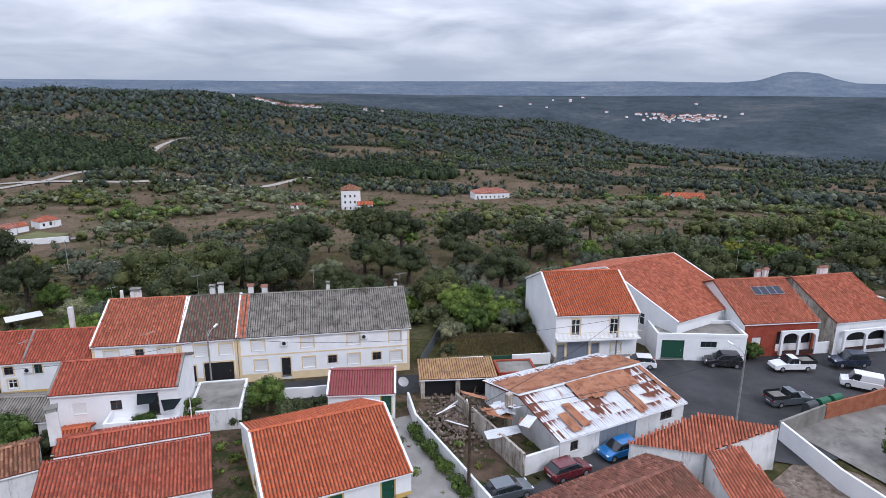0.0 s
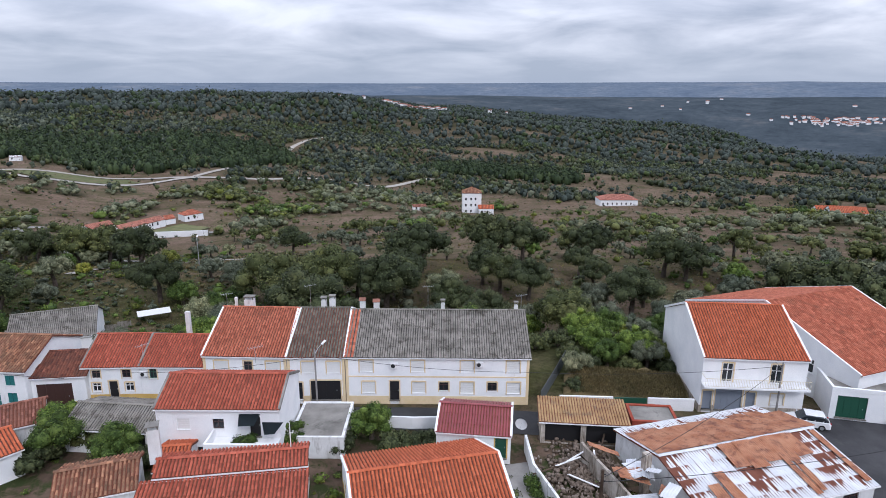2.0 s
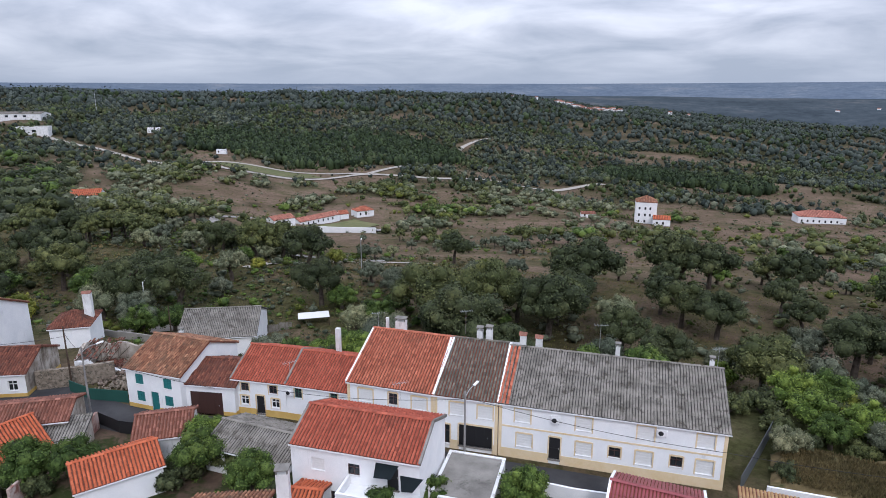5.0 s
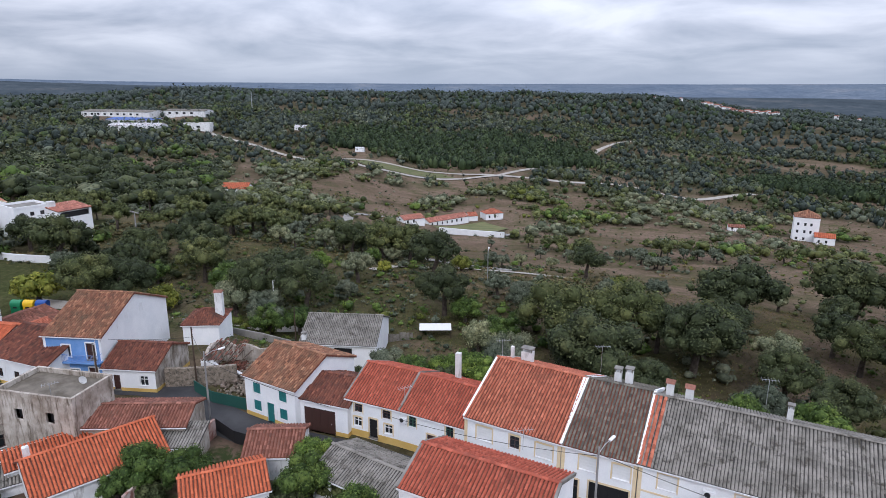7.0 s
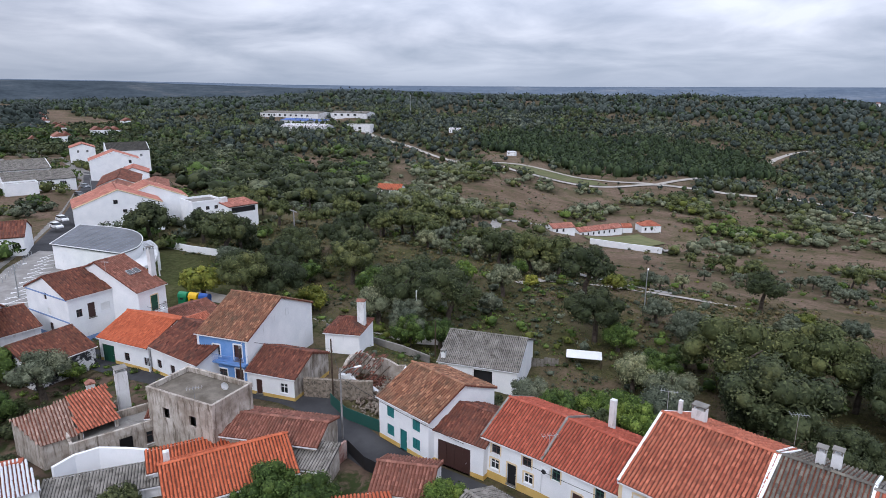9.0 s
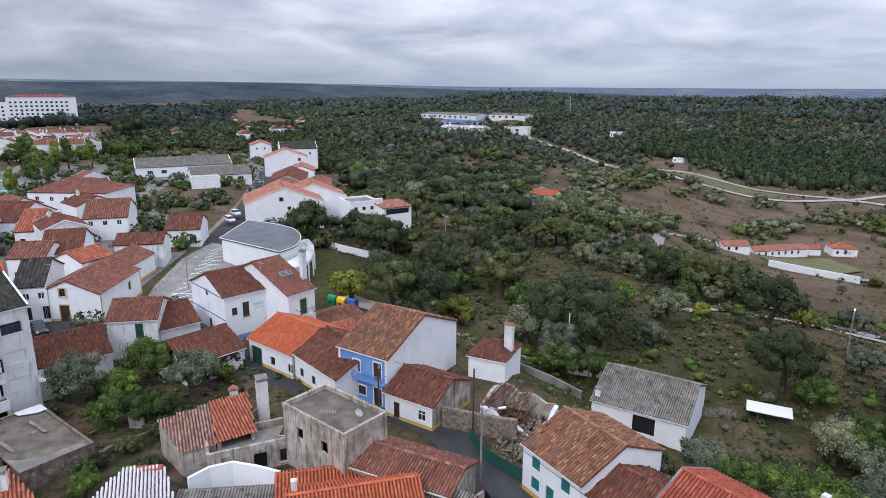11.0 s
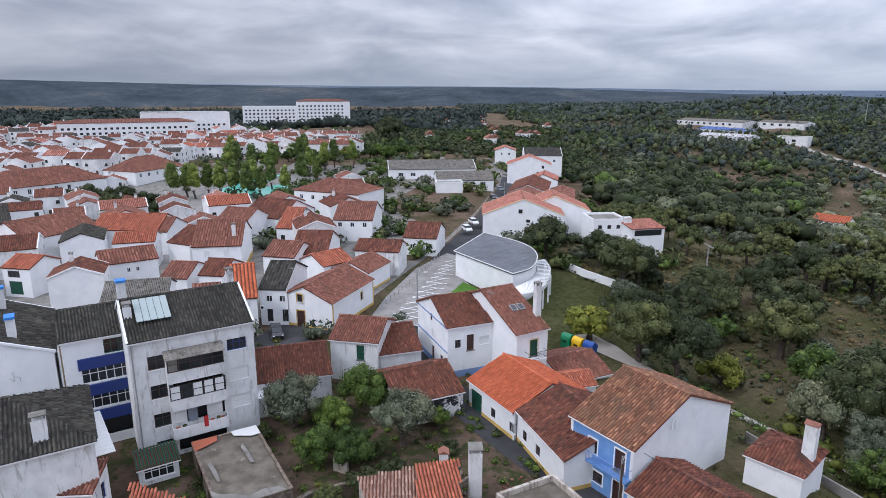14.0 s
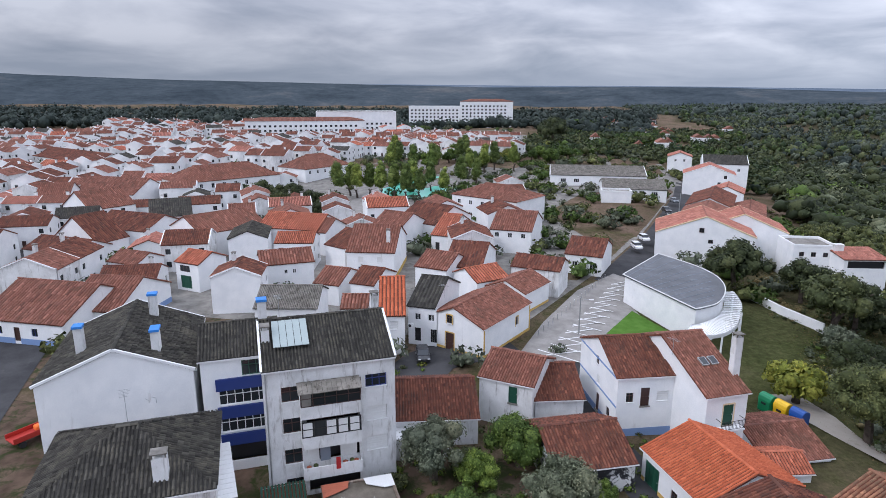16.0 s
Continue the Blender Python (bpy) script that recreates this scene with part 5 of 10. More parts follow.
house("white barn with a grey corrugated roof", -75.0, 82.6, -4, 33.8, 11.0, 11.5, 3.0, 2.4, "fibre", holes=row("f", 0.2, 2.6, 2.2, "dark", 5.0), chim=[(-5.0, -5.0, 1.0, 4.0, 0.6, 0.6, "cap")])
house("white two-storey house with an orange tile roof and green awnings", -31.0, 56.1, 1.0, 10.9, 11.0, 7.3, 5.5, 1.5, "t_red", verge="concrete", holes=row("f", 3.3, 1.15, 1.1, "shut", 1.8) + row("f", 3.4, 1.0, 1.0, "win_brown", 5.0) + row("f", 2.7, 0.95, 1.9, "door_dark", 8.3) + row("f", 0.4, 0.9, 1.2, "win_brown", 3.4))
house("white cottage with a broad orange tile roof", -10.7, 49.1, 0.5, 24.9, 11.9, 13.3, 2.5, 2.8, "t_orange", verge="white", plinth="ochre", trim="ochre", holes=row("f", 0.3, 1.1, 1.9, "door_green", 9.3) + row("f", 0.9, 1.0, 1.1, "leaf_green", 5.0) + row("l", 1.0, 0.9, 1.0, "leaf_green", 3.0, 8.0))
house("small white outhouse with a maroon sheet roof", -8.4, 60.7, 1.0, 4.0, 6.8, 5.9, 2.6, 1.2, "maroon", verge="white", trim="ochre", holes=row("f", 0.2, 1.0, 2.0, "door_green", 5.4))
house("two-storey house with a sky-blue front and aged tile roof", -87.7, 54.2, 0.5, 32.9, 7.1, 14.3, 6.2, 3.0, "t_lichen", sides={"f": "blue_wall"}, corner="white", trim="white", holes=row("f", 3.6, 1.0, 1.4, "win_brown", 2.2) + row("f", 3.35, 1.1, 2.0, "door", 5.2) + row("f", 0.9, 2.0, 1.1, "win_brown", 2.0) + row("f", 0.2, 1.1, 2.1, "door", 5.2) + row("r", 6.6, 0.4, 0.7, "dark", 5.0, 8.0))
house("white cottage with sagging brown tiles and an ochre base", -79.2, 54.4, 0.5, 32.6, 6.3, 7.6, 3.0, 1.6, "t_brown", plinth="ochre", holes=row("f", 0.9, 1.0, 1.2, "win", 4.4) + row("f", 0.3, 0.8, 1.8, "door", 1.2), sides={"r": "grey_wall"}, verge=None)
house("white shed with a hipped tile roof and a tall chimney", -84.9, 65.9, 0.0, 41.0, 4.8, 6.0, 3.6, 1.2, "t_brown", shape="hip", chim=[(1.8, 0.0, 3.0, 7.2, 1.0, 0.9, "tiled")])
house("white house with sooty tiles beside the blue house", -89.5, 48.2, 0.5, 17.5, 9.4, 9.7, 3.6, 2.1, "t_brown", plinth="ochre", holes=row("f", 1.0, 0.9, 1.1, "win_brown", 1.2, 4.0))
house("white cottage with a bright orange roof and green door", -98.7, 44.0, 0.5, 27.6, 8.6, 9.7, 3.4, 2.0, "t_orange", plinth="ochre", holes=row("f", 0.1, 2.2, 2.4, "garage_green", 0.5) + row("f", 0.9, 0.9, 1.1, "win_brown", 4.5, 8.0))
house("white house with blue bands and brown tile roof", -113.8, 36.6, 0.8, 110.1, 6.3, 11.1, 6.6, 2.3, "t_brown", sides={"l": "white"}, plinth="blue_band", holes=row("f", 3.6, 0.8, 1.1, "win_brown", 1.0) + row("f", 3.1, 1.0, 2.1, "door", 2.6) + row("f", 3.6, 1.3, 1.1, "shut", 4.4) + row("l", 3.3, 0.8, 1.1, "shut", 5.5) + row("l", 5.5, 0.7, 1.0, "win_brown", 5.0) + row("l", 0.1, 0.9, 2.1, "door", 5.5) + row("l", 0.9, 0.9, 1.1, "win_brown", 8.5))
house("tall white house with a steep red tile roof and skylights", -113.2, 42.2, 0.8, 117.5, 4.7, 16.1, 6.6, 3.4, "t_old", trim="cream", holes=row("f", 3.2, 1.2, 2.2, "door_green", 2.0), chim=[(2.3, -5.8, 6.5, 11.5, 0.8, 0.7, "cap")])
house("white chapel with ochre corners and a clay tile roof", -131.9, 16.9, 0.5, 157.5, 13.5, 9.9, 4.6, 2.1, "t_old", corner="ochre", plinth="ochre", trim="ochre", holes=row("l", 0.1, 1.4, 2.6, "door", 3.6) + row("l", 4.2, 0.9, 1.2, "win_brown", 3.9) + row("f", 2.2, 0.7, 1.3, "win_brown", 9.0))
house("white cottage behind the chapel with clay tiles", -148.1, 21.0, 0.5, 156.7, 8.5, 7.5, 3.8, 1.6, "t_old", plinth="ochre")
house("narrow worn house with rust-brown tiles", -110.9, 24.8, 0.5, 76.6, 6.1, 8.0, 5.5, 1.7, "t_old", wall="white_worn", holes=row("f", 3.0, 1.0, 1.9, "door_green", 3.4))
house("low outbuilding with a brown tile roof", -112.3, 28.3, 0.5, 107.0, 5.3, 9.4, 3.6, 2.0, "t_brown", wall="white_worn")
house("long low outbuilding with sooty clay tiles", -106.2, 16.0, 0.5, 106.6, 8.8, 9.9, 3.2, 2.1, "t_brown", wall="white_worn", holes=row("f", 0.1, 0.9, 1.9, "door_dark", 2.0))
house("ruined shed with mould-blackened walls and brown tiles", -100.8, 31.6, 0.5, 114.0, 7.6, 9.0, 3.0, 1.9, "t_brown", wall="black_wall")
house("low house with red tiles below the street", -111.2, 51.8, -2.4, 112.7, 7.1, 9.1, 3.0, 1.5, "t_old")
house("low annex with orange tiles", -105.2, 51.1, -1.0, 105.6, 3.7, 4.3, 2.4, 0.9, "t_warm")
house("narrow white house with bright orange tiles", -129.8, 4.2, 1.0, 106.7, 3.4, 15.3, 5.5, 3.2, "t_orange", holes=row("f", 3.4, 1.0, 1.2, "shut", 1.4), fine=False)
house("white house with black tiles", -133.2, 9.9, 1.0, 85.0, 3.9, 12.9, 5.5, 2.7, "t_dark", holes=row("f", 3.4, 0.9, 1.0, "win", 1.0, 3.0) + row("f", 0.2, 0.9, 2.0, "door_dark", 1.0, 3.4), fine=False)
house("white two-storey house with red-brown tiles", -162.8, -9.0, 1.0, 97.7, 9.2, 16.0, 5.5, 3.7, "t_old", plinth="ochre", holes=row("f", 0.3, 1.2, 2.2, "win_blue", 2.2, 5.8) + row("f", 3.4, 1.0, 1.1, "shut", 2.2, 5.8), chim=[(3.0, -5.0, 6.0, 9.0, 0.7, 0.7, "cap")], fine=False)
house("white house with a brown tile roof", -192.8, -4.2, 1.0, 66.6, 11.1, 15.6, 5.2, 3.3, "t_brown", holes=row("f", 3.2, 0.9, 1.0, "win", 1.5, 5.0), fine=False)
house("white cottage with a clay tile roof", -186.1, 1.8, 1.0, 80.3, 4.4, 16.0, 4.0, 3.5, "t_warm", holes=row("f", 0.3, 1.0, 2.0, "door_dark", 1.0), fine=False)
house("white house with aged clay tiles", -160.4, 10.6, 1.0, 87.1, 6.9, 14.8, 4.2, 3.1, "t_brown", fine=False)
house("worn white house with brown tiles", -157.1, 24.1, 1.0, 78.4, 8.8, 7.1, 4.6, 1.5, "t_brown", wall="white_worn", holes=row("f", 1.2, 0.9, 1.1, "win_brown", 2.0, 6.0), fine=False)
house("white cottage at the street with clay tiles", -174.7, 33.0, 1.0, 77.9, 7.3, 11.4, 3.6, 2.4, "t_brown", holes=row("f", 1.0, 1.0, 1.1, "win", 1.5, 5.0), fine=False)
house("broad white house with a hipped red roof", -219.6, 7.8, 1.0, 63.2, 21.9, 14.4, 7.0, 3.0, "t_old", shape="hip", holes=row("f", 4.6, 1.1, 1.2, "win", 2.0, 6.0, 10.0, 14.0, 18.0) + row("f", 1.2, 1.1, 1.2, "win", 2.0, 6.0, 10.0, 14.0, 18.0), fine=False)
house("white two-storey house with brown roof", -190.3, 16.4, 1.0, 84.6, 9.3, 15.4, 5.0, 3.2, "t_old", holes=row("f", 3.2, 1.0, 1.1, "win", 1.0, 4.0, 7.0), fine=False)
house("long white hall with a dark roof", -285.4, -190.4, 1.0, 66.7, 58.8, 16.0, 6.0, 3.5, "t_brown", holes=row("f", 1.2, 1.2, 1.4, "win", 2.0, 6.0, 10.0, 14.0, 18.0) + row("f", 4.0, 1.2, 1.2, "win", 2.0, 6.0, 10.0, 14.0, 18.0), fine=False)
house("long pale municipal building with red roof", -240.3, -91.4, 1.0, 146.7, 35.3, 16.0, 6.5, 4.4, "t_old", shape="hip", holes=row("f", 1.0, 1.1, 1.6, "win", 2.0, 6.0, 10.0, 14.0, 18.0, 22.0) + row("f", 4.0, 1.1, 1.6, "win", 2.0, 6.0, 10.0, 14.0, 18.0, 22.0), fine=False)
house("white corner house with red roof", -283.6, -76.1, 1.0, 156.3, 24.6, 16.0, 6.0, 4.6, "t_old", shape="hip", holes=row("f", 3.8, 1.0, 1.3, "win", 2.0, 6.0, 10.0), fine=False)
house("white house with clay tiles and blue windows", -127.7, -41.2, 1.0, 96.3, 8.6, 15.2, 3.2, 3.2, "t_old", plinth="blue_band", holes=row("f", 1.0, 1.0, 1.2, "win_blue", 1.0, 4.0), fine=False)
house("white house with red clay tiles and blue base", -122.1, -46.9, 1.0, 91.0, 14.3, 16.0, 3.2, 3.6, "t_old", plinth="blue_band", holes=row("f", 1.0, 1.0, 1.2, "win_blue", 3.0, 9.0) + row("f", 0.1, 1.0, 2.1, "door", 6.0), fine=False)
house("white house with a red tile roof", -148.9, -22.6, 1.0, 122.4, 9.3, 7.9, 5.0, 1.7, "t_old", holes=row("f", 3.0, 0.6, 0.8, "win", 4.0, 5.5), fine=False)
house("long white house with red tiles", -171.8, -50.6, 1.0, 151.1, 16.0, 14.0, 5.4, 3.0, "t_old", fine=False)
house("white house with black tiles in the town", -186.0, -73.1, 1.0, 125.3, 9.7, 15.5, 5.0, 3.2, "t_dark", fine=False)
house("white house with orange gable roof", -176.9, -33.0, 1.0, 88.9, 14.5, 12.2, 5.4, 2.5, "t_warm", fine=False)
house("white house with clay roof in the town", -214.3, -110.8, 1.0, 88.7, 21.3, 16.0, 5.0, 3.9, "t_old", fine=False)
house("low white house with brown clay tiles", -174.2, -73.6, 1.0, 81.4, 16.7, 13.1, 4.0, 2.7, "t_brown", fine=False)
house("white house with red roof and garage", -145.1, -37.7, 1.0, 78.1, 5.5, 7.0, 5.0, 1.5, "t_warm", holes=row("f", 0.1, 2.6, 2.4, "garage_green", 1.0) + row("f", 3.2, 2.4, 1.2, "win_brown", 1.0), fine=False)
house("white house with clay tiles by the lane", -147.5, -53.7, 1.0, 82.7, 7.0, 7.0, 3.4, 1.5, "t_old", holes=row("f", 0.1, 1.2, 2.2, "door_green", 1.0, 5.0), fine=False)
house("white house with sooty tiles", -152.2, -73.7, 1.0, 83.5, 13.8, 9.3, 3.6, 1.9, "t_brown", fine=False)
house("low house with faded red tiles and grey walls", -65.6, 47.4, 0.5, 40.2, 9.5, 5.3, 3.2, 0.9, "t_old", "grey_wall")
house("small shed with old orange tiles", -52.3, 53.0, 0.5, 40.9, 4.9, 5.2, 2.6, 1.1, "t_old", "white_worn")
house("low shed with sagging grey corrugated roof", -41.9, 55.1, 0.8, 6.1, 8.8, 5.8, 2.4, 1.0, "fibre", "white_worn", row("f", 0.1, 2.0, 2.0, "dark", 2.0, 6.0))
house("old house with lichened tiles and a tall chimney", -36.2, 44.8, 0.6, 31.2, 5.6, 5.1, 3.4, 1.0, "t_lichen", "white_worn", chim=[(4.2, 0.0, 3.8, 6.8, 0.9, 0.8, "cap")])
house("small extension with orange tiles", -32.9, 49.9, 0.8, 18.3, 2.3, 4.4, 2.4, 0.8, "t_orange", "white")
house("low house with old clay tiles and peeling white walls", 13.4, 41.3, 0.6, 29.0, 13.6, 6.8, 2.7, 1.1, "t_old", "white_worn")
house("white shed with pale orange tiles", -50.4, 46.2, 0.5, 62.0, 6.5, 5.0, 2.8, 1.1, "t_orange", "white")
house("white annex with a narrow ridged red roof", -26.5, 48.4, 0.6, 20.0, 11.5, 3.0, 3.9, 0.5, "t_red", "white")
house("white annex with rows of red roof tiles", -25.3, 43.9, 0.6, 20.0, 12.5, 6.0, 2.3, 1.3, "t_red", "white", shape="mono")
odd_house("low building with a skewed orange roof and peeling walls", [(16.6, 49.0, 3.5), (22.6, 47.5, 3.5), (29.9, 49.7, 4.7), (23.8, 51.8, 4.7)], "t_warm", "white_worn")
odd_house("small annex with an orange lean-to roof", [(22.75, 42.1, 2.7), (26.9, 42.3, 2.7), (25.9, 48.2, 3.7), (22.75, 47.3, 3.7)], "t_warm", "white_worn")
house("white gabled house with pink-edged roof on the ridge street", -197.2, 58.8, 1.0, 174.0, 15.0, 20.5, 4.6, 4.0, "t_pink", verge="cream", holes=row("l", 2.4, 1.6, 1.3, "win_brown", 15.5) + row("l", 2.6, 1.0, 0.8, "win_brown", 11.0) + row("l", 5.0, 1.0, 1.0, "win_brown", 9.0), fine=False)
house("white gabled house with faded pink tiles behind it", -205.2, 68.6, 0.5, 174.0, 12.0, 19.0, 4.4, 3.9, "t_pink", verge="cream", fine=False)
house("long house with weathered red-brown tiles along the street", -217.0, 62.6, 1.0, 166.0, 24.0, 12.0, 4.0, 2.2, "t_old", fine=False)
house("long house with worn clay tiles further up the street", -241.0, 68.6, 1.2, 166.0, 24.0, 12.0, 4.2, 2.4, "t_brown", fine=False)
house("low sheds with faded tiles behind the street houses", -232.0, 77.0, 0.6, 166.0, 30.0, 8.0, 3.0, 1.4, "t_old", "white_worn", fine=False)
house("small white house with pinkish tiles by the bend", -262.0, 77.0, 1.2, 166.0, 12.0, 10.0, 4.2, 2.0, "t_pink", fine=False)
house("white gabled house with a red roof up the street", -298.0, 77.5, 1.5, 172.0, 13.0, 18.0, 5.2, 3.4, "t_pink", verge="white", holes=row("l", 1.2, 1.0, 1.3, "win_brown", 12.0, 15.0) + row("l", 3.8, 1.0, 1.2, "win_brown", 14.0), fine=False)
house("tall white house with dark panels on its roof", -326.0, 88.0, 1.5, 84.0, 17.0, 18.0, 6.6, 2.8, "t_dark", verge="white", holes=row("f", 3.6, 1.0, 1.2, "win", 3.0, 8.0, 13.0), fine=False)
house("small white house with a pink roof far up the street", -372.0, 77.0, 1.5, 174.0, 12.0, 11.0, 4.6, 2.0, "t_pink", holes=row("l", 2.2, 1.0, 1.2, "win", 3.0, 7.0), fine=False)
house("low grey farm hall with a dark corrugated roof", -300.0, 36.0, 1.5, 94.0, 36.0, 19.0, 3.8, 2.8, "fibre", verge="white", holes=row("f", 1.0, 2.0, 1.4, "win", 4.0, 9.0), fine=False)
house("low grey farm hall with a mossy corrugated roof", -273.5, 48.0, 1.2, 93.0, 21.0, 17.0, 3.0, 2.4, "fibre", holes=row("f", 0.8, 2.0, 1.4, "win", 12.0, 16.0), fine=False)
house("plain white flat-roofed store beside the farm hall", -260.0, 42.0, 1.0, 93.0, 9.5, 6.0, 3.2, 0.0, "concrete", "white", shape="flat", fine=False)
house("cottage with a broad bright orange tile roof and grey walls", -63.0, 41.3, 0.3, 81.0, 10.4, 7.0, 2.7, 1.8, "t_orange", "white_worn", chim=[(-4.6, 1.5, 3.4, 4.8, 0.5, 0.5, "none")])
house("lean-to with bright orange tiles against the cottage", -67.6, 39.4, 0.3, 79.0, 6.8, 2.6, 2.3, 0.7, "t_orange", "white_worn", shape="mono")
house("grey corrugated lean-to against a peeling wall", -60.4, 47.8, 0.4, 40.0, 4.4, 3.6, 2.4, 0.6, "fibre", "grey_wall", shape="mono")
house("low shed with a dark corrugated roof below the cottage", -68.8, 32.6, 0.3, 72.0, 9.5, 3.2, 1.5, 0.5, "fibre", "white_worn", shape="mono")
house("white house with faded clay tiles and small windows", -176.1, -27.3, 1.0, 85.7, 7.7, 10.3, 5.0, 2.2, "t_old", fine=False)
house("long white party-wall house with red tiles", -166.4, -15.0, 1.0, 63.4, 6.0, 12.0, 4.6, 2.5, "t_brown", fine=False)
house("white house with sooty tiles between the lanes", -144.0, -3.6, 1.0, 81.2, 4.3, 8.7, 4.0, 1.8, "t_brown", fine=False)
house("white cottage with clay tiles behind the block", -144.5, -10.3, 1.0, 82.9, 4.7, 8.8, 3.4, 1.8, "t_old", fine=False)
house("white house with faded tiles near the chapel", -154.3, 6.3, 1.0, 75.1, 6.3, 9.3, 4.6, 2.0, "t_old", holes=row("f", 0.9, 1.0, 1.1, "win_brown", 1.0), fine=False)
house("white house with bright orange tiles near the chapel", -149.8, 14.2, 1.0, 133.7, 6.5, 7.6, 4.0, 1.6, "t_warm", fine=False)
house("white house with red tiles beside the park", -182.1, -10.2, 1.0, 71.5, 7.8, 14.0, 5.0, 3.2, "t_old", holes=row("f", 3.0, 1.0, 1.1, "win", 1.0, 4.0), fine=False)
house("long house with a dark sooty roof in the town", -160.9, -75.6, 1.0, 349.6, 7.7, 14.0, 3.6, 5.2, "t_brown", fine=False)
house("white house with clay tiles and a terrace", -188.3, -96.7, 1.0, 158.9, 12.2, 14.0, 5.4, 4.1, "t_old", holes=row("f", 3.2, 1.2, 1.4, "win_brown", 3.0, 8.0), fine=False)
house("white house with broad clay roof", -201.5, -122.1, 1.0, 116.4, 8.8, 14.0, 5.0, 3.6, "t_old", fine=False)
house("low yellow-walled house with fibre roof", -130.5, -12.3, 1.0, 103.0, 9.2, 9.6, 4.0, 2.0, "fibre", fine=False)
house("low house with a bright roof behind the block", -130.9, -1.9, 1.0, 103.0, 3.8, 5.9, 4.0, 1.2, "t_old", fine=False)
house("white flat-roofed house with small square windows", -192.5, 79.5, -1.0, 95.0, 8.6, 9.0, 5.3, 0.0, "concrete", "white", row("f", 3.2, 1.0, 1.0, "win_brown", 1.2, 3.6, 6.0), shape="flat", fine=False)
house("white house with a pink-tiled roof over an open terrace", -187.5, 87.6, -2.0, 100.0, 8.8, 7.5, 5.2, 0.9, "t_pink", "white", row("f", 3.3, 7.4, 1.5, "dark", 0.7), shape="mono", fine=False, chim=[(-3.2, 1.5, 5.4, 7.2, 2.0, 1.4, "none")])


# ---- apartment block and its neighbours ----
APT = row("f", 9.5, 1.5, 1.4, "win_brown", 1.5) + row("f", 6.5, 1.5, 1.4, "win_brown", 1.5) + row("f", 3.5, 1.5, 1.4, "win_brown", 1.5) + row("f", 0.6, 1.5, 1.4, "win_brown", 1.5)
APT += row("f", 9.3, 5.2, 1.7, "win_brown", 3.2) + row("f", 6.4, 4.6, 1.6, "win_brown", 3.5) + row("f", 3.4, 4.6, 1.7, "dark", 3.5) + row("f", 0.4, 4.6, 1.8, "dark", 3.5)
APT += row("f", 9.9, 1.9, 1.2, "win_blue", 8.8) + row("f", 6.6, 1.9, 1.4, "shut", 8.8) + row("f", 3.6, 1.9, 1.4, "shut", 8.8)
apt = house("four-storey white apartment block with stained render and a dark tile roof", -96.6, 7.6, 0.6, 120.0, 11.5, 10.4, 12.7, 2.6, "t_dark", "white_worn", APT, verge="white", name="apartment_block", category="apartment block",
            chim=[(-5.2, -2.0, 12.5, 15.2, 0.7, 0.9, "cap"), (-5.3, 0.6, 13.0, 17.0, 0.8, 0.8, "blue"), (5.2, 1.0, 13.0, 16.4, 0.7, 0.7, "cap")])
# balcony aprons stand proud of the wall
for zb in (8.3, 5.4, 2.4):
    part("balcony", boxes((-2.8, 2.4, -6.2, -5.2, zb - 0.15, zb), (-2.8, 2.4, -6.3, -6.2, zb - 0.15, zb + 1.0), (-2.8, -2.7, -6.2, -5.2, zb, zb + 1.0), (2.3, 2.4, -6.2, -5.2, zb, zb + 1.0)), M["white_worn"], apt)
# two storeys are glazed in over the aprons, the lowest is open
FRAME_DARK = plain("dark_window_bars", (0.02, 0.018, 0.018), 0.5)
for zb, top, fr in ((8.3, 10.75, "brown"), (5.4, 7.9, "dark")):
    bay = part("bay_window", boxes((-2.74, 2.34, -6.27, -6.22, zb + 1.004, top)), M["glass"], apt, "glazed-in balcony front")
    for k in range(6):
        x = -2.76 + k * 1.02
        part("mullion", boxes((x, x + 0.07, -6.31, -6.271, zb + 1.004, top)), M[fr] if fr == "brown" else FRAME_DARK, bay)
    for z in (zb + 1.02, zb + 1.75, top - 0.06):
        part("rail", boxes((-2.74, 2.36, -6.305, -6.272, z, z + 0.06)), M[fr] if fr == "brown" else FRAME_DARK, bay)
    for k in ((0,) if fr == "brown" else (0, 2, 3, 4)):
        part("curtain", boxes((-2.66 + k * 1.02, -1.85 + k * 1.02, -6.285, -6.272, zb + 1.1, top - 0.1)), M["shutter"] if fr != "brown" else M["concrete"], bay, "pale curtain behind the glass")
    for x in (-2.78, 2.34):
        part("bay_side", boxes((x, x + 0.06, -6.22, -5.2, zb + 1.004, top)), M["white_worn"], apt)
part("balcony_back", boxes((-2.3, -1.3, -5.215, -5.19, 3.45, 5.0)), M["shutter"], apt, "pale wall behind the open balcony")
part("balcony_back", boxes((0.6, 2.1, -5.215, -5.19, 3.45, 5.0)), M["shutter"], apt, "pale wall behind the open balcony")
part("balcony_door", boxes((-1.2, -0.3, -5.22, -5.19, 3.3, 5.0)), M["grey_door"], apt, "grey balcony door")
part("cloth", boxes((0.05, 0.45, -6.34, -6.31, 2.95, 4.1)), plain("red_cloth", (0.40, 0.02, 0.02), 0.9), apt, "red cloth hung over the balcony")
for k, x in enumerate((-2.3, -1.7, 0.9, 1.5, 1.9)):
    part("flower_pot", tube(bmesh.new(), [(x, -6.0, 2.42), (x, -6.0, 3.4 + 0.1 * (k % 2))], [0.15, 0.22], 8), M["oak" if k % 2 else "t_warm"], apt)
dr = bmesh.new()
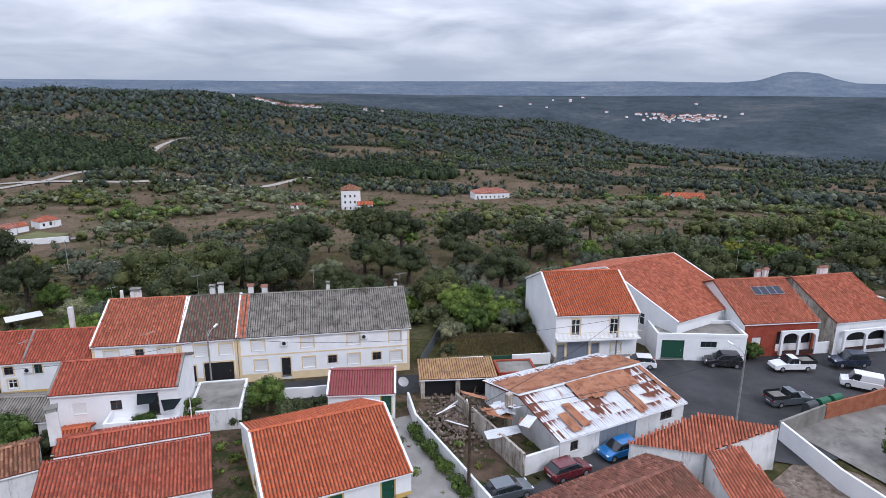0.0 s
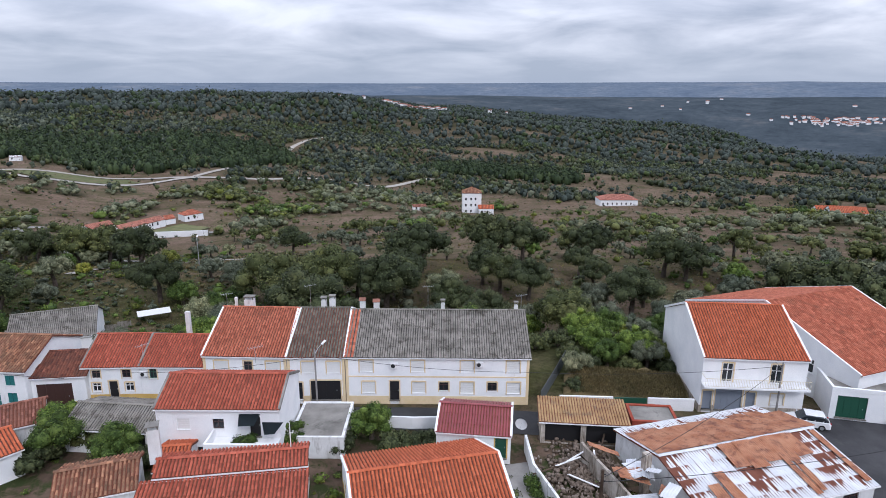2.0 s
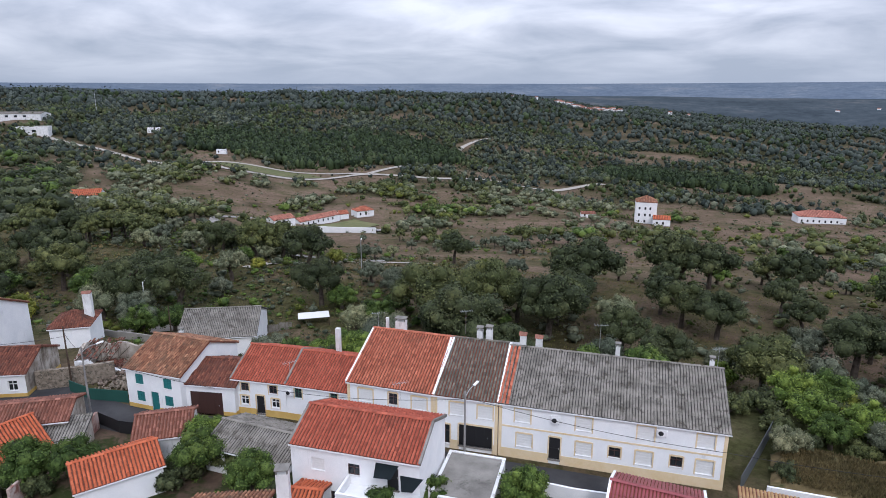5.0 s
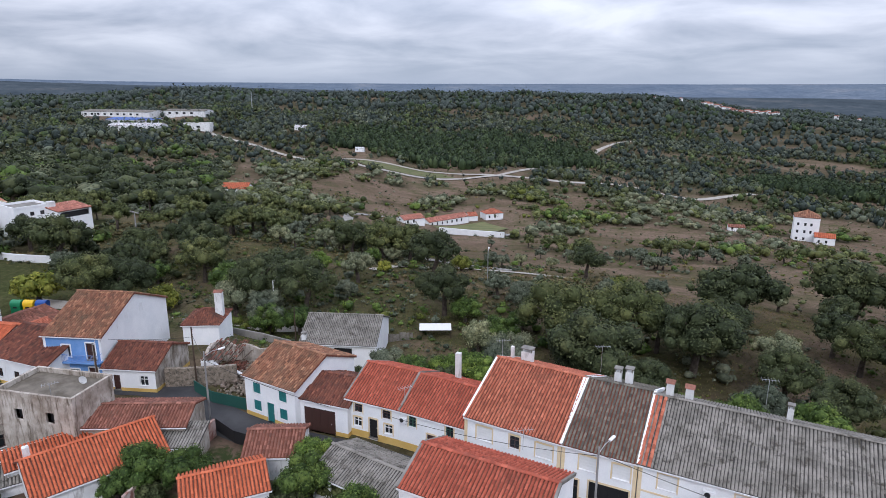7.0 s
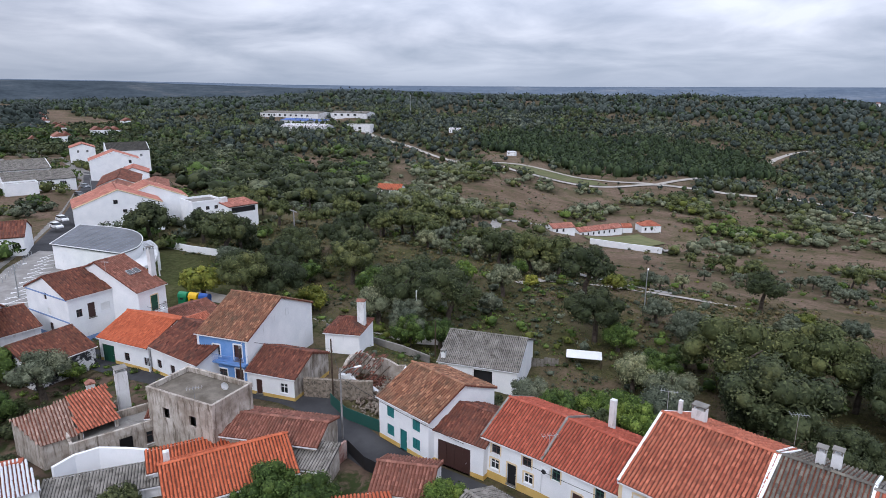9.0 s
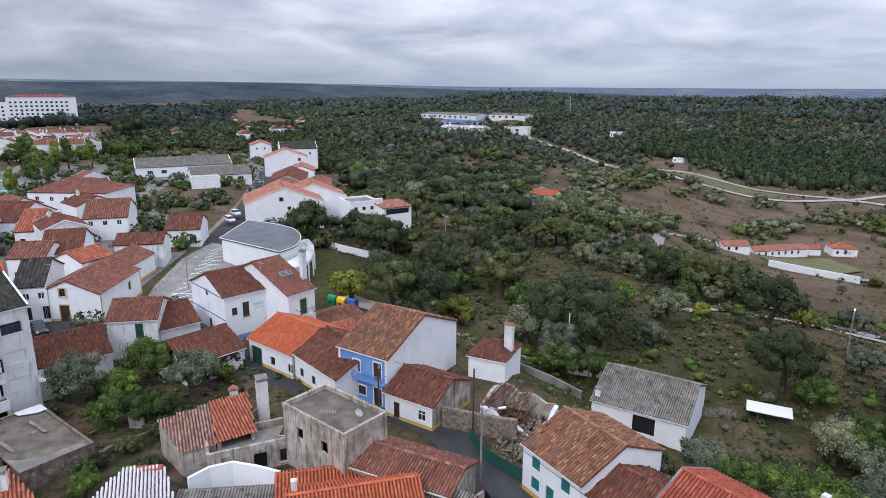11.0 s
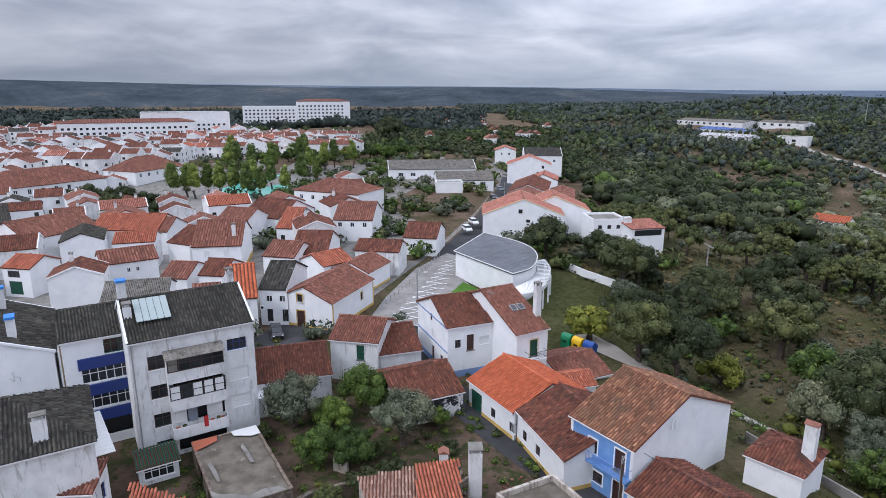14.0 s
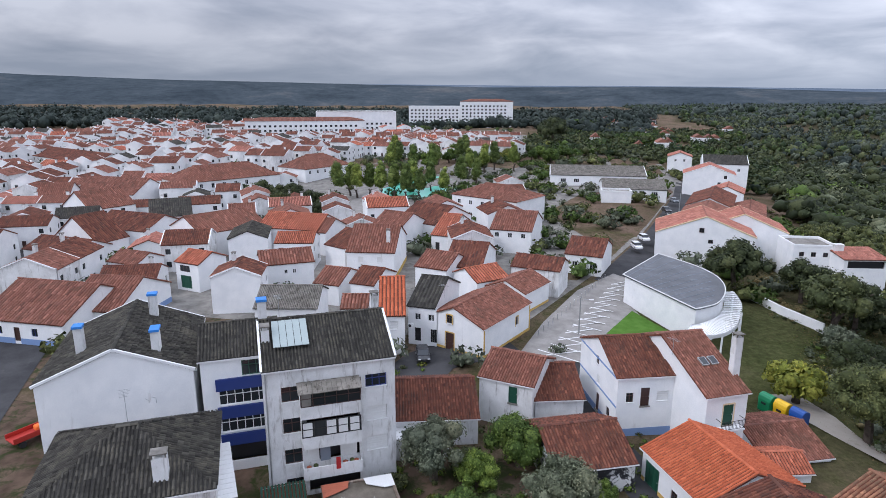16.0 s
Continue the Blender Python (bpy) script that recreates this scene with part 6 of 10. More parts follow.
tube(dr, [(-5.5, -5.29, 0.2), (-5.5, -5.29, 12.4)], 0.06, 6)
part("drainpipe", dr, M["steel"], apt)
for k in range(13):
    a = -2.95 + k * 0.42
    aw = boxes((a, a + 0.40, -6.75, -5.25, 11.15, 11.22))
    for v in aw.verts:
        v.co.z += (v.co.y + 5.25) * 0.30
    part("awning_sheet", aw, M["fibre"], apt, "mossy corrugated balcony roof")
for k in range(5):
    sk = boxes((-4.6 + k * 0.62, -4.02 + k * 0.62, -3.6, -0.8, 13.95, 14.0))
    for v in sk.verts:
        v.co.z += (v.co.y + 3.6) * 0.5
    part("skylight_pane", sk, M["pane"], apt, "pale glazed roof light")

blue_block = house("apartment wing with navy-blue panels and white window frames", -97.4, -1.6, 0.6, 120.0, 7.0, 9.0, 11.8, 1.8, "t_dark", "white", row("f", 9.8, 2.6, 1.5, "win_green", 3.6) + row("f", 7.0, 5.0, 1.5, "win", 1.4) + row("f", 4.2, 5.0, 1.5, "win", 1.4) + row("f", 1.0, 4.0, 1.8, "dark", 1.8), name="apartment_block", category="apartment block")
for zb in (8.7, 5.85, 3.0):
    part("balcony_panel", boxes((-2.3, 3.6, -4.75, -4.53, zb - 0.15, zb + 1.0)), M["navy"], blue_block, "navy-blue balcony panel")

gable_house = house("large white house with a broad blank gable and dark tiles", -94.5, -12.0, 0.6, -150.3, 14.0, 12.8, 11.0, 2.6, "t_dark", "white", name="house", verge="white", chim=[(-3.0, 3.4, 11.5, 14.6, 0.9, 0.7, "blue"), (-4.5, -3.2, 11.5, 14.2, 1.3, 0.7, "blue"), (4.0, -2.0, 12.0, 15.0, 0.8, 0.8, "blue")])
house("house with a mossy dark hipped roof and a white chimney", -80.6, -1.0, 0.6, 120.0, 12.0, 11.0, 9.0, 2.6, "t_dark", "white_worn", shape="hip", chim=[(2.6, -4.2, 8.5, 11.2, 1.0, 0.8, "cap")])

# ---- concrete houses below the lane ----
house("unfinished two-storey concrete house with a flat roof", -72.2, 42.1, 0.5, 26.0, 8.6, 5.2, 6.0, 0.0, "screed", "grey_wall", row("f", 3.6, 0.9, 1.1, "dark", 2.0, 5.5) + row("l", 3.6, 0.8, 1.0, "dark", 2.0), shape="flat", parapet=0.45)
odd_house("crumbling shed with bleached old clay tiles", [(-76.3, 28.8, 3.1), (-76.4, 31.8, 3.1), (-82.2, 31.8, 4.4), (-81.0, 27.0, 4.2)], "t_pale", "grey_wall")
loft = odd_house("open loft under orange tiles with a tall plastered chimney", [(-76.2, 31.95, 3.4), (-76.8, 35.4, 3.4), (-82.8, 35.4, 4.6), (-82.3, 31.95, 4.6)], "t_warm", "grey_wall", open_front=1.7)
chimney(loft, -5.4, 4.9, -1.0, 6.0, 1.2, 1.1, "cap")
chimney(loft, -7.8, 2.3, -1.0, 4.4, 0.8, 0.8, "tiled")
house("roofless concrete house with an open terrace and dark windows", -76.6, 35.2, 0.3, 91.0, 8.6, 4.0, 2.4, 0.0, "concrete", "grey_wall", row("f", 0.5, 1.2, 1.3, "win_brown", 1.0) + row("f", 0.1, 1.2, 2.0, "dark", 4.0) + row("f", 0.7, 1.2, 1.3, "win_brown", 6.4), shape="flat", parapet=0.7)
house("broken roof of sooty tiles behind the concrete house", -76.8, 40.6, 0.4, 60.0, 4.0, 4.2, 2.8, 0.9, "t_brown", "grey_wall", shape="mono")



# ---- trees ----
def ico(sub):
    bm = bmesh.new()
    bmesh.ops.create_icosphere(bm, subdivisions=sub, radius=1)
    v = np.array([q.co[:] for q in bm.verts])
    f = np.array([[q.index for q in p.verts] for p in bm.faces])
    bm.free()
    return v, f


ICO1, ICO2 = ico(1), ico(2)


def lumps(rng, n, wide, tall):
    """Centres and radii of the clumps that make up a crown."""
    c = rng.normal(0, 1, (n, 3))
    c /= np.linalg.norm(c, axis=1)[:, None]
    c *= 0.25 + (rng.random((n, 1)) ** 0.5) * 0.60
    c[:, 2] = np.abs(c[:, 2]) * 0.95 - 0.22
    r = rng.uniform(0.17, 0.36, n)
    return c * [wide, wide, tall], r


def crown_mesh(name, material, seed, wide=2.6, tall=2.0, clumps=16, n_leaf=900, leaf=0.34, core=0.72):
    """Many small leaf sprays over clumps, with a ragged dark inside; origin at the crown's foot."""
    rng = np.random.default_rng(seed)
    c, r = lumps(rng, clumps, wide, tall)
    r = r * (wide + tall) / 2
    vs, fs, o = [], [], 0
    iv, jf = ICO1
    for cc, q in zip(c, r):
        v = iv * (q * core * rng.uniform(0.7, 1.1, (len(iv), 1))) + cc
        vs.append(v)
        fs.append(jf + o)
        o += len(v)
    pick = rng.choice(clumps, n_leaf, p=r ** 2 / np.sum(r ** 2))
    d = rng.normal(0, 1, (n_leaf, 3))
    d[:, 2] += 0.30
    d /= np.linalg.norm(d, axis=1)[:, None]
    pos = c[pick] + d * (r[pick] * rng.uniform(0.74, 1.12, n_leaf))[:, None]
    nrm = d * 1.3 + [0, 0, 0.35] + rng.normal(0, 0.5, (n_leaf, 3))
    nrm /= np.linalg.norm(nrm, axis=1)[:, None]
    a = np.cross(nrm, rng.normal(0, 1, (n_leaf, 3)))
    a /= np.linalg.norm(a, axis=1)[:, None]
    b = np.cross(nrm, a)
    s = leaf * rng.uniform(0.6, 1.4, (n_leaf, 1))
    lv = np.stack([pos - a * s, pos + a * s * 0.7 - b * s * 0.65, pos + a * s * 0.7 + b * s * 0.65], 1).reshape(-1, 3)
    lf = np.arange(n_leaf * 3).reshape(-1, 3) + o
    v = np.concatenate(vs + [lv])
    v[:, 2] += tall * 0.55
    me = mesh_from(name, v, np.concatenate(fs + [lf]), [material])
    n_core = sum(len(f) for f in fs)
    me.polygons.foreach_set("use_smooth", np.arange(len(me.polygons)) < n_core)
    return me


def trunk_mesh(name, seed, height, reach, thick=0.24, limbs=4):
    rng = np.random.default_rng(seed)
    bm = bmesh.new()
    lean = rng.normal(0, 0.14, 2) * height
    tube(bm, [(0, 0, -1.0), (lean[0] * 0.3, lean[1] * 0.3, height * 0.45), (lean[0], lean[1], height)], [thick * 1.3, thick, thick * 0.75], 7)
    for k in range(limbs):
        q = 2 * math.pi * (k + rng.random() * 0.6) / limbs
        e_ = (lean[0] + math.cos(q) * reach, lean[1] + math.sin(q) * reach, height + reach * rng.uniform(0.5, 1.0))
        m = (lean[0] + math.cos(q) * reach * 0.5, lean[1] + math.sin(q) * reach * 0.5, height + reach * 0.3)
        tube(bm, [(lean[0], lean[1], height - 0.1), m, e_], [thick * 0.6, thick * 0.4, thick * 0.15], 5)
    me = bpy.data.meshes.new(name)
    bm.to_mesh(me)
    bm.free()
    me.materials.append(M["bark"])
    return me


KINDS = {
    "oak": dict(mat="oak", wide=2.7, tall=2.2, stem=2.5, label="dark green cork oak with a broad uneven crown", cat="oak tree"),
    "olive": dict(mat="olive", wide=2.1, tall=1.8, stem=1.5, label="grey-green olive tree with a loose rounded crown", cat="olive tree"),
    "bright": dict(mat="bright", wide=1.8, tall=1.9, stem=0.9, label="bright green leafy garden tree", cat="garden tree"),
    "poplar": dict(mat="poplar", wide=0.85, tall=5.4, stem=1.6, label="tall narrow green park tree", cat="park tree"),
    "yellowish": dict(mat="yellowish", wide=1.8, tall=1.6, stem=0.6, label="yellow-green bushy tree on the slope", cat="tree"),
    "shrub": dict(mat="oak", wide=1.3, tall=1.0, stem=0.1, label="dark green rounded shrub", cat="shrub"),
}
TREE_MESH = {}
# leaves in a crown and their size: close trees and those farther down the slope
LEAVES = {"oak": (8000, 0.086), "olive": (6000, 0.076), "bright": (5600, 0.080), "poplar": (3400, 0.16), "yellowish": (3400, 0.095), "shrub": (2200, 0.08)}
for kn, kd in KINDS.items():
    for vi in range(3):
        for far in (0, 1):
            n_leaf, size = LEAVES[kn]
            if far:
                n_leaf, size = int(n_leaf * 0.42), size * 1.5
            TREE_MESH[kn, vi, far] = (trunk_mesh("trunk", 31 * vi + len(kn), kd["stem"], kd["wide"] * 0.55, 0.22 if kn != "shrub" else 0.1),
                                      crown_mesh("crown", M[kd["mat"]], 17 * vi + len(kn), kd["wide"], kd["tall"], 46 if kn == "oak" else 36, n_leaf, size, 0.88))


def tree(kind, x, y, size=1.0, turn=0.0, variant=0, z=None, group="trees"):
    kd = KINDS[kind]
    ob = thing("shrub" if kind == "shrub" else "tree", kd["label"], kd["cat"], pose(x, y, land1(x, y) if z is None else z, 0, 0, turn) @ Matrix.Scale(size, 4), group)
    tr, cw_ = TREE_MESH[kind, variant % 3, int(math.hypot(x + 30, y - 35) > 92)]
    part("trunk", tr, None, ob)
    c = part("crown", cw_, None, ob)
    c.location = (0, 0, kd["stem"] * 0.75)
    return ob


def mesh_arrays(me):
    v, f = np.empty(len(me.vertices) * 3, dtype=np.float32), []
    me.vertices.foreach_get("co", v)
    me.calc_loop_triangles()
    f = np.empty(len(me.loop_triangles) * 3, dtype=np.int32)
    me.loop_triangles.foreach_get("vertices", f)
    return v.reshape(-1, 3), f.reshape(-1, 3)


def tree_mass(kind, label, x, y, size, rng):
    """Whole trees, trunk and crown, past those that stand singly: one object."""
    kd = KINDS[kind]
    light = []
    for vi in range(3):
        n_leaf, leaf = LEAVES[kind]
        cv, cf = mesh_arrays(crown_mesh("crown", M[kd["mat"]], 57 + vi, kd["wide"], kd["tall"], 26, n_leaf // 7, leaf * 2.1, 0.95))
        tv, tf = mesh_arrays(trunk_mesh("trunk", 77 + vi, kd["stem"], kd["wide"] * 0.5, 0.22, 3))
        light.append((np.vstack([cv + [0, 0, kd["stem"] * 0.75], tv]), np.vstack([cf, tf + len(cv)]), len(cf)))
    vs, fs, mi, o = [], [], [], 0
    z = land(x, y)
    for i in range(len(x)):
        v, f, nc = light[i % 3]
        q = rng.uniform(0, 2 * math.pi)
        rot = np.array([[math.cos(q), -math.sin(q), 0], [math.sin(q), math.cos(q), 0], [0, 0, 1]])
        vs.append(v @ rot.T * (size[i] * rng.uniform(0.9, 1.1, 3)) + [x[i], y[i], z[i]])
        fs.append(f + o)
        mi.append(np.arange(len(f)) >= nc)
        o += len(v)
    me = mesh_from("woodland", np.concatenate(vs), np.concatenate(fs), [M[kd["mat"]], M["bark"]])
    me.polygons.foreach_set("material_index", np.concatenate(mi).astype(np.int32))
    tagged(new("woodland", me), label, "trees", kind="stuff")


def woodland(name, label, spots, material, seed, leafs=30, ico_v=ICO1, leaf=0.3, flat=0.75, lumps_n=3):
    """Countless trees in one sheet of crowns: each a few ragged clumps with loose leaf sprays. spots: x, y, z, radius."""
    rng = np.random.default_rng(seed)
    n = len(spots)
    iv, jf = ico_v
    vs, fs, o = [], [], 0
    for k in range(lumps_n):
        off = rng.normal(0, 0.50, (n, 3)) * [1, 1, 0.45] if k else np.zeros((n, 3))
        size = spots[:, 3] * (rng.uniform(0.38, 0.68, n) if k else rng.uniform(0.62, 0.85, n))
        ragged = rng.uniform(0.72, 1.15, (n, len(iv), 1))
        v = iv[None] * ragged * size[:, None, None] * [1, 1, flat]
        v = v + (spots[:, None, :3] + off[:, None] * spots[:, 3][:, None, None])
        v[:, :, 2] += (spots[:, 3] * 0.62)[:, None]
        vs.append(v.reshape(-1, 3))
        fs.append((jf[None] + (np.arange(n) * len(iv))[:, None, None]).reshape(-1, 3) + o)
        o += n * len(iv)
    if leafs:
        m = n * leafs
        d = rng.normal(0, 1, (m, 3))
        d[:, 2] = np.abs(d[:, 2]) * 0.9 + 0.05
        d /= np.linalg.norm(d, axis=1)[:, None]
        rep = np.repeat(spots, leafs, 0)
        pos = rep[:, :3] + d * (rep[:, 3] * rng.uniform(0.85, 1.3, m))[:, None] * [1.1, 1.1, flat]
        pos[:, 2] += rep[:, 3] * 0.62
        nrm = d + rng.normal(0, 0.5, (m, 3))
        a = np.cross(nrm, rng.normal(0, 1, (m, 3)))
        a /= np.linalg.norm(a, axis=1)[:, None] + 1e-9
        b = np.cross(nrm, a)
        b /= np.linalg.norm(b, axis=1)[:, None] + 1e-9
        s = (leaf * rep[:, 3] * rng.uniform(0.6, 1.3, m))[:, None]
        lv = np.stack([pos - a * s, pos + a * s * 0.7 - b * s * 0.65, pos + a * s * 0.7 + b * s * 0.65], 1).reshape(-1, 3)
        vs.append(lv)
        fs.append(np.arange(m * 3).reshape(-1, 3) + o)
    me = mesh_from(name, np.concatenate(vs), np.concatenate(fs), [material])
    me.polygons.foreach_set("use_smooth", np.arange(len(me.polygons)) < n * len(jf) * lumps_n)
    return tagged(new(name, me), label, "trees", kind="stuff")


def scatter(step, r0, r1, a0, a1, seed, least=0.0, edge=3.0):
    """Places for trees: a loose grid of cells, thinned where the growth is thin."""
    rng = np.random.default_rng(seed)
    g = np.arange(-r1, r1, step)
    x, y = [q.ravel() for q in np.meshgrid(g, g)]
    x = CX + x + rng.uniform(-0.46, 0.46, len(x)) * step
    y = CY + y + rng.uniform(-0.46, 0.46, len(y)) * step
    r, az = np.hypot(x - CX, y - CY), np.degrees(np.arctan2(-(x - CX), y - CY))
    k = (r > r0) & (r < r1) & (az > a0) & (az < a1) & (wild(x, y) > edge)
    x, y = x[k], y[k]
    w = np.maximum(wooded(x, y), np.where(bare(x, y), 0, least))
    w = np.maximum(w, np.where(bare(x, y) | (least == 0) | (x < -62) | (x > 75), 0, np.clip(0.95 - wild(x, y) / 75, 0, 0.8)))
    k = (rng.random(len(x)) < w) & (land(x, y) > -125)
    return x[k], y[k], w[k], rng


def mixed(stem, sets, x, y, r, rng, seed, **kw):
    """One stand of trees split over several kinds: (material, share, label)."""
    # kinds keep together in patches
    q = np.clip(0.5 + 0.42 * np.sin(x * 0.031 + 1.3 * np.sin(y * 0.023)) * np.cos(y * 0.037) + rng.normal(0, 0.26, len(x)), 0, 0.9999)
    q = np.argsort(np.argsort(q)) / max(1, len(q))
    lo = 0.0
    for i, (key, share, label) in enumerate(sets):
        k = (q >= lo) & (q < lo + share)
        lo += share
        if k.sum():
            woodland(stem, label, np.stack([x[k], y[k], land(x[k], y[k]) + kw.get("lift", 0.0), r[k]], -1), M[key], seed + i, **{a: b for a, b in kw.items() if a != "lift"})


# ---- far town ----
BOX_Q = np.array([(0, 3, 2, 1), (4, 5, 6, 7), (0, 1, 5, 4), (1, 2, 6, 5), (2, 3, 7, 6), (3, 0, 4, 7)])


def box_q(x0, x1, y0, y1, z0, z1):
    return np.array([(x0, y0, z0), (x1, y0, z0), (x1, y1, z0), (x0, y1, z0), (x0, y0, z1), (x1, y0, z1), (x1, y1, z1), (x0, y1, z1)], dtype=float), BOX_Q


def mass_house(acc, x, y, z, ang, L, W, he, rise, roof, wall, chim, tile, seed):
    """A far house of the packed town, added to the lists in acc by material: walls, gables, tiled slopes, windows, chimney."""
    m = np.array(pose(x, y, z, 0, 0, ang))
    put = lambda key, v, f: acc[key].append((np.asarray(v, dtype=float) @ m[:3, :3].T + m[:3, 3], np.asarray(f)))
    a, b, h = L / 2, W / 2, he + rise
    v = [(-a, -b, -2), (a, -b, -2), (a, b, -2), (-a, b, -2), (-a, -b, he), (a, -b, he), (a, b, he), (-a, b, he), (-a, 0, h), (a, 0, h), (-a, 0, he), (a, 0, he)]
    put(wall, v, [(0, 1, 5, 4), (1, 2, 6, 5), (2, 3, 7, 6), (3, 0, 4, 7), (5, 11, 6, 9), (7, 10, 4, 8)])
    sl = math.hypot(b, rise)
    cs, sn, ext = b / sl, rise / sl, 0.15
    for sy in (-1, 1):
        up, nn = Vector((0, -sy * cs, sn)), Vector((0, sy * sn, cs))
        o, d = Vector((-a * -sy - 0.06 * -sy, sy * b, he)) - up * ext, Vector((-sy, 0, 0))
        tv, tf = tile_plane(o + nn * 0.05, d, up, nn, L + 0.12, sl + ext, tile[0], tile[1], 0.10, seed + sy)
        put(roof, tv, tf)
        q = [o, o + d * (L + 0.12), o + d * (L + 0.12) + up * (sl + ext), o + up * (sl + ext)]
        put("slab_dark" if roof == "t_dark" else "slab_red", [p + nn * 0.03 for p in q], [(0, 1, 2, 3)])
        # white gable edge
        for ex in (-a - 0.05, a - 0.12):
            put("white", [Vector((ex + dx, o.y, o.z)) + up * t + nn * k for k in (0.0, 0.16) for dx, t in ((0, 0), (0.17, 0), (0.17, sl + ext), (0, sl + ext))], BOX_Q)
    for zf in (1.0, 3.7) if he > 4.5 else (1.0,):
        for u in (-a + 1.2, a - 2.2):
            put("glass", *box_q(u, u + 1.0, -b - 0.04, -b + 0.05, zf, zf + 1.15))
            put("frame", *box_q(u - 0.08, u + 1.08, -b - 0.03, -b + 0.05, zf - 0.1, zf + 1.25))
        for sx in (-1, 1):
            for u in (-b + 1.3, b - 2.1):
                put("glass", *box_q(sx * a - 0.04, sx * a + 0.04, u, u + 0.9, zf, zf + 1.1))
    put("brown", *box_q(-0.45, 0.45, -b - 0.03, -b + 0.05, 0.0, 2.0))
    if chim:
        put("white_worn", *box_q(L * 0.28 - 0.35, L * 0.28 + 0.35, W * 0.12 - 0.3, W * 0.12 + 0.3, he, h + 0.9))
        put("concrete", *box_q(L * 0.28 - 0.42, L * 0.28 + 0.42, W * 0.12 - 0.37, W * 0.12 + 0.37, h + 0.904, h + 1.0))


def far_town():
    rng = np.random.default_rng(5)
    placed = np.array(HOUSE_SPOTS)
    # half sizes of the big buildings that are built further down
    placed = np.vstack([placed, [(-459, -160, 44), (-500, -138, 34), (-617, -103, 28), (-618, -57, 26)]])
    spots = np.zeros((len(placed) + 1000, 3))
    spots[:len(placed)] = placed
    n = len(placed)
    styles = ["t_old", "t_brown", "t_brown", "t_warm", "t_brown", "t_old", "t_brown", "t_dark", "t_pink", "t_brown"]
    labels = {"t_old": "white town house with a faded red tile roof", "t_warm": "white town house with an orange tile roof", "t_brown": "white town house with a sooty brown roof", "t_dark": "white town house with a dark roof", "t_pink": "white town house with a faded pink tile roof"}
    acc = collections.defaultdict(list)
    near = 0
    for tries in range(16000):
        x0, y0 = rng.uniform(-490, -125), rng.uniform(-330, 40)
        ang = 105 + 14 * math.sin(x0 * 0.02 + y0 * 0.013) + rng.normal(0, 4) + (90 if rng.random() < 0.5 else 0)
        c, s_ = math.cos(math.radians(ang)), math.sin(math.radians(ang))
        W, two = rng.uniform(7.2, 10.5), rng.random() < 0.75
        u, done = 0.0, []
        for k in range(rng.integers(1, 4)):
            L = rng.uniform(6.5, 11.5)
            x, y = x0 + c * (u + L / 2), y0 + s_ * (u + L / 2)
            u += L + 0.02
            away = math.hypot(x + 45, y - 30)
            if y > 20 + (x + 130) * 0.10 or y < 60 + (x + 60) * 1.05 - 90 or (-345 < x < -215 and -75 < y < 5) or away < 90:
                break
            if math.hypot(x + 459, y + 160) < 44 or math.hypot(x + 500, y + 138) < 34 or math.hypot(x + 434, y - 13) < 12:
                break
            if np.min(np.hypot(spots[:n, 0] - x, spots[:n, 1] - y) - spots[:n, 2] * 0.80) < 5.6:
                break
            st = styles[rng.integers(len(styles))]
            he = rng.uniform(5.2, 6.6) if two else rng.uniform(3.0, 4.2)
            wall, chim, z = "white" if rng.random() < 0.8 else "white_worn", rng.random() < 0.55, round(land1(x, y), 1)
            done.append((x, y, math.hypot(L, W) / 2))
            if away < 190 and near < 110:
                near += 1
                holes = row("f", 1.0, 1.0, 1.2, "win", 0.8, L - 1.9) + row("f", 0.1, 0.9, 2.0, "door", L / 2 - 0.45) + row("r", 1.0, 0.9, 1.1, "win", 1.2, W - 2.2)
                if two:
                    holes += row("f", 3.7, 1.0, 1.1, "win", 0.8, L - 1.9) + row("r", 3.6, 0.9, 1.1, "win", 1.2, W - 2.2)
                house(labels[st], x, y, z, ang, L, W, he, W * 0.2, st, wall, holes, fine=False, tile=(0.4, 0.8), verge="white" if rng.random() < 0.5 else None, over=0.12,
                      chim=[(L * 0.3, W * 0.15, he + 0.3, he + W * 0.2 + 0.8, 0.7, 0.6, "cap")] if chim else (), gutter=False)
            else:
                mass_house(acc, x, y, z, ang, L, W, he, W * 0.2, st, wall, chim, (0.45, 1.1) if away < 270 else (0.8, 2.2), tries)
        for p in done:
            spots[n] = p
            n += 1
        if n > len(spots) - 8:
            break
    keys = list(acc)
    joined = [join(acc[k]) for k in keys]
    v, f = join(joined)
    me = mesh_from("houses", v, f, [M[k] for k in keys])
    me.polygons.foreach_set("material_index", np.repeat(np.arange(len(keys)), [len(q[1]) for q in joined]).astype(np.int32))
    tagged(new("houses", me), "white town houses with red tile roofs, packed far off", "houses", kind="stuff")


far_town()

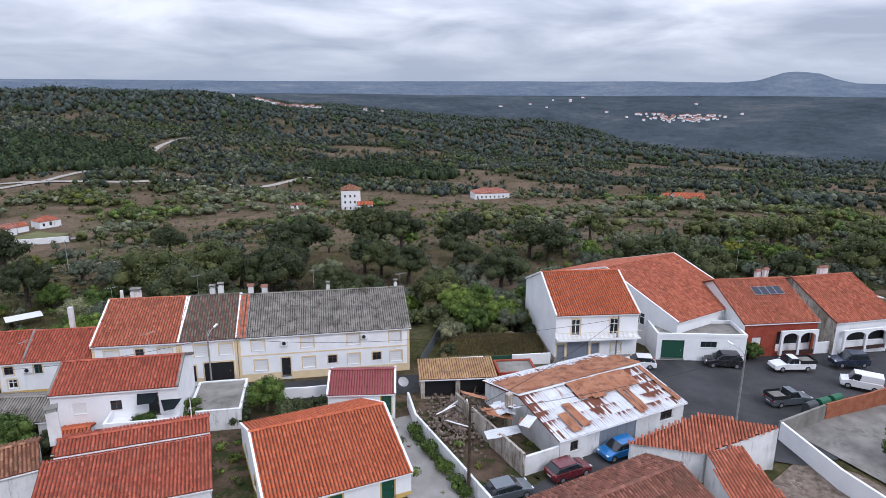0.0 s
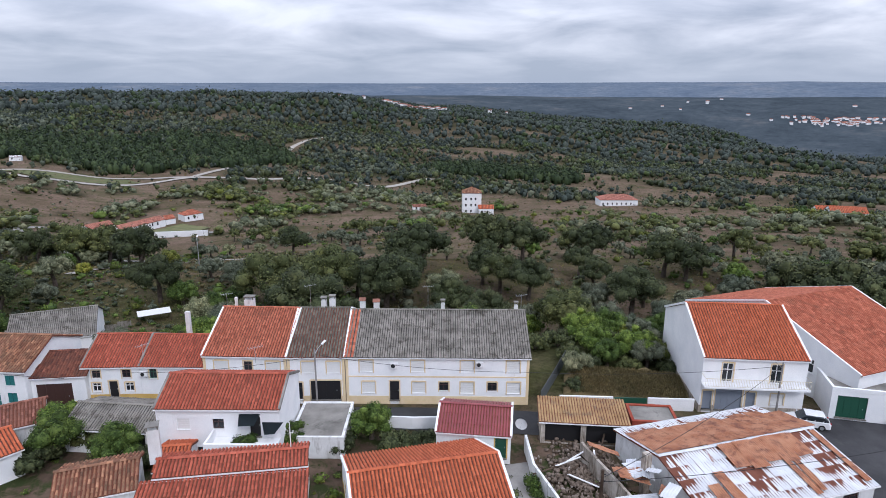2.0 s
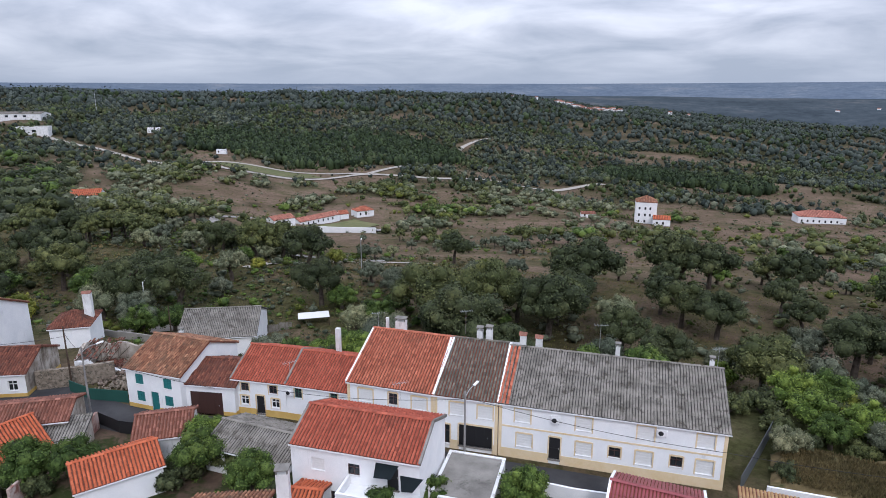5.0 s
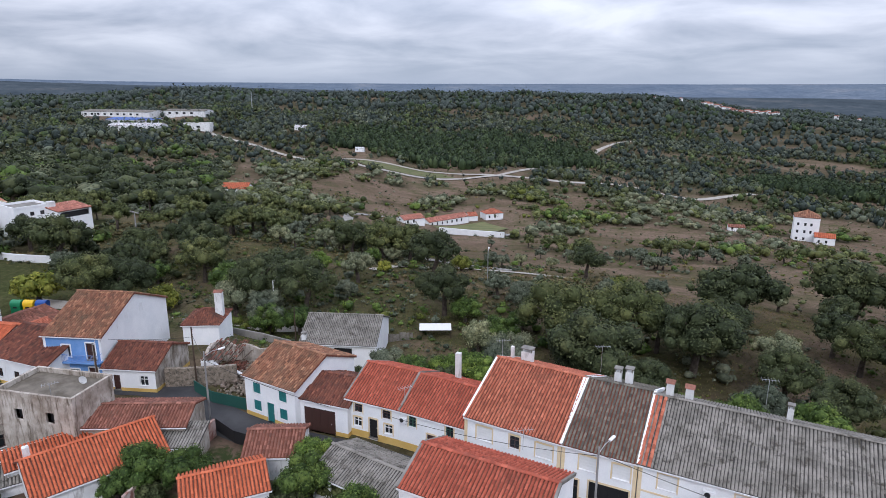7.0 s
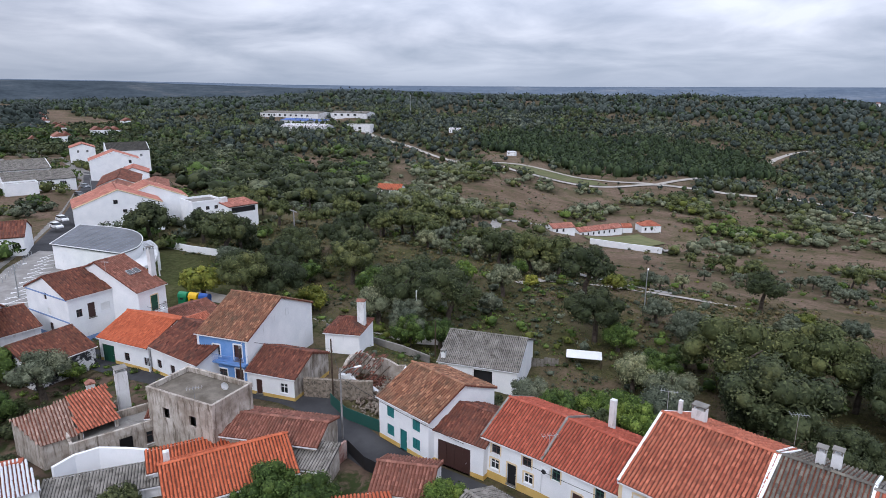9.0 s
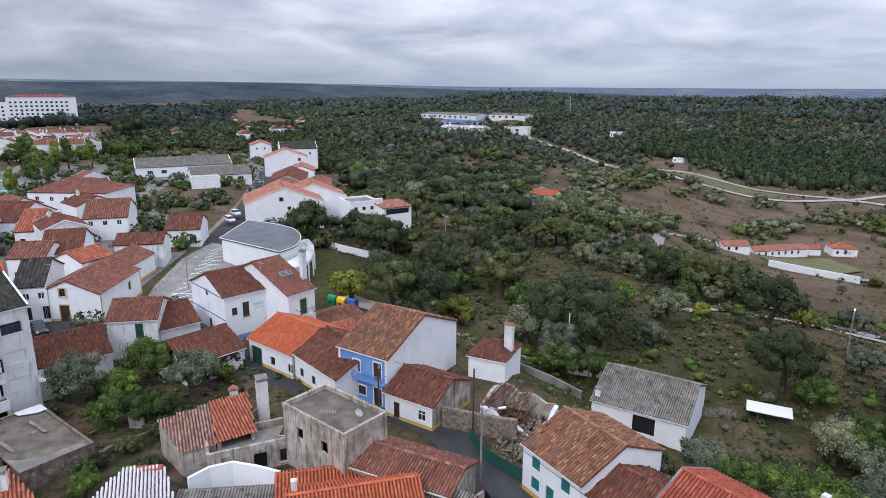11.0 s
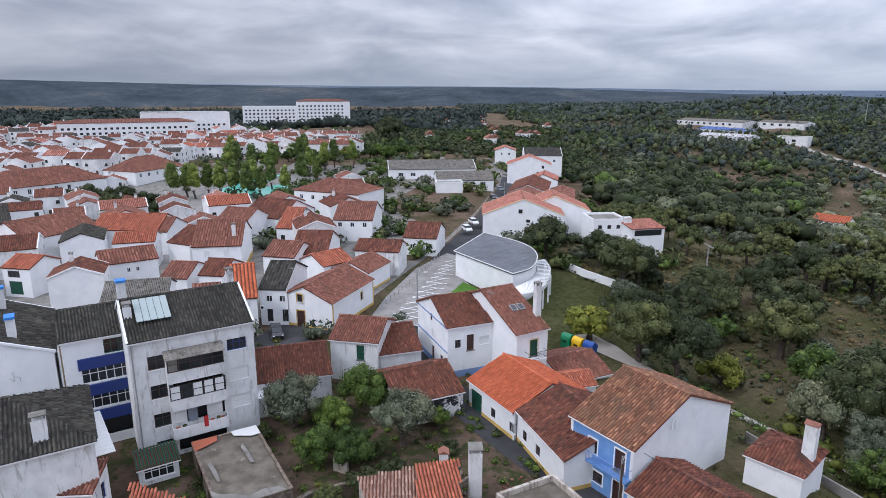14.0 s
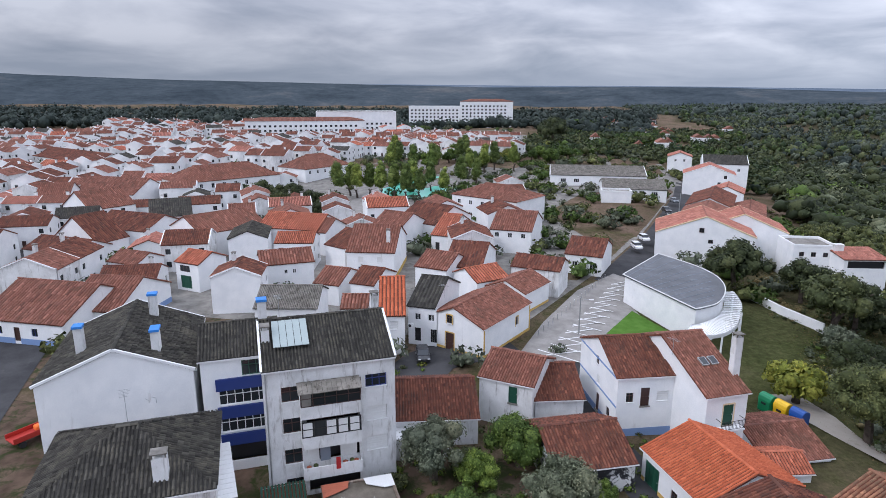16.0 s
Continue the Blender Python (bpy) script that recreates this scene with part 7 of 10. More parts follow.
# ---- planting ----
def plant():
    # belt of oaks and olives behind the houses
    x, y, w, rng = scatter(7.2, 48, 235, -80, 86, 3, 0.08)
    order = np.argsort(np.hypot(x + 20, y - 20))
    x, y, w = x[order], y[order], w[order]
    patch = 0.5 + 0.5 * np.sin(x * 0.045 + 1.5 * np.sin(y * 0.03)) * np.cos(y * 0.05)
    q = 0.55 * patch + 0.45 * rng.random(len(x)) - 0.22 * (np.degrees(np.arctan2(-(x - CX), y - CY)) > 58)
    kind = np.where(q < 0.44, "oak", np.where(q < 0.64, "olive", np.where(q < 0.80, "bright", np.where(q < 0.86, "yellowish", "oak"))))
    far_ = np.hypot(x - CX, y - CY)
    kind = np.where((far_ > 140) & (kind == "oak") & (np.arange(len(x)) % 5 < 2) & (x > -150), "olive", kind)
    size = rng.uniform(0.75, 1.45, len(x)) * np.where(kind == "oak", 1.75, 1.35) * np.interp(far_, [110, 190], [1.0, 0.72])
    # crowns keep off the roofs
    hs = np.array(HOUSE_SPOTS)
    k = np.all(np.hypot(x[:, None] - hs[:, 0], y[:, None] - hs[:, 1]) > hs[:, 2] * 0.85 + 2.5 * size[:, None], 1)
    x, y, w, kind, size = x[k], y[k], w[k], kind[k], size[k]
    n = 190
    for i in range(min(n, len(x))):
        tree(str(kind[i]), float(x[i]), float(y[i]), float(size[i]), rng.uniform(0, 360), i, group="trees on the slope")
    for k_ in ("oak", "olive", "bright", "yellowish"):
        s = np.flatnonzero(kind == k_)
        s = s[s >= n]
        label = {"oak": "dark cork oaks packed on the slope", "olive": "grey-green olives packed on the slope", "bright": "bright green trees on the slope", "yellowish": "yellow-green bushes on the slope"}[k_]
        tree_mass(k_, label, x[s], y[s], size[s], rng)
    # low scrub between the trees
    x, y, w, rng = scatter(3.0, 48, 260, -80, 86, 31, 0.30)
    mixed("scrub", [("oak", 0.36, "dark low scrub between the trees"), ("olive", 0.34, "grey-green low scrub between the trees"), ("bright", 0.16, "green brambles between the trees"), ("yellowish", 0.14, "yellowing gorse between the trees")],
          x, y, 0.25 + 1.25 * rng.random(len(x)) ** 2.2, rng, 32, leafs=16, leaf=0.26, lumps_n=2, flat=0.7)
    # low scrub in the open fields
    x, y, w, rng = scatter(5.0, 240, 620, -80, 86, 35, 0.42)
    mixed("scrub", [("oak", 0.4, "dark low scrub over the fields"), ("olive", 0.3, "grey-green low scrub over the fields"), ("straw", 0.3, "dry brown scrub over the fields")],
          x, y, 0.35 + 0.8 * rng.random(len(x)) ** 2, rng, 36, leafs=6, leaf=0.34, lumps_n=1, flat=0.6)
    # weeds and dry tussocks standing in the fields themselves
    rng = np.random.default_rng(37)
    a, rr = np.radians(rng.uniform(-60, 75, 16000)), np.sqrt(rng.uniform(150 ** 2, 620 ** 2, 16000))
    x, y = CX - rr * np.sin(a), CY + rr * np.cos(a)
    lines = [q for line in (VALLEY_ROAD, ROAD_LOOP, HILL_TRACK) for q in zip(line, line[1:])]
    near = np.full(len(x), 1e9)
    for (ax, ay), (bx, by) in lines:
        t = np.clip(((x - ax) * (bx - ax) + (y - ay) * (by - ay)) / ((bx - ax) ** 2 + (by - ay) ** 2), 0, 1)
        near = np.minimum(near, np.hypot(x - ax - t * (bx - ax), y - ay - t * (by - ay)))
    tuft = np.sin(x * 0.09 + 1.7 * np.sin(y * 0.05)) * np.cos(y * 0.11 + x * 0.03) + rng.normal(0, 0.5, len(x))
    k = bare(x, y) & (near > 7) & (tuft > -0.2) & (np.hypot(x + 180, y - 262) > 34)
    x, y = x[k], y[k]
    mixed("scrub", [("straw", 0.35, "dry tussocks in the fields"), ("oak", 0.35, "dark weeds in the fields"), ("olive", 0.2, "grey-green weeds in the fields"), ("yellowish", 0.1, "yellow broom in the fields")],
          x, y, 0.3 + 0.9 * rng.random(len(x)) ** 2.5, rng, 38, leafs=7, leaf=0.36, lumps_n=1, flat=0.55)
    # weeds on the slope below the houses
    rng = np.random.default_rng(43)
    x, y = rng.uniform(-200, -52, 15000), rng.uniform(64, 168, 15000)
    near = np.full(len(x), 1e9)
    for (ax, ay), (bx, by) in zip(FOOTPATH, FOOTPATH[1:]):
        t = np.clip(((x - ax) * (bx - ax) + (y - ay) * (by - ay)) / ((bx - ax) ** 2 + (by - ay) ** 2), 0, 1)
        near = np.minimum(near, np.hypot(x - ax - t * (bx - ax), y - ay - t * (by - ay)))
    tuft = np.sin(x * 0.21 + 1.7 * np.sin(y * 0.13)) * np.cos(y * 0.24 + x * 0.08) + rng.normal(0, 0.5, len(x))
    k = (near > 3.4) & (tuft > 0.0) & np.all(np.hypot(x[:, None] - hs[:, 0], y[:, None] - hs[:, 1]) > hs[:, 2] + 0.5, 1)
    x, y = x[k], y[k]
    mixed("scrub", [("straw", 0.34, "dry brown tussocks below the houses"), ("oak", 0.30, "dark weeds below the houses"), ("olive", 0.20, "grey-green weeds below the houses"), ("bright", 0.16, "green brambles below the houses")],
          x, y, 0.16 + 0.62 * rng.random(len(x)) ** 2.4, rng, 44, leafs=14, leaf=0.26, lumps_n=1, flat=0.65)
    # olive groves and oak woods across the valley
    x, y, w, rng = scatter(6.2, 232, 440, -80, 86, 11, 0.10)
    r_ = rng.uniform(1.0, 3.5, len(x)) * (0.7 + 0.5 * w)
    west = np.degrees(np.arctan2(-(x - CX), y - CY)) > 57
    mixed("woodland", [("olive", 0.40, "grey-green olive trees over the slope"), ("oak", 0.46, "dark oaks scattered over the slope"), ("bright", 0.08, "green trees over the slope"), ("yellowish", 0.06, "yellowing bushes over the slope")],
          x[~west], y[~west], r_[~west], rng, 21, leafs=40, leaf=0.16, lumps_n=5, lift=0.3)
    mixed("woodland", [("olive", 0.10, "grey-green olives in the oak wood"), ("oak", 0.84, "dark oak wood on the western hillside"), ("bright", 0.06, "green trees in the oak wood")],
          x[west], y[west], r_[west] * 1.45, rng, 26, leafs=46, leaf=0.14, lumps_n=6, lift=0.8)
    x, y, w, rng = scatter(7.2, 430, 960, -80, 90, 12, 0.06)
    mixed("woodland", [("olive", 0.20, "olive groves across the valley"), ("eucalyptus", 0.36, "grey-green woods across the valley"), ("oak", 0.36, "dark oak woods across the valley"), ("pine", 0.08, "green pines across the valley")],
          x, y, rng.uniform(1.5, 3.8, len(x)) * (0.65 + 0.5 * w), rng, 41, leafs=8, leaf=0.30, lumps_n=2, lift=0.6, flat=1.15)
    x, y, w, rng = scatter(16, 940, 2280, -82, 90, 13)
    mixed("woodland", [("hazed_eucalyptus", 0.75, "distant eucalyptus forest in haze-greyed green"), ("pine", 0.25, "distant pine forest")], x, y, rng.uniform(4.0, 7.6, len(x)), rng, 51, leafs=3, leaf=0.34, lumps_n=1, flat=1.15)
    # woods behind the town
    rng = np.random.default_rng(8)
    a = np.radians(rng.uniform(84, 150, 4200))
    rr = 560 + 1000 * rng.random(4200) ** 1.3
    x, y = CX - rr * np.sin(a), CY + rr * np.cos(a)
    mixed("woodland", [("hazed_eucalyptus", 0.5, "grey-green woods behind the town"), ("eucalyptus", 0.5, "dark woods behind the town")], x, y, rng.uniform(3, 7.5, 4200), rng, 61, leafs=10, leaf=0.26, lumps_n=2, flat=0.9)
    # trees on the hilltop beyond the last houses of the street
    rng = np.random.default_rng(18)
    x, y = rng.uniform(-640, -318, 1500), rng.uniform(-5, 150, 1500)
    k = (y > 92 + (x + 320) * -0.02) | (x < -385)
    k &= np.abs(y - 76) > np.where(x > -400, 9, 0)
    x, y = x[k], y[k]
    mixed("woodland", [("oak", 0.6, "dark trees on the hilltop behind the street"), ("pine", 0.25, "green trees on the hilltop behind the street"), ("bright", 0.15, "light green trees on the hilltop")], x, y, rng.uniform(1.6, 4.2, len(x)), rng, 71, leafs=24, leaf=0.28, lumps_n=2, lift=0.5)
    # tall plantation across the valley
    rng = np.random.default_rng(9)
    u, v = rng.uniform(-1, 1, 900), rng.uniform(-1, 1, 900)
    k = u * u + v * v < 1
    x, y = -395 + u[k] * 105 - v[k] * 60, 545 + u[k] * 95 + v[k] * 70
    x2, y2 = -70 + u[k][:300] * 85, 655 + v[k][:300] * 32
    x, y = np.concatenate([x, x2]), np.concatenate([y, y2])
    mixed("woodland", [("pine", 1.0, "tall plantation of close-set green trees")], x, y, rng.uniform(3.0, 4.6, len(x)), rng, 62, leafs=20, leaf=0.28, lumps_n=2, flat=1.9, lift=1.0)


plant()


def gardens():
    rng = np.random.default_rng(77)
    # gardens between the houses
    for kind, x, y, s in [("shrub", -83, 24, 1.2), ("shrub", -81, 21.5, 1.0), ("bright", -79, 20.5, 0.7), ("shrub", -84, 31.5, 1.3), ("shrub", -90, 27.5, 1.1), ("shrub", -86.5, 34, 1.2), ("shrub", -90.5, 35, 1.0), ("bright", -95.5, 34, 0.8), ("shrub", -97.5, 29.5, 1.4), ("shrub", -78, 25.8, 1.3), ("bright", -76.5, 20.8, 0.8), ("shrub", -93.5, 15.5, 1.1), ("bright", -58.5, 41.0, 0.9), ("shrub", -56.5, 43.0, 1.4),
                          ("olive", -95.7, 18.6, 1.75), ("bright", -99.7, 26.1, 1.75), ("olive", -91.9, 30.5, 1.7), ("bright", -88.7, 25.4, 1.3), ("bright", -88.8, 22.1, 1.3), ("bright", -95.0, 23.0, 1.2), ("shrub", -84.5, 27.0, 1.5), ("shrub", -98.0, 21.0, 1.6), ("shrub", -86.8, 29.5, 1.2),
                          ("bright", -25.5, 56, 1.1), ("bright", -27, 52, 1.2), ("shrub", -15.5, 57.5, 1.7), ("shrub", -13.0, 58.5, 1.5), ("shrub", -24, 51, 1.6), ("bright", -18.5, 59.5, 1.2), ("shrub", -20.5, 57.0, 1.4),
                          ("bright", -46, 51, 1.4), ("shrub", -44, 53.5, 1.9), ("bright", -48.5, 54, 1.2), ("bright", -58, 43.5, 1.4), ("bright", -55, 45.5, 1.3), ("shrub", -66, 33, 1.6), ("olive", 54, 60, 1.5), ("bright", 52, 52, 1.3), ("bright", 42.5, 49.5, 1.5), ("yellowish", 41.0, 45.0, 1.2), ("bright", 39, 73.5, 0.8),
                          ("shrub", 0.5, 81.5, 1.6), ("bright", 3.5, 84.0, 1.4), ("shrub", 1.0, 73.5, 1.2), ("olive", 1.2, 77.0, 1.0), ("shrub", 6.0, 86.5, 1.9), ("bright", 8.5, 83.5, 1.5), ("olive", 9.5, 87.0, 1.2), ("yellowish", 11.0, 84.0, 1.2), ("shrub", 12.0, 88.0, 1.7), ("bright", 2.0, 89.0, 1.6), ("bright", 12.5, 91.0, 1.3), ("shrub", -1.0, 86.0, 1.8), ("bright", 5.5, 90.5, 1.5), ("shrub", -4.0, 84.5, 1.6), ("bright", -12.0, 86.5, 1.4), ("shrub", 2.5, 79.5, 1.5), ("bright", 5.0, 81.0, 1.1), ("shrub", 7.5, 80.0, 1.3), ("olive", 9.8, 81.5, 1.1), ("shrub", 11.8, 80.5, 1.2), ("yellowish", 8.0, 88.0, 1.1), ("bright", 4.0, 94.0, 1.5), ("olive", 8.5, 94.5, 1.3), ("shrub", 0.0, 92.5, 1.7), ("bright", -8.0, 84.0, 1.2), ("shrub", -17.0, 85.0, 1.6), ("bright", -24.0, 83.0, 1.3), ("shrub", -30.0, 82.5, 1.6), ("bright", -46.0, 77.0, 1.4), ("shrub", -50.0, 75.5, 1.6), ("shrub", -42.0, 78.0, 1.5), ("bright", -39.5, 51.0, 1.3), ("shrub", -37.0, 50.5, 1.7), ("shrub", -36.5, 53.0, 1.4), ("shrub", -46.5, 49.0, 1.8),
                          ("oak", -168.2, 60.1, 2.3), ("oak", -170.0, 72.5, 1.8), ("olive", -158.0, 74.1, 1.75), ("shrub", -161.0, 80.5, 2.8), ("yellowish", -121.9, 57.5, 2.2), ("olive", -127.8, 70.0, 1.7), ("yellowish", -114.8, 74.7, 1.9), ("oak", -124.4, 88.6, 2.0), ("bright", -113.0, 87.2, 2.1), ("olive", -101.0, 80.6, 2.1),
                          ("oak", -94.0, 90.0, 2.2), ("olive", -90.5, 79.0, 1.7), ("oak", -104.0, 95.0, 1.9), ("olive", -136.0, 76.0, 1.6), ("oak", -147.0, 88.0, 1.7), ("olive", -142.0, 69.0, 1.5), ("bright", -131.0, 82.0, 1.6), ("oak", -158.8, 107.1, 1.7), ("oak", -168.6, 120.4, 1.9), ("oak", -150.5, 98.0, 1.6), ("olive", -112, 132.4, 1.3), ("olive", -113, 144.4, 1.35), ("olive", -114.4, 153.3, 1.4), ("olive", -96, 153, 1.3), ("bright", -58.5, 79.0, 1.3), ("shrub", -62.0, 72.0, 1.4), ("olive", -60.0, 75.5, 1.4), ("bright", -55.0, 74.5, 1.2)]:
        tree(kind, x, y, s, rng.uniform(0, 360), int(rng.integers(3)), group="garden trees")
    # park with tall trees round the pool
    for k, (x, y) in enumerate(((-246, -44), (-248.5, -40.5), (-247, -36), (-246, -31), (-245.5, -26.5), (-247, -22), (-263, -29), (-266, -23), (-256, -16), (-270, -12.5), (-282, -9), (-300, -15), (-309, -10), (-318, -7), (-320, 1), (-298, -30), (-296, -38), (-250, -48), (-243, -50))):
        tree("poplar", x, y, rng.uniform(1.35, 1.75), rng.uniform(0, 360), k, group="park trees")
    for k in range(14):
        tree("poplar" if k % 2 else "bright", -300 - rng.uniform(0, 40), -20 - rng.uniform(0, 40), rng.uniform(1.2, 1.7), rng.uniform(0, 360), k, group="park trees")
    for k in range(26):
        tree("yellowish" if k % 3 == 0 else "bright", -318 - rng.uniform(0, 105), rng.uniform(-34, 24), rng.uniform(1.4, 2.4), rng.uniform(0, 360), k, group="park trees")
    for k in range(16):
        tree("oak" if k % 3 else "bright", -232 + 1.8 * k + rng.uniform(-5, 5), -83 + 3.1 * k + rng.uniform(-4, 4), rng.uniform(1.2, 1.7), 40 * k, k, group="park trees")


gardens()


def town_green():
    """Garden trees between the town houses, joined."""
    rng = np.random.default_rng(91)
    solid = np.array([(o.location.x, o.location.y) for o in scene.objects if o.name.startswith(("house", "apartment", "hall"))])
    sets = {"oak": [], "bright": [], "olive": []}
    n = 0
    while n < 900:
        if rng.random() < 0.55:
            x, y = rng.uniform(-560, -100), rng.uniform(-330, 30)
            if y < 60 + (x + 60) * 1.05 - 100:
                continue
        else:
            x, y = rng.uniform(-420, -165), rng.uniform(-20, 95)
            if abs(y - (45 + (-190 - x) * 0.25)) < 6:
                continue
        if math.hypot(x + 45, y - 30) < 75 or np.min(np.hypot(solid[:, 0] - x, solid[:, 1] - y)) < 6.0:
            continue
        n += 1
        key = ("oak", "bright", "olive")[rng.integers(3)]
        sets[key].append((x, y, land1(x, y) - 0.2, rng.uniform(0.9, 2.9)))
    for key, lst in sets.items():
        woodland("garden_trees", {"oak": "dark garden trees among the town houses", "bright": "green garden trees among the town houses", "olive": "grey-green garden trees among the town houses"}[key], np.array(lst), M[key], 92, 70, leaf=0.25, lumps_n=2)
    # weeds and bushes in the yards near the houses
    sets = {"oak": [], "bright": [], "yellowish": []}
    solid = np.array([(o.location.x, o.location.y) for o in scene.objects if o.name.startswith(("house", "apartment", "workshop", "hall"))])
    n = 0
    while n < 700:
        x, y = rng.uniform(-120, 22), rng.uniform(8, 62)
        if y > 58 + x * 0.16 or math.hypot(x + 25, y - 10) < 22 or np.min(np.hypot(solid[:, 0] - x, solid[:, 1] - y)) < 5.5 or y < 36 - 0.20 * (x + 60) * (x > -60) - 30 * (x < -70):
            continue
        n += 1
        sets[("oak", "bright", "yellowish")[rng.integers(3) if rng.random() < 0.6 else 1]].append((x, y, land1(x, y) - 0.05, rng.uniform(0.12, 0.55)))
    for key, lst in sets.items():
        woodland("yard_weeds", {"oak": "dark weeds and brambles in the yards", "bright": "green weeds and grass in the yards", "yellowish": "dry yellow weeds in the yards"}[key], np.array(lst), M[key], 93, 40, leaf=0.3, lumps_n=1, flat=0.6)


town_green()


# ---- walls, fences and small buildings ----
def wall_run(label, pts, height, thick, material, z=None, name="garden_wall", category="garden wall", cap=None):
    """A free-standing wall along a line of places."""
    bm = bmesh.new()
    p = [Vector((x, y, 0)) for x, y in pts]
    rings = []
    for i, q in enumerate(p):
        d = (p[min(i + 1, len(p) - 1)] - p[max(i - 1, 0)]).normalized()
        n = Vector((-d.y, d.x, 0)) * thick / 2
        g = land1(q.x, q.y) if z is None else z
        rings.append([bm.verts.new((q + n * s) + Vector((0, 0, g + h))) for s, h in ((-1, -1.0), (-1, height), (1, height), (1, -1.0))])
    for a, b in zip(rings, rings[1:]):
        for k in range(3):
            bm.faces.new((a[k], b[k], b[k + 1], a[k + 1]))
    bm.faces.new(rings[0])
    bm.faces.new(rings[-1][::-1])
    bmesh.ops.recalc_face_normals(bm, faces=bm.faces)
    return tagged(part(name, bm, material), label, category)


wall_run("low white garden wall in front of the grass bank", [(-0.6, 69.6), (5.0, 70.4)], 1.3, 0.2, M["white"], 0.7)
wall_run("low white garden wall beside the green gate", [(8.6, 70.9), (13.4, 71.6)], 1.3, 0.2, M["white"], 0.7)
wall_run("dark green metal gate in the garden wall", [(5.1, 70.4), (8.5, 70.9)], 1.25, 0.08, M["green"], 0.7, "metal_gate", "gate")
wall_run("long white boundary wall beside the ruin", [(-3.6, 60.5), (-2.6, 56.0), (2.0, 47.0), (4.0, 43.0)], 1.7, 0.22, M["white_worn"], 0.6)
wall_run("red-brown peeling boundary wall", [(-56.0, 40.5), (-58.5, 46.0), (-61.2, 52.0)], 1.9, 0.25, surface("peeling_pink_wall", (0.36, 0.20, 0.16), (0.50, 0.42, 0.38), 0.6, 0.95, (0.22, 0.10, 0.08), (0.5, 0.62), 0.9))
wall_run("dark netting fence along the lane", [(-62.0, 52.6), (-58.5, 52.4), (-55.5, 53.2)], 1.5, 0.04, M["dark"], 0.5, "netting_fence", "fence")
wall_run("green netting fence along the lane", [(-71.5, 55.8), (-67.5, 55.6), (-63.2, 57.0)], 1.5, 0.05, plain("green_netting", (0.01, 0.07, 0.055), 0.8), 0.5, "netting_fence", "fence")
wall_run("old rubble stone wall beside the lane", [(-75.2, 54.4), (-72.2, 57.2), (-69.6, 60.2)], 2.4, 0.5, M["stone"], 0.5)
wall_run("white roadside wall stepping down the slope", [(-168.0, 63.2), (-160.0, 66.5), (-152.0, 70.5)], 1.6, 0.3, M["white"])
wall_run("grey garden wall beyond the sheds", [(-92, 66), (-84, 74), (-80, 76)], 1.2, 0.25, M["concrete"])
wall_run("white yard wall above the square", [(33.0, 54.4), (34.1, 46.7), (35.6, 42.0)], 2.0, 0.25, M["white"], 0.6)
wall_run("grey breeze-block yard wall", [(33.0, 54.7), (39.4, 58.1)], 1.9, 0.25, M["concrete"], 0.6)
wall_run("low white terrace wall of the villa", [(36.5, 74.8), (47.5, 75.8), (58.5, 77.4)], 1.0, 0.2, M["white"], 0.8)
wall_run("white garden wall of the cottage", [(-21.5, 61.4), (-15.0, 62.2), (-12.4, 62.8)], 1.2, 0.2, M["white"], 0.7)
wall_run("tall wire fence with posts", [(-2.6, 69.8), (-1.2, 76.0), (0.5, 84.0)], 1.6, 0.05, plain("fence_wire", (0.08, 0.09, 0.09), 0.7), None, "wire_fence", "fence")
wall_run("crumbling garden wall in the yard", [(-86, 37.5), (-82.0, 33.5), (-79.0, 36.0)], 0.9, 0.3, M["stone"])
wall_run("red brick yard wall", [(39.6, 58.2), (45.5, 60.6), (52.0, 63.5)], 1.9, 0.2, surface("red_brick", (0.26, 0.09, 0.05), (0.36, 0.14, 0.08), 1.5, 0.9), 0.65)


fence = thing("sheet_fence", "fence of upright grey corrugated sheets beyond the barn", "fence", pose(-73.6, 89.0, -5.3, 0, 0, 55))
for k in range(9):
    bm = bmesh.new()
    cols = [(0.55 * k + 0.5 * q / 6, 0.05 * (q % 2)) for q in range(7)]
    h = 1.5 + 0.25 * ((k * 7) % 4) / 3
    for (xa, ya), (xb, yb) in zip(cols, cols[1:]):
        quad(bm, (xa, ya, -0.4), (xb, yb, -0.4), (xb, yb, h), (xa, ya, h))
    bmesh.ops.remove_doubles(bm, verts=bm.verts, dist=0.001)
    bmesh.ops.solidify(bm, geom=bm.faces[:], thickness=0.02)
    part("sheet", bm, M["fibre"], fence)
canopy = thing("canopy", "white sheet roof over a garden pen", "canopy", pose(-69.0, 96.6, -5.2, 0, 0, 40))
part("sheet", boxes((-2.6, 2.6, -1.5, 1.5, 1.7, 1.76)), M["shutter"], canopy)
for sx in (-2.5, 2.5):
    for sy in (-1.4, 1.4):
        part("post", tube(bmesh.new(), [(sx, sy, -0.5), (sx, sy, 1.7)], 0.05, 6), M["wood_pole"], canopy)
ribbon("road", [(-104, 118), (-110, 131), (-104, 142), (-90, 146), (-70, 150)], 3.0, 0.25, M["track"], "pale track below the oaks")


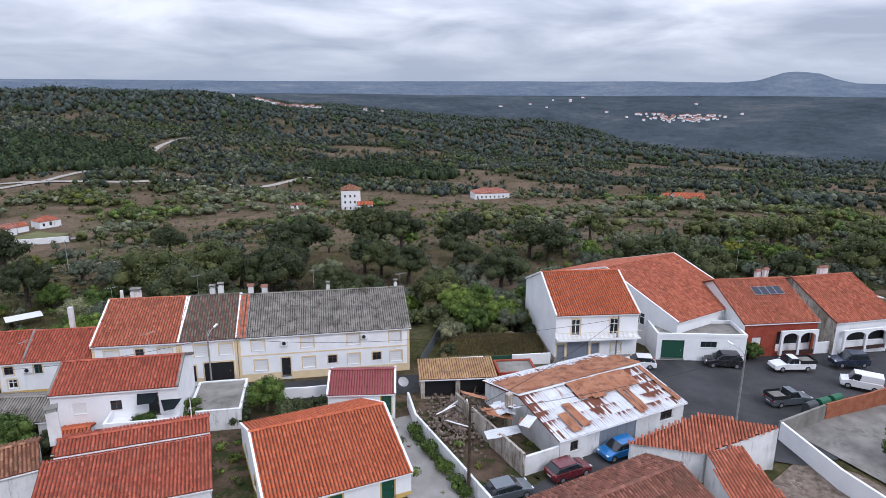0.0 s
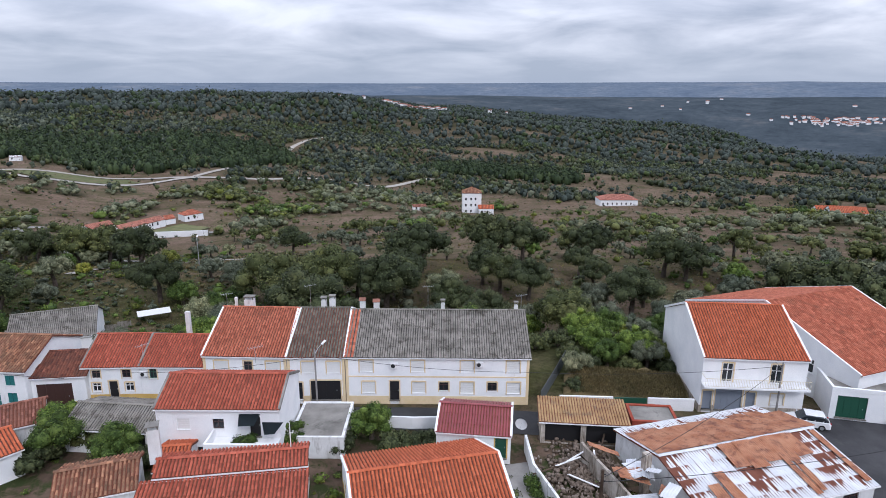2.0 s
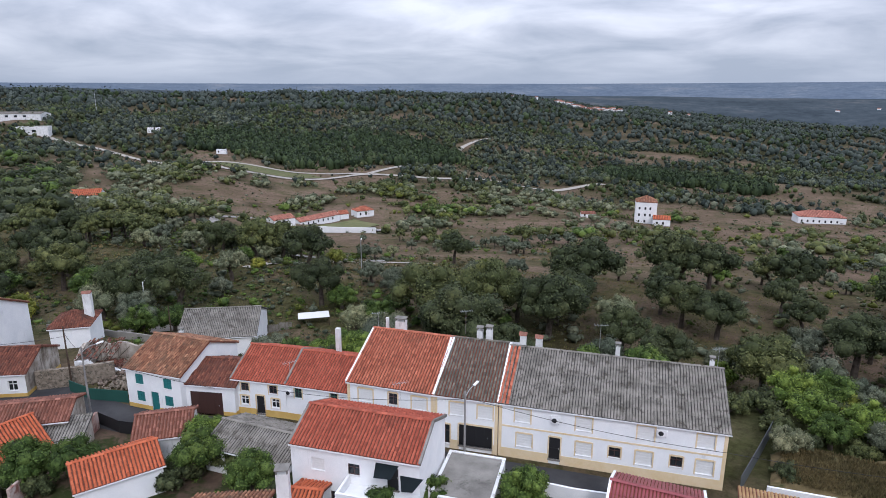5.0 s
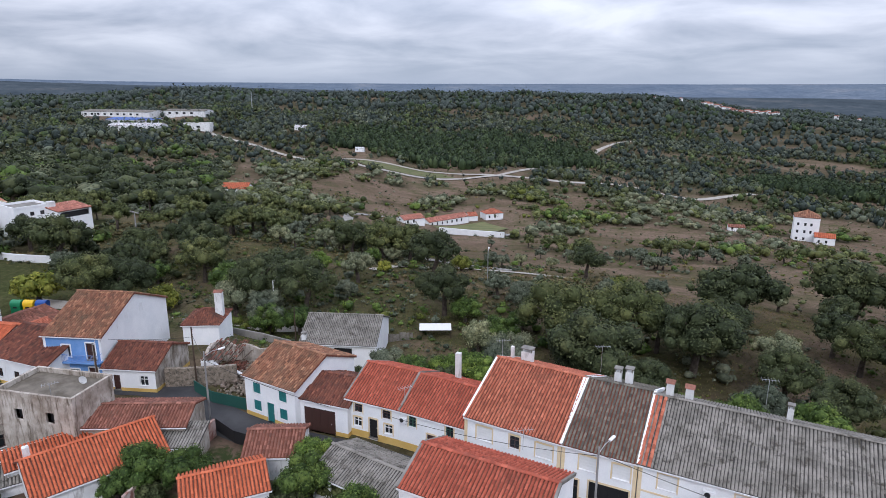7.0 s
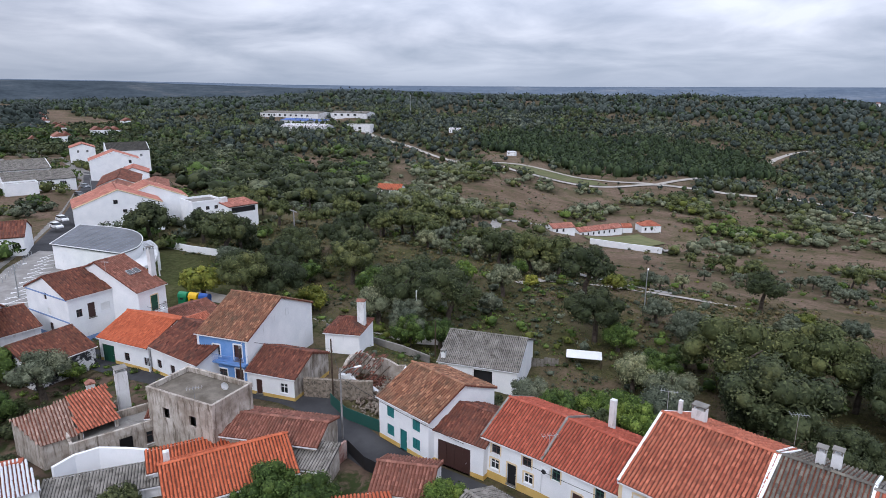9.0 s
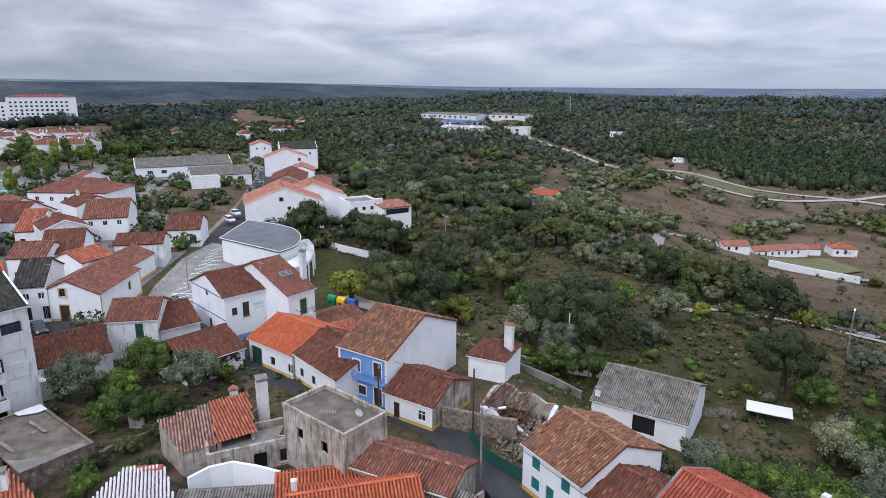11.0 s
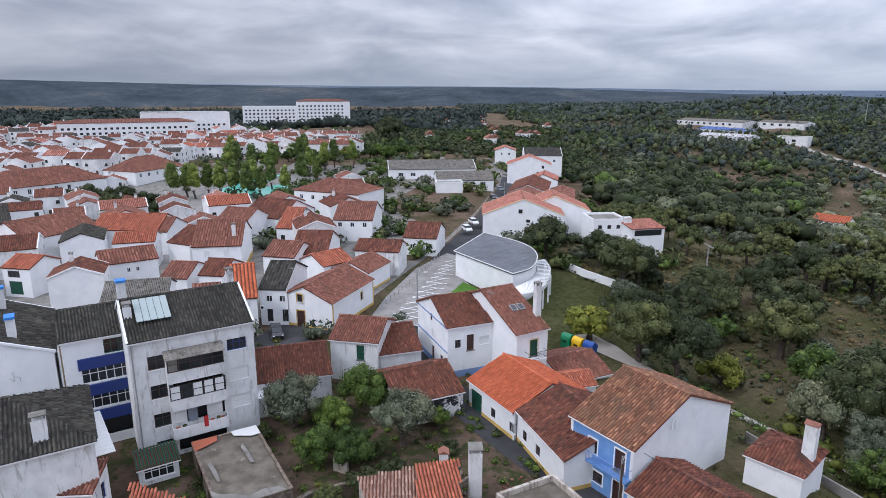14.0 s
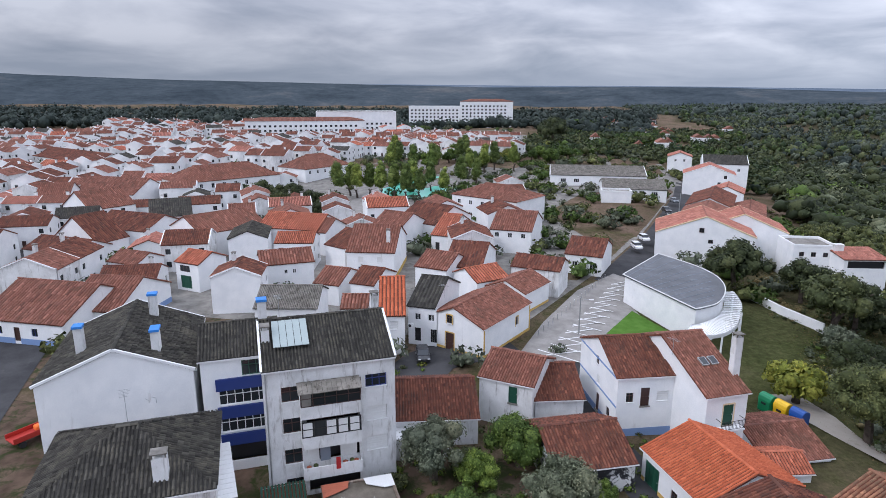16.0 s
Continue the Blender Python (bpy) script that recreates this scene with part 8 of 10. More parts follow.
def wedge_bank():
    """The grass bank behind the white garden wall."""
    bm = bmesh.new()
    n = 10
    rows_ = []
    for j in range(n + 1):
        rows_.append([])
        for i in range(17):
            x, y = -0.2 + 13.6 * i / 16, 70.9 + 0.12 * i + 6.0 * j / n
            h = 1.5 * math.sin(min(j / n * 1.6, 1) * math.pi / 2) * (0.8 + 0.2 * math.sin(i * 1.3)) * min(1, (16 - i) * 0.5 + 0.3) * min(1, 0.35 + i * 0.3)
            rows_[-1].append(bm.verts.new((x, y, 0.6 + h + 0.12 * math.sin(i * 2.1 + j * 1.7))))
    for a, b in zip(rows_, rows_[1:]):
        for i in range(16):
            bm.faces.new((a[i], a[i + 1], b[i + 1], b[i]))
    ob = part("grass_bank", bm, surface("dry_grass", (0.10, 0.078, 0.036), (0.19, 0.145, 0.075), 0.6, 0.95, (0.05, 0.055, 0.020), (0.5, 0.62), 0.5, bump=0.9, fine=9))
    tagged(ob, "mound of dry yellow grass behind the wall", "grass bank", kind="structure")


wedge_bank()


def tufts(name, label, n, place, seed, material, high=0.5, wide=0.05):
    """Thin upright blades, too many to count. place(rng, n) gives x, y, z."""
    rng = np.random.default_rng(seed)
    p = place(rng, n)
    a = rng.uniform(0, 2 * math.pi, n)
    side = np.stack([np.cos(a), np.sin(a), np.zeros(n)], -1) * wide
    tip = np.stack([rng.normal(0, 0.25, n), rng.normal(0, 0.25, n), np.ones(n)], -1) * (high * rng.uniform(0.5, 1.3, n))[:, None]
    v = np.stack([p - side, p + side, p + tip], 1).reshape(-1, 3)
    tagged(new(name, mesh_from(name, v, np.arange(n * 3).reshape(-1, 3), material)), label, "grass", kind="stuff")


def bank_place(rng, n):
    x, y = rng.uniform(0.6, 13.0, n), rng.uniform(72.2, 77.6, n)
    h = 1.5 * np.sin(np.minimum((y - 70.9) / 6 * 1.6, 1) * np.pi / 2) * np.minimum(1, (13.4 - x) * 0.6 + 0.3) * np.minimum(1, 0.35 + (x + 0.2) * 0.35)
    return np.stack([x, y, 0.5 + np.clip(h, 0, 2)], -1)


tufts("dry_grass", "dry brown grass on the bank", 12000, bank_place, 3, M["straw"], 0.28, 0.05)


def slope_place(rng, n):
    x, y = rng.uniform(-190, 60, n * 3), rng.uniform(52, 150, n * 3)
    k = np.flatnonzero(wild(x, y) > 1)[:n]
    k = np.resize(k, n)
    return np.stack([x[k], y[k], land(x[k], y[k]) - 0.02], -1)


tufts("rough_grass", "rough green grass on the slope", 34000, slope_place, 5, M["yellowish"], 0.16, 0.10)
tufts("rough_grass", "dry grass on the slope", 30000, slope_place, 6, M["straw"], 0.20, 0.10)


# ---- the derelict workshop ----
def sheet_mesh(w, l, material, seed=0, pitch=0.2, h=0.03):
    """A corrugated sheet w wide and l long, slightly bent."""
    rng = np.random.default_rng(seed)
    n = max(4, int(w / pitch * 4))
    u = np.linspace(-w / 2, w / 2, n + 1)
    v = np.linspace(0, l, 5)
    bend = rng.normal(0, 0.05, 5)
    vv = np.array([[x, y, h * math.sin(x / pitch * 2 * math.pi) + b * (x / w) + 0.02 * b] for y, b in zip(v, bend) for x in u])
    k = n + 1
    f = np.array([[j * k + i, j * k + i + 1, (j + 1) * k + i + 1, (j + 1) * k + i] for j in range(4) for i in range(n)])
    return mesh_from("sheet", vv, f, material)


def workshop():
    ob = house("derelict white workshop under a rusted and patched tin roof", 14.6, 59.4, 0.6, 27.6, 15.6, 13.0, 2.6, 1.3, "zinc", "white_worn", row("f", 0.1, 4.6, 2.3, "garage_grey", 4.6) + row("f", 1.2, 1.6, 1.0, "win_brown", 12.4) + row("f", 1.0, 0.9, 1.0, "win_brown", 1.2),
               name="workshop", category="workshop")
    rng = np.random.default_rng(4)
    sl = math.atan2(1.3, 6.5)
    top = 2.6 + 1.3 + 0.10
    # rust sheets over the back slope and the ridge
    for k in range(10):
        s = part("roof_sheet", sheet_mesh(1.7, 4.6 + rng.uniform(-0.5, 0.5), M["rust"], k), None, ob, "rusted red-brown corrugated sheet")
        s.matrix_local = pose(-7.0 + k * 1.62, 0.2, top + 0.02 * (k % 3), -math.degrees(sl), 0, 0) @ pose(0, 0, 0, 0, 0, rng.normal(0, 2))
    for k in range(5):
        s = part("roof_sheet", sheet_mesh(1.6, 2.7 + 0.4 * (k % 2), M["rust"], k + 20), None, ob, "orange rusted corrugated sheet")
        s.matrix_local = pose(-1.6 + k * 1.5, -0.1, top + 0.05 + 0.02 * (k % 2), -math.degrees(sl), 0, 180 + rng.normal(0, 3))
    # long stains of bare rust on single sheets of the front slope
    for a, l in ((-5.6, 2.6), (-4.3, 3.4), (2.3, 5.6), (2.95, 5.6), (7.4, 6.0)):
        s = part("roof_sheet", sheet_mesh(0.5 if a > 0 else 1.1, l, M["rust"], int(a * 10) + 90), None, ob, "narrow rust-red roof sheet")
        s.matrix_local = pose(a, -6.6, 2.6 + 0.16, math.degrees(sl), 0, 0) @ pose(0, rng.uniform(0, 0.6), 0.0, 0, 0, rng.normal(0, 2))
    # fallen and tilted sheets at the open end
    for k in range(11):
        s = part("loose_sheet", sheet_mesh(rng.uniform(0.8, 1.3), rng.uniform(2.0, 3.6), M["zinc" if k % 3 else "rust"], k + 50), None, ob)
        s.matrix_local = pose(-8.2 - rng.uniform(0, 1.8), rng.uniform(-5.0, 3.5), 2.3 + rng.uniform(0.0, 1.2), rng.normal(8, 12), rng.normal(0, 14), rng.uniform(60, 150))
    part("pillar", boxes((-9.6, -9.0, -0.6, 0.0, 0, 4.6), bevel=0.03), M["grey_wall"], ob)
    part("front_wall", boxes((-11.6, -7.85, -6.5, -6.25, -0.5, 1.9)), M["white_worn"], ob)
    part("side_wall", boxes((-11.8, -11.55, -6.5, 6.0, -0.5, 2.3)), M["grey_wall"], ob)


workshop()
# climbing hedge along the boundary wall
hx = np.linspace(0, 1, 34)
woodland("hedge", "green climbing hedge along the boundary wall", np.stack([-2.9 + 5.2 * hx, 55.0 - 10.2 * hx, 0.9 + 0.35 * np.sin(hx * 40), 0.42 + 0.18 * np.sin(hx * 23)], -1), M["bright"], 5, 120, leaf=0.2, lumps_n=2)
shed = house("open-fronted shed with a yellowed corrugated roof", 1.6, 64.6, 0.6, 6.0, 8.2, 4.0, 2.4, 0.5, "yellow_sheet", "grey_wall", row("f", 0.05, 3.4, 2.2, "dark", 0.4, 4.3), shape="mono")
house("half-fallen brick shed with bare walls", 8.4, 66.4, 0.6, 6.0, 4.4, 3.4, 2.0, 0.3, "concrete", "red_wall", row("f", 0.6, 1.2, 1.1, "dark", 0.8, 2.6), shape="flat", parapet=0.1)
house("low annex with a plain grey concrete roof", -23.0, 58.6, 0.8, 11.0, 5.0, 6.6, 2.0, 0.0, "concrete", "white_worn", shape="flat", parapet=0.06)
garage = house("flat concrete garage roof with cracked grey screed", -85.8, 15.6, 0.5, 29.0, 12.0, 6.2, 2.2, 0.0, "screed", "debris", row("f", 0.1, 2.4, 1.9, "dark", 3.0) + row("f", 0.1, 2.6, 1.9, "dark", 7.4), shape="flat", parapet=0.10)


def roof_patch(parent, pts, z, thick, material, label):
    """A thin uneven piece lying on a flat roof."""
    bm = bmesh.new()
    lo, hi = [bm.verts.new((x, y, z)) for x, y in pts], [bm.verts.new((x, y, z + thick)) for x, y in pts]
    bm.faces.new(lo[::-1])
    bm.faces.new(hi)
    for k in range(len(pts)):
        m = (k + 1) % len(pts)
        bm.faces.new((lo[k], lo[m], hi[m], hi[k]))
    part("patch", bm, material, parent, label)


roof_patch(garage, [(-6.0, -3.1), (-4.1, -3.1), (-4.4, -2.3), (-5.0, -0.9), (-6.0, -0.7)], 2.31, 0.03, M["t_warm"], "orange tile remains")
roof_patch(garage, [(-6.0, 0.6), (-5.1, 0.7), (-4.2, 2.2), (-4.3, 3.1), (-6.0, 3.1)], 2.31, 0.05, M["shutter"], "white metal sheet")
roof_patch(garage, [(2.9, -3.1), (6.0, -3.1), (6.0, 2.6), (5.2, 2.2), (4.9, 0.8), (5.3, -0.4), (4.4, -1.3), (3.9, -2.4)], 2.31, 0.02, M["concrete"], "pale worn mortar")
roof_patch(garage, [(-3.3, 1.1), (-2.7, 0.8), (0.4, 0.95), (0.5, 1.3), (-1.6, 1.25)], 2.31, 0.02, M["concrete"], "pale worn mortar")
roof_patch(garage, [(-1.6, -2.2), (-1.2, -2.5), (1.9, -2.3), (2.0, -2.05), (0.2, -2.0)], 2.31, 0.02, M["concrete"], "pale worn mortar")
low_house = odd_house("low house with orange tiles and a white chimney", [(-72.6, 11.4, 2.8), (-73.8, 17.9, 2.8), (-78.1, 15.0, 3.9), (-80.4, 8.6, 3.9)], "t_warm", "white_worn")
chimney(low_house, -3.2, 4.0, 1.6, 4.5, 0.75, 0.6, "cap")
tin = odd_house("low store under a pale corrugated roof with a red ridge", [(-69.4, 20.4, 2.9), (-69.2, 27.9, 2.9), (-73.2, 27.4, 3.8), (-74.1, 24.4, 3.8)], "zinc", "white_worn")
for k in range(7):
    a = Vector((-74.0, 24.45, 3.86)).lerp(Vector((-73.15, 27.3, 3.86)), k / 7)
    ridge = boxes((-0.42, 0.42, 0.0, 0.42, 0.0, 0.16), bevel=0.05)
    ridge.transform(Matrix.Translation(a - Vector((-69.4, 20.4, 0.4))) @ Matrix.Rotation(math.radians(-16.6), 4, "Z"))
    part("ridge_tile", ridge, M["t_warm"], tin, "red clay ridge tile")
wall_run("low rubble wall across the overgrown yard", [(-82.3, 20.9), (-83.7, 22.3), (-85.2, 25.8), (-86.0, 29.0), (-86.5, 31.9)], 0.55, 0.4, M["stone"])
wall_run("plastered end of a fallen garden wall", [(-87.9, 23.9), (-87.2, 25.3)], 1.35, 0.35, M["grey_wall"])
house("lean-to with faded red tiles below the mossy house", -79.0, 2.4, 0.6, 92.0, 8.6, 3.0, 5.2, 1.1, "t_old", "white_worn", row("r", 3.2, 1.6, 1.5, "win_blue", 0.7), shape="mono")
house("small green-roofed kitchen annex", -87.6, 7.4, 0.5, 120.0, 3.4, 2.6, 2.0, 0.5, "green", "white_worn", row("f", 0.6, 2.6, 1.2, "win", 0.4), shape="mono")
wall_run("curved white wall behind the shed", [(-72.2, 29.2), (-73.2, 31.0), (-73.2, 33.0), (-71.6, 35.0), (-70.0, 36.6)], 2.4, 0.3, M["white"])
strip = thing("awning", "white corrugated sheet awning along the house wall", "awning", pose(-83.6, 4.6, 7.4, 0, 4, 35))
for k in range(12):
    part("sheet", boxes((-3.6 + k * 0.6, -3.03 + k * 0.6, -0.75, 0.75, 0.0, 0.05)), M["shutter"], strip)
house("small flat-roofed white store with peeling top", -101.0, 15.5, 0.5, 110.0, 6.0, 5.0, 2.4, 0.0, "white_worn", "white_worn", shape="flat", parapet=0.1)
house("white porch block with a green garage door and a flat roof", 32.4, 74.9, 0.9, -2.0, 11.0, 5.0, 3.0, 0.0, "concrete", "white", row("f", 0.1, 2.8, 2.4, "garage_green", 0.6) + row("f", 1.6, 2.0, 0.8, "win_green", 5.4), shape="flat", parapet=0.4)


def arcade(label, m, arches, width, height, material):
    """A porch front: piers joined by round arches, with some depth."""
    ob = thing("porch_arcade", label, "porch", m)
    for k in range(arches + 1):
        part("pier", boxes((k * width - 0.16, k * width + 0.16, 0.0, 0.32, 0.0, height - 1.0)), material, ob)
    bm = bmesh.new()
    for k in range(arches):
        r = width / 2 - 0.16
        arc = [(k * width + width / 2 - r * math.cos(q), height - 1.0 + 0.7 * math.sin(q)) for q in (math.pi * j / 12 for j in range(13))]
        for (x0, z0), (x1, z1) in zip(arc, arc[1:]):
            quad(bm, (x0, 0, z0), (x1, 0, z1), (x1, 0, height), (x0, 0, height))
            quad(bm, (x0, 0.32, z0), (x0, 0.32, height), (x1, 0.32, height), (x1, 0.32, z1))
            quad(bm, (x0, 0, z0), (x0, 0.32, z0), (x1, 0.32, z1), (x1, 0, z1))
            quad(bm, (x0, 0, height), (x1, 0, height), (x1, 0.32, height), (x0, 0.32, height))
    for k in range(arches + 1):
        box(bm, k * width - 0.16, k * width + 0.16, 0.0, 0.32, height - 0.998, height)
    part("arch_front", bm, material, ob)
    for k in range(arches):
        part("railing", boxes((k * width + 0.17, (k + 1) * width - 0.17, 0.12, 0.2, 0.1, 0.6)), M["brown"], ob)
    return ob


arcade("white arched porch front with piers and low parapets", pose(43.2, 73.9, 0.8, 0, 0, 7.9), 2, 2.4, 3.3, M["white"])
arcade("white porch front with broad arches", pose(51.9, 75.0, 0.8, 0, 0, 13.3), 2, 3.4, 3.0, M["white"])


def rubble(label, cx, cy, rx, ry, n, seed, material, name="rubble"):
    """Heap of broken stones, all in one."""
    rng = np.random.default_rng(seed)
    iv, jf = ICO1
    pos = rng.normal(0, 0.5, (n, 2)) * [rx, ry]
    r = rng.uniform(0.05, 0.26, n)
    v = (iv[None] * r[:, None, None] * rng.uniform(0.6, 1.2, (n, len(iv), 1)) * rng.uniform(0.5, 1.4, (n, 1, 3)))
    z = np.array([land1(cx + a, cy + b) for a, b in pos]) + r * 0.5 + 0.5 * np.exp(-np.sum((pos / [rx, ry]) ** 2, 1) * 2)
    v = v + np.stack([pos[:, 0] + cx, pos[:, 1] + cy, z], -1)[:, None]
    f = (jf[None] + (np.arange(n) * len(iv))[:, None, None]).reshape(-1, 3)
    tagged(new(name, mesh_from(name, v.reshape(-1, 3), f, material)), label, "rubble", kind="stuff")


def ruin():
    """Roofless room: broken walls, a few rafters and the last tiles."""
    ob = thing("ruined_house", "roofless ruined cottage with broken white walls and bare rafters", "ruin", pose(-72.6, 62.2, 0.2, 0, 0, 33))
    rng = np.random.default_rng(23)

    def broken(name, x0, y0, x1, y1, hs, mat):
        bm = bmesh.new()
        d = Vector((x1 - x0, y1 - y0, 0))
        nrm = Vector((-d.y, d.x, 0)).normalized() * 0.22
        n = len(hs) - 1
        rings = []
        for k, h in enumerate(hs):
            p = Vector((x0, y0, 0)) + d * (k / n)
            rings.append([bm.verts.new(q) for q in (p - nrm + Vector((0, 0, -2)), p - nrm + Vector((0, 0, h)), p + nrm + Vector((0, 0, h + 0.06)), p + nrm + Vector((0, 0, -2)))])
        for a, b in zip(rings, rings[1:]):
            for k in range(3):
                bm.faces.new((a[k], b[k], b[k + 1], a[k + 1]))
        bm.faces.new(rings[0])
        bm.faces.new(rings[-1][::-1])
        bmesh.ops.recalc_face_normals(bm, faces=bm.faces)
        part(name, bm, M[mat], ob)

    broken("front_wall", -3.2, -2.6, 3.2, -2.6, [2.6, 2.5, 2.7, 1.9, 1.7, 1.2, 1.5, 1.1, 0.6, 0.8], "white_worn")
    broken("side_wall", 3.2, -2.4, 3.2, 2.6, [0.7, 1.0, 1.4, 1.1, 1.9, 2.2], "white_worn")
    broken("back_wall", 3.0, 2.6, -3.2, 2.6, [2.3, 2.1, 2.6, 2.8, 2.4, 3.0, 3.1], "grey_wall")
    broken("side_wall", -3.2, 2.4, -3.2, -2.4, [3.0, 3.3, 3.6, 3.4, 2.9, 2.7], "grey_wall")
    for k in range(7):
        x = -3.0 + 0.75 * k
        part("rafter", tube(bmesh.new(), [(x, -2.8, 2.75 - 0.02 * k), (x + rng.normal(0, 0.12), 2.7 - (1.6 if k > 4 else 0), 3.3 - (0.7 if k > 4 else 0))], 0.06, 5), M["wood_pole"], ob)
    sl = math.hypot(5.2, 0.55)
    v, f = tile_plane(Vector((-3.3, -2.8, 2.86)), Vector((1, 0, 0)), Vector((0, 5.2 / sl, 0.55 / sl)), Vector((0, -0.55 / sl, 5.2 / sl)), 4.2, sl, 0.29, 0.44, 0.1, 4)
    keep = rng.random(len(v) // 10) < 0.45
    f = f[np.tile(keep, 4)]
    part("roof_tiles", mesh_from("roof_tiles", v, f, M["t_brown"]), None, ob, "last brown tiles on the rafters")["kind"] = "stuff"
    for k in range(10):
        p = boxes((-rng.uniform(0.4, 1.3), rng.uniform(0.4, 1.3), -0.06, 0.06, 0, 0.06))
        part("fallen_beam", p, M["wood_pole"], ob).matrix_local = pose(rng.uniform(-2.4, 2.6), rng.uniform(-2.0, 2.2), rng.uniform(0.4, 0.9), rng.normal(0, 12), rng.normal(0, 14), rng.uniform(0, 180))


ruin()
rubble("broken clay tiles inside the ruined cottage", -72.6, 62.2, 2.6, 2.2, 320, 9, M["t_brown"])
rubble("pale stones and plaster fallen by the ruin", -69.5, 60.6, 2.0, 2.4, 200, 10, M["debris"])
rubble("heap of broken masonry inside the ruin", 1.8, 57.5, 3.6, 5.2, 1100, 1, M["debris"])
rng_p = np.random.default_rng(12)
for k in range(16):
    ob = part("plank", boxes((-rng_p.uniform(0.6, 1.5), rng_p.uniform(0.6, 1.5), -0.08, 0.08, 0.0, 0.05)), M["wood_pole" if k % 3 else "shutter"])
    tagged(ob, "broken wooden plank lying on the rubble", "plank", "planks in the ruin").matrix_world = pose(1.8 + rng_p.normal(0, 1.6), 57.0 + rng_p.normal(0, 2.2), 1.25 + 0.05 * k, rng_p.normal(0, 8), rng_p.normal(0, 12), rng_p.uniform(0, 180))
rubble("heap of stones and broken tiles by the lane", -66.8, 60.0, 2.6, 2.4, 260, 2, M["stone"])
rubble("broken stones beside the ruined cottage", -70.5, 63.5, 3.0, 3.0, 260, 3, M["stone"])
rubble("stones along the garden terrace", -84.0, 35.0, 4.0, 1.5, 160, 4, M["stone"])
rubble("heap of broken clay tiles in the yard", -82.5, 41.5, 2.5, 2.0, 220, 6, M["t_old"])


# ---- the curved hall on the square ----
def curve(pts, steps):
    """A smooth line through a few points."""
    p = [pts[0], *pts, pts[-1]]
    out_ = []
    for i in range(1, len(p) - 2):
        for k in range(steps):
            t = k / steps
            out_.append(tuple(0.5 * (2 * p[i][j] + (p[i + 1][j] - p[i - 1][j]) * t + (2 * p[i - 1][j] - 5 * p[i][j] + 4 * p[i + 1][j] - p[i + 2][j]) * t * t + (3 * p[i][j] - p[i - 1][j] - 3 * p[i + 1][j] + p[i + 2][j]) * t ** 3) for j in (0, 1)))
    return out_ + [tuple(pts[-1])]


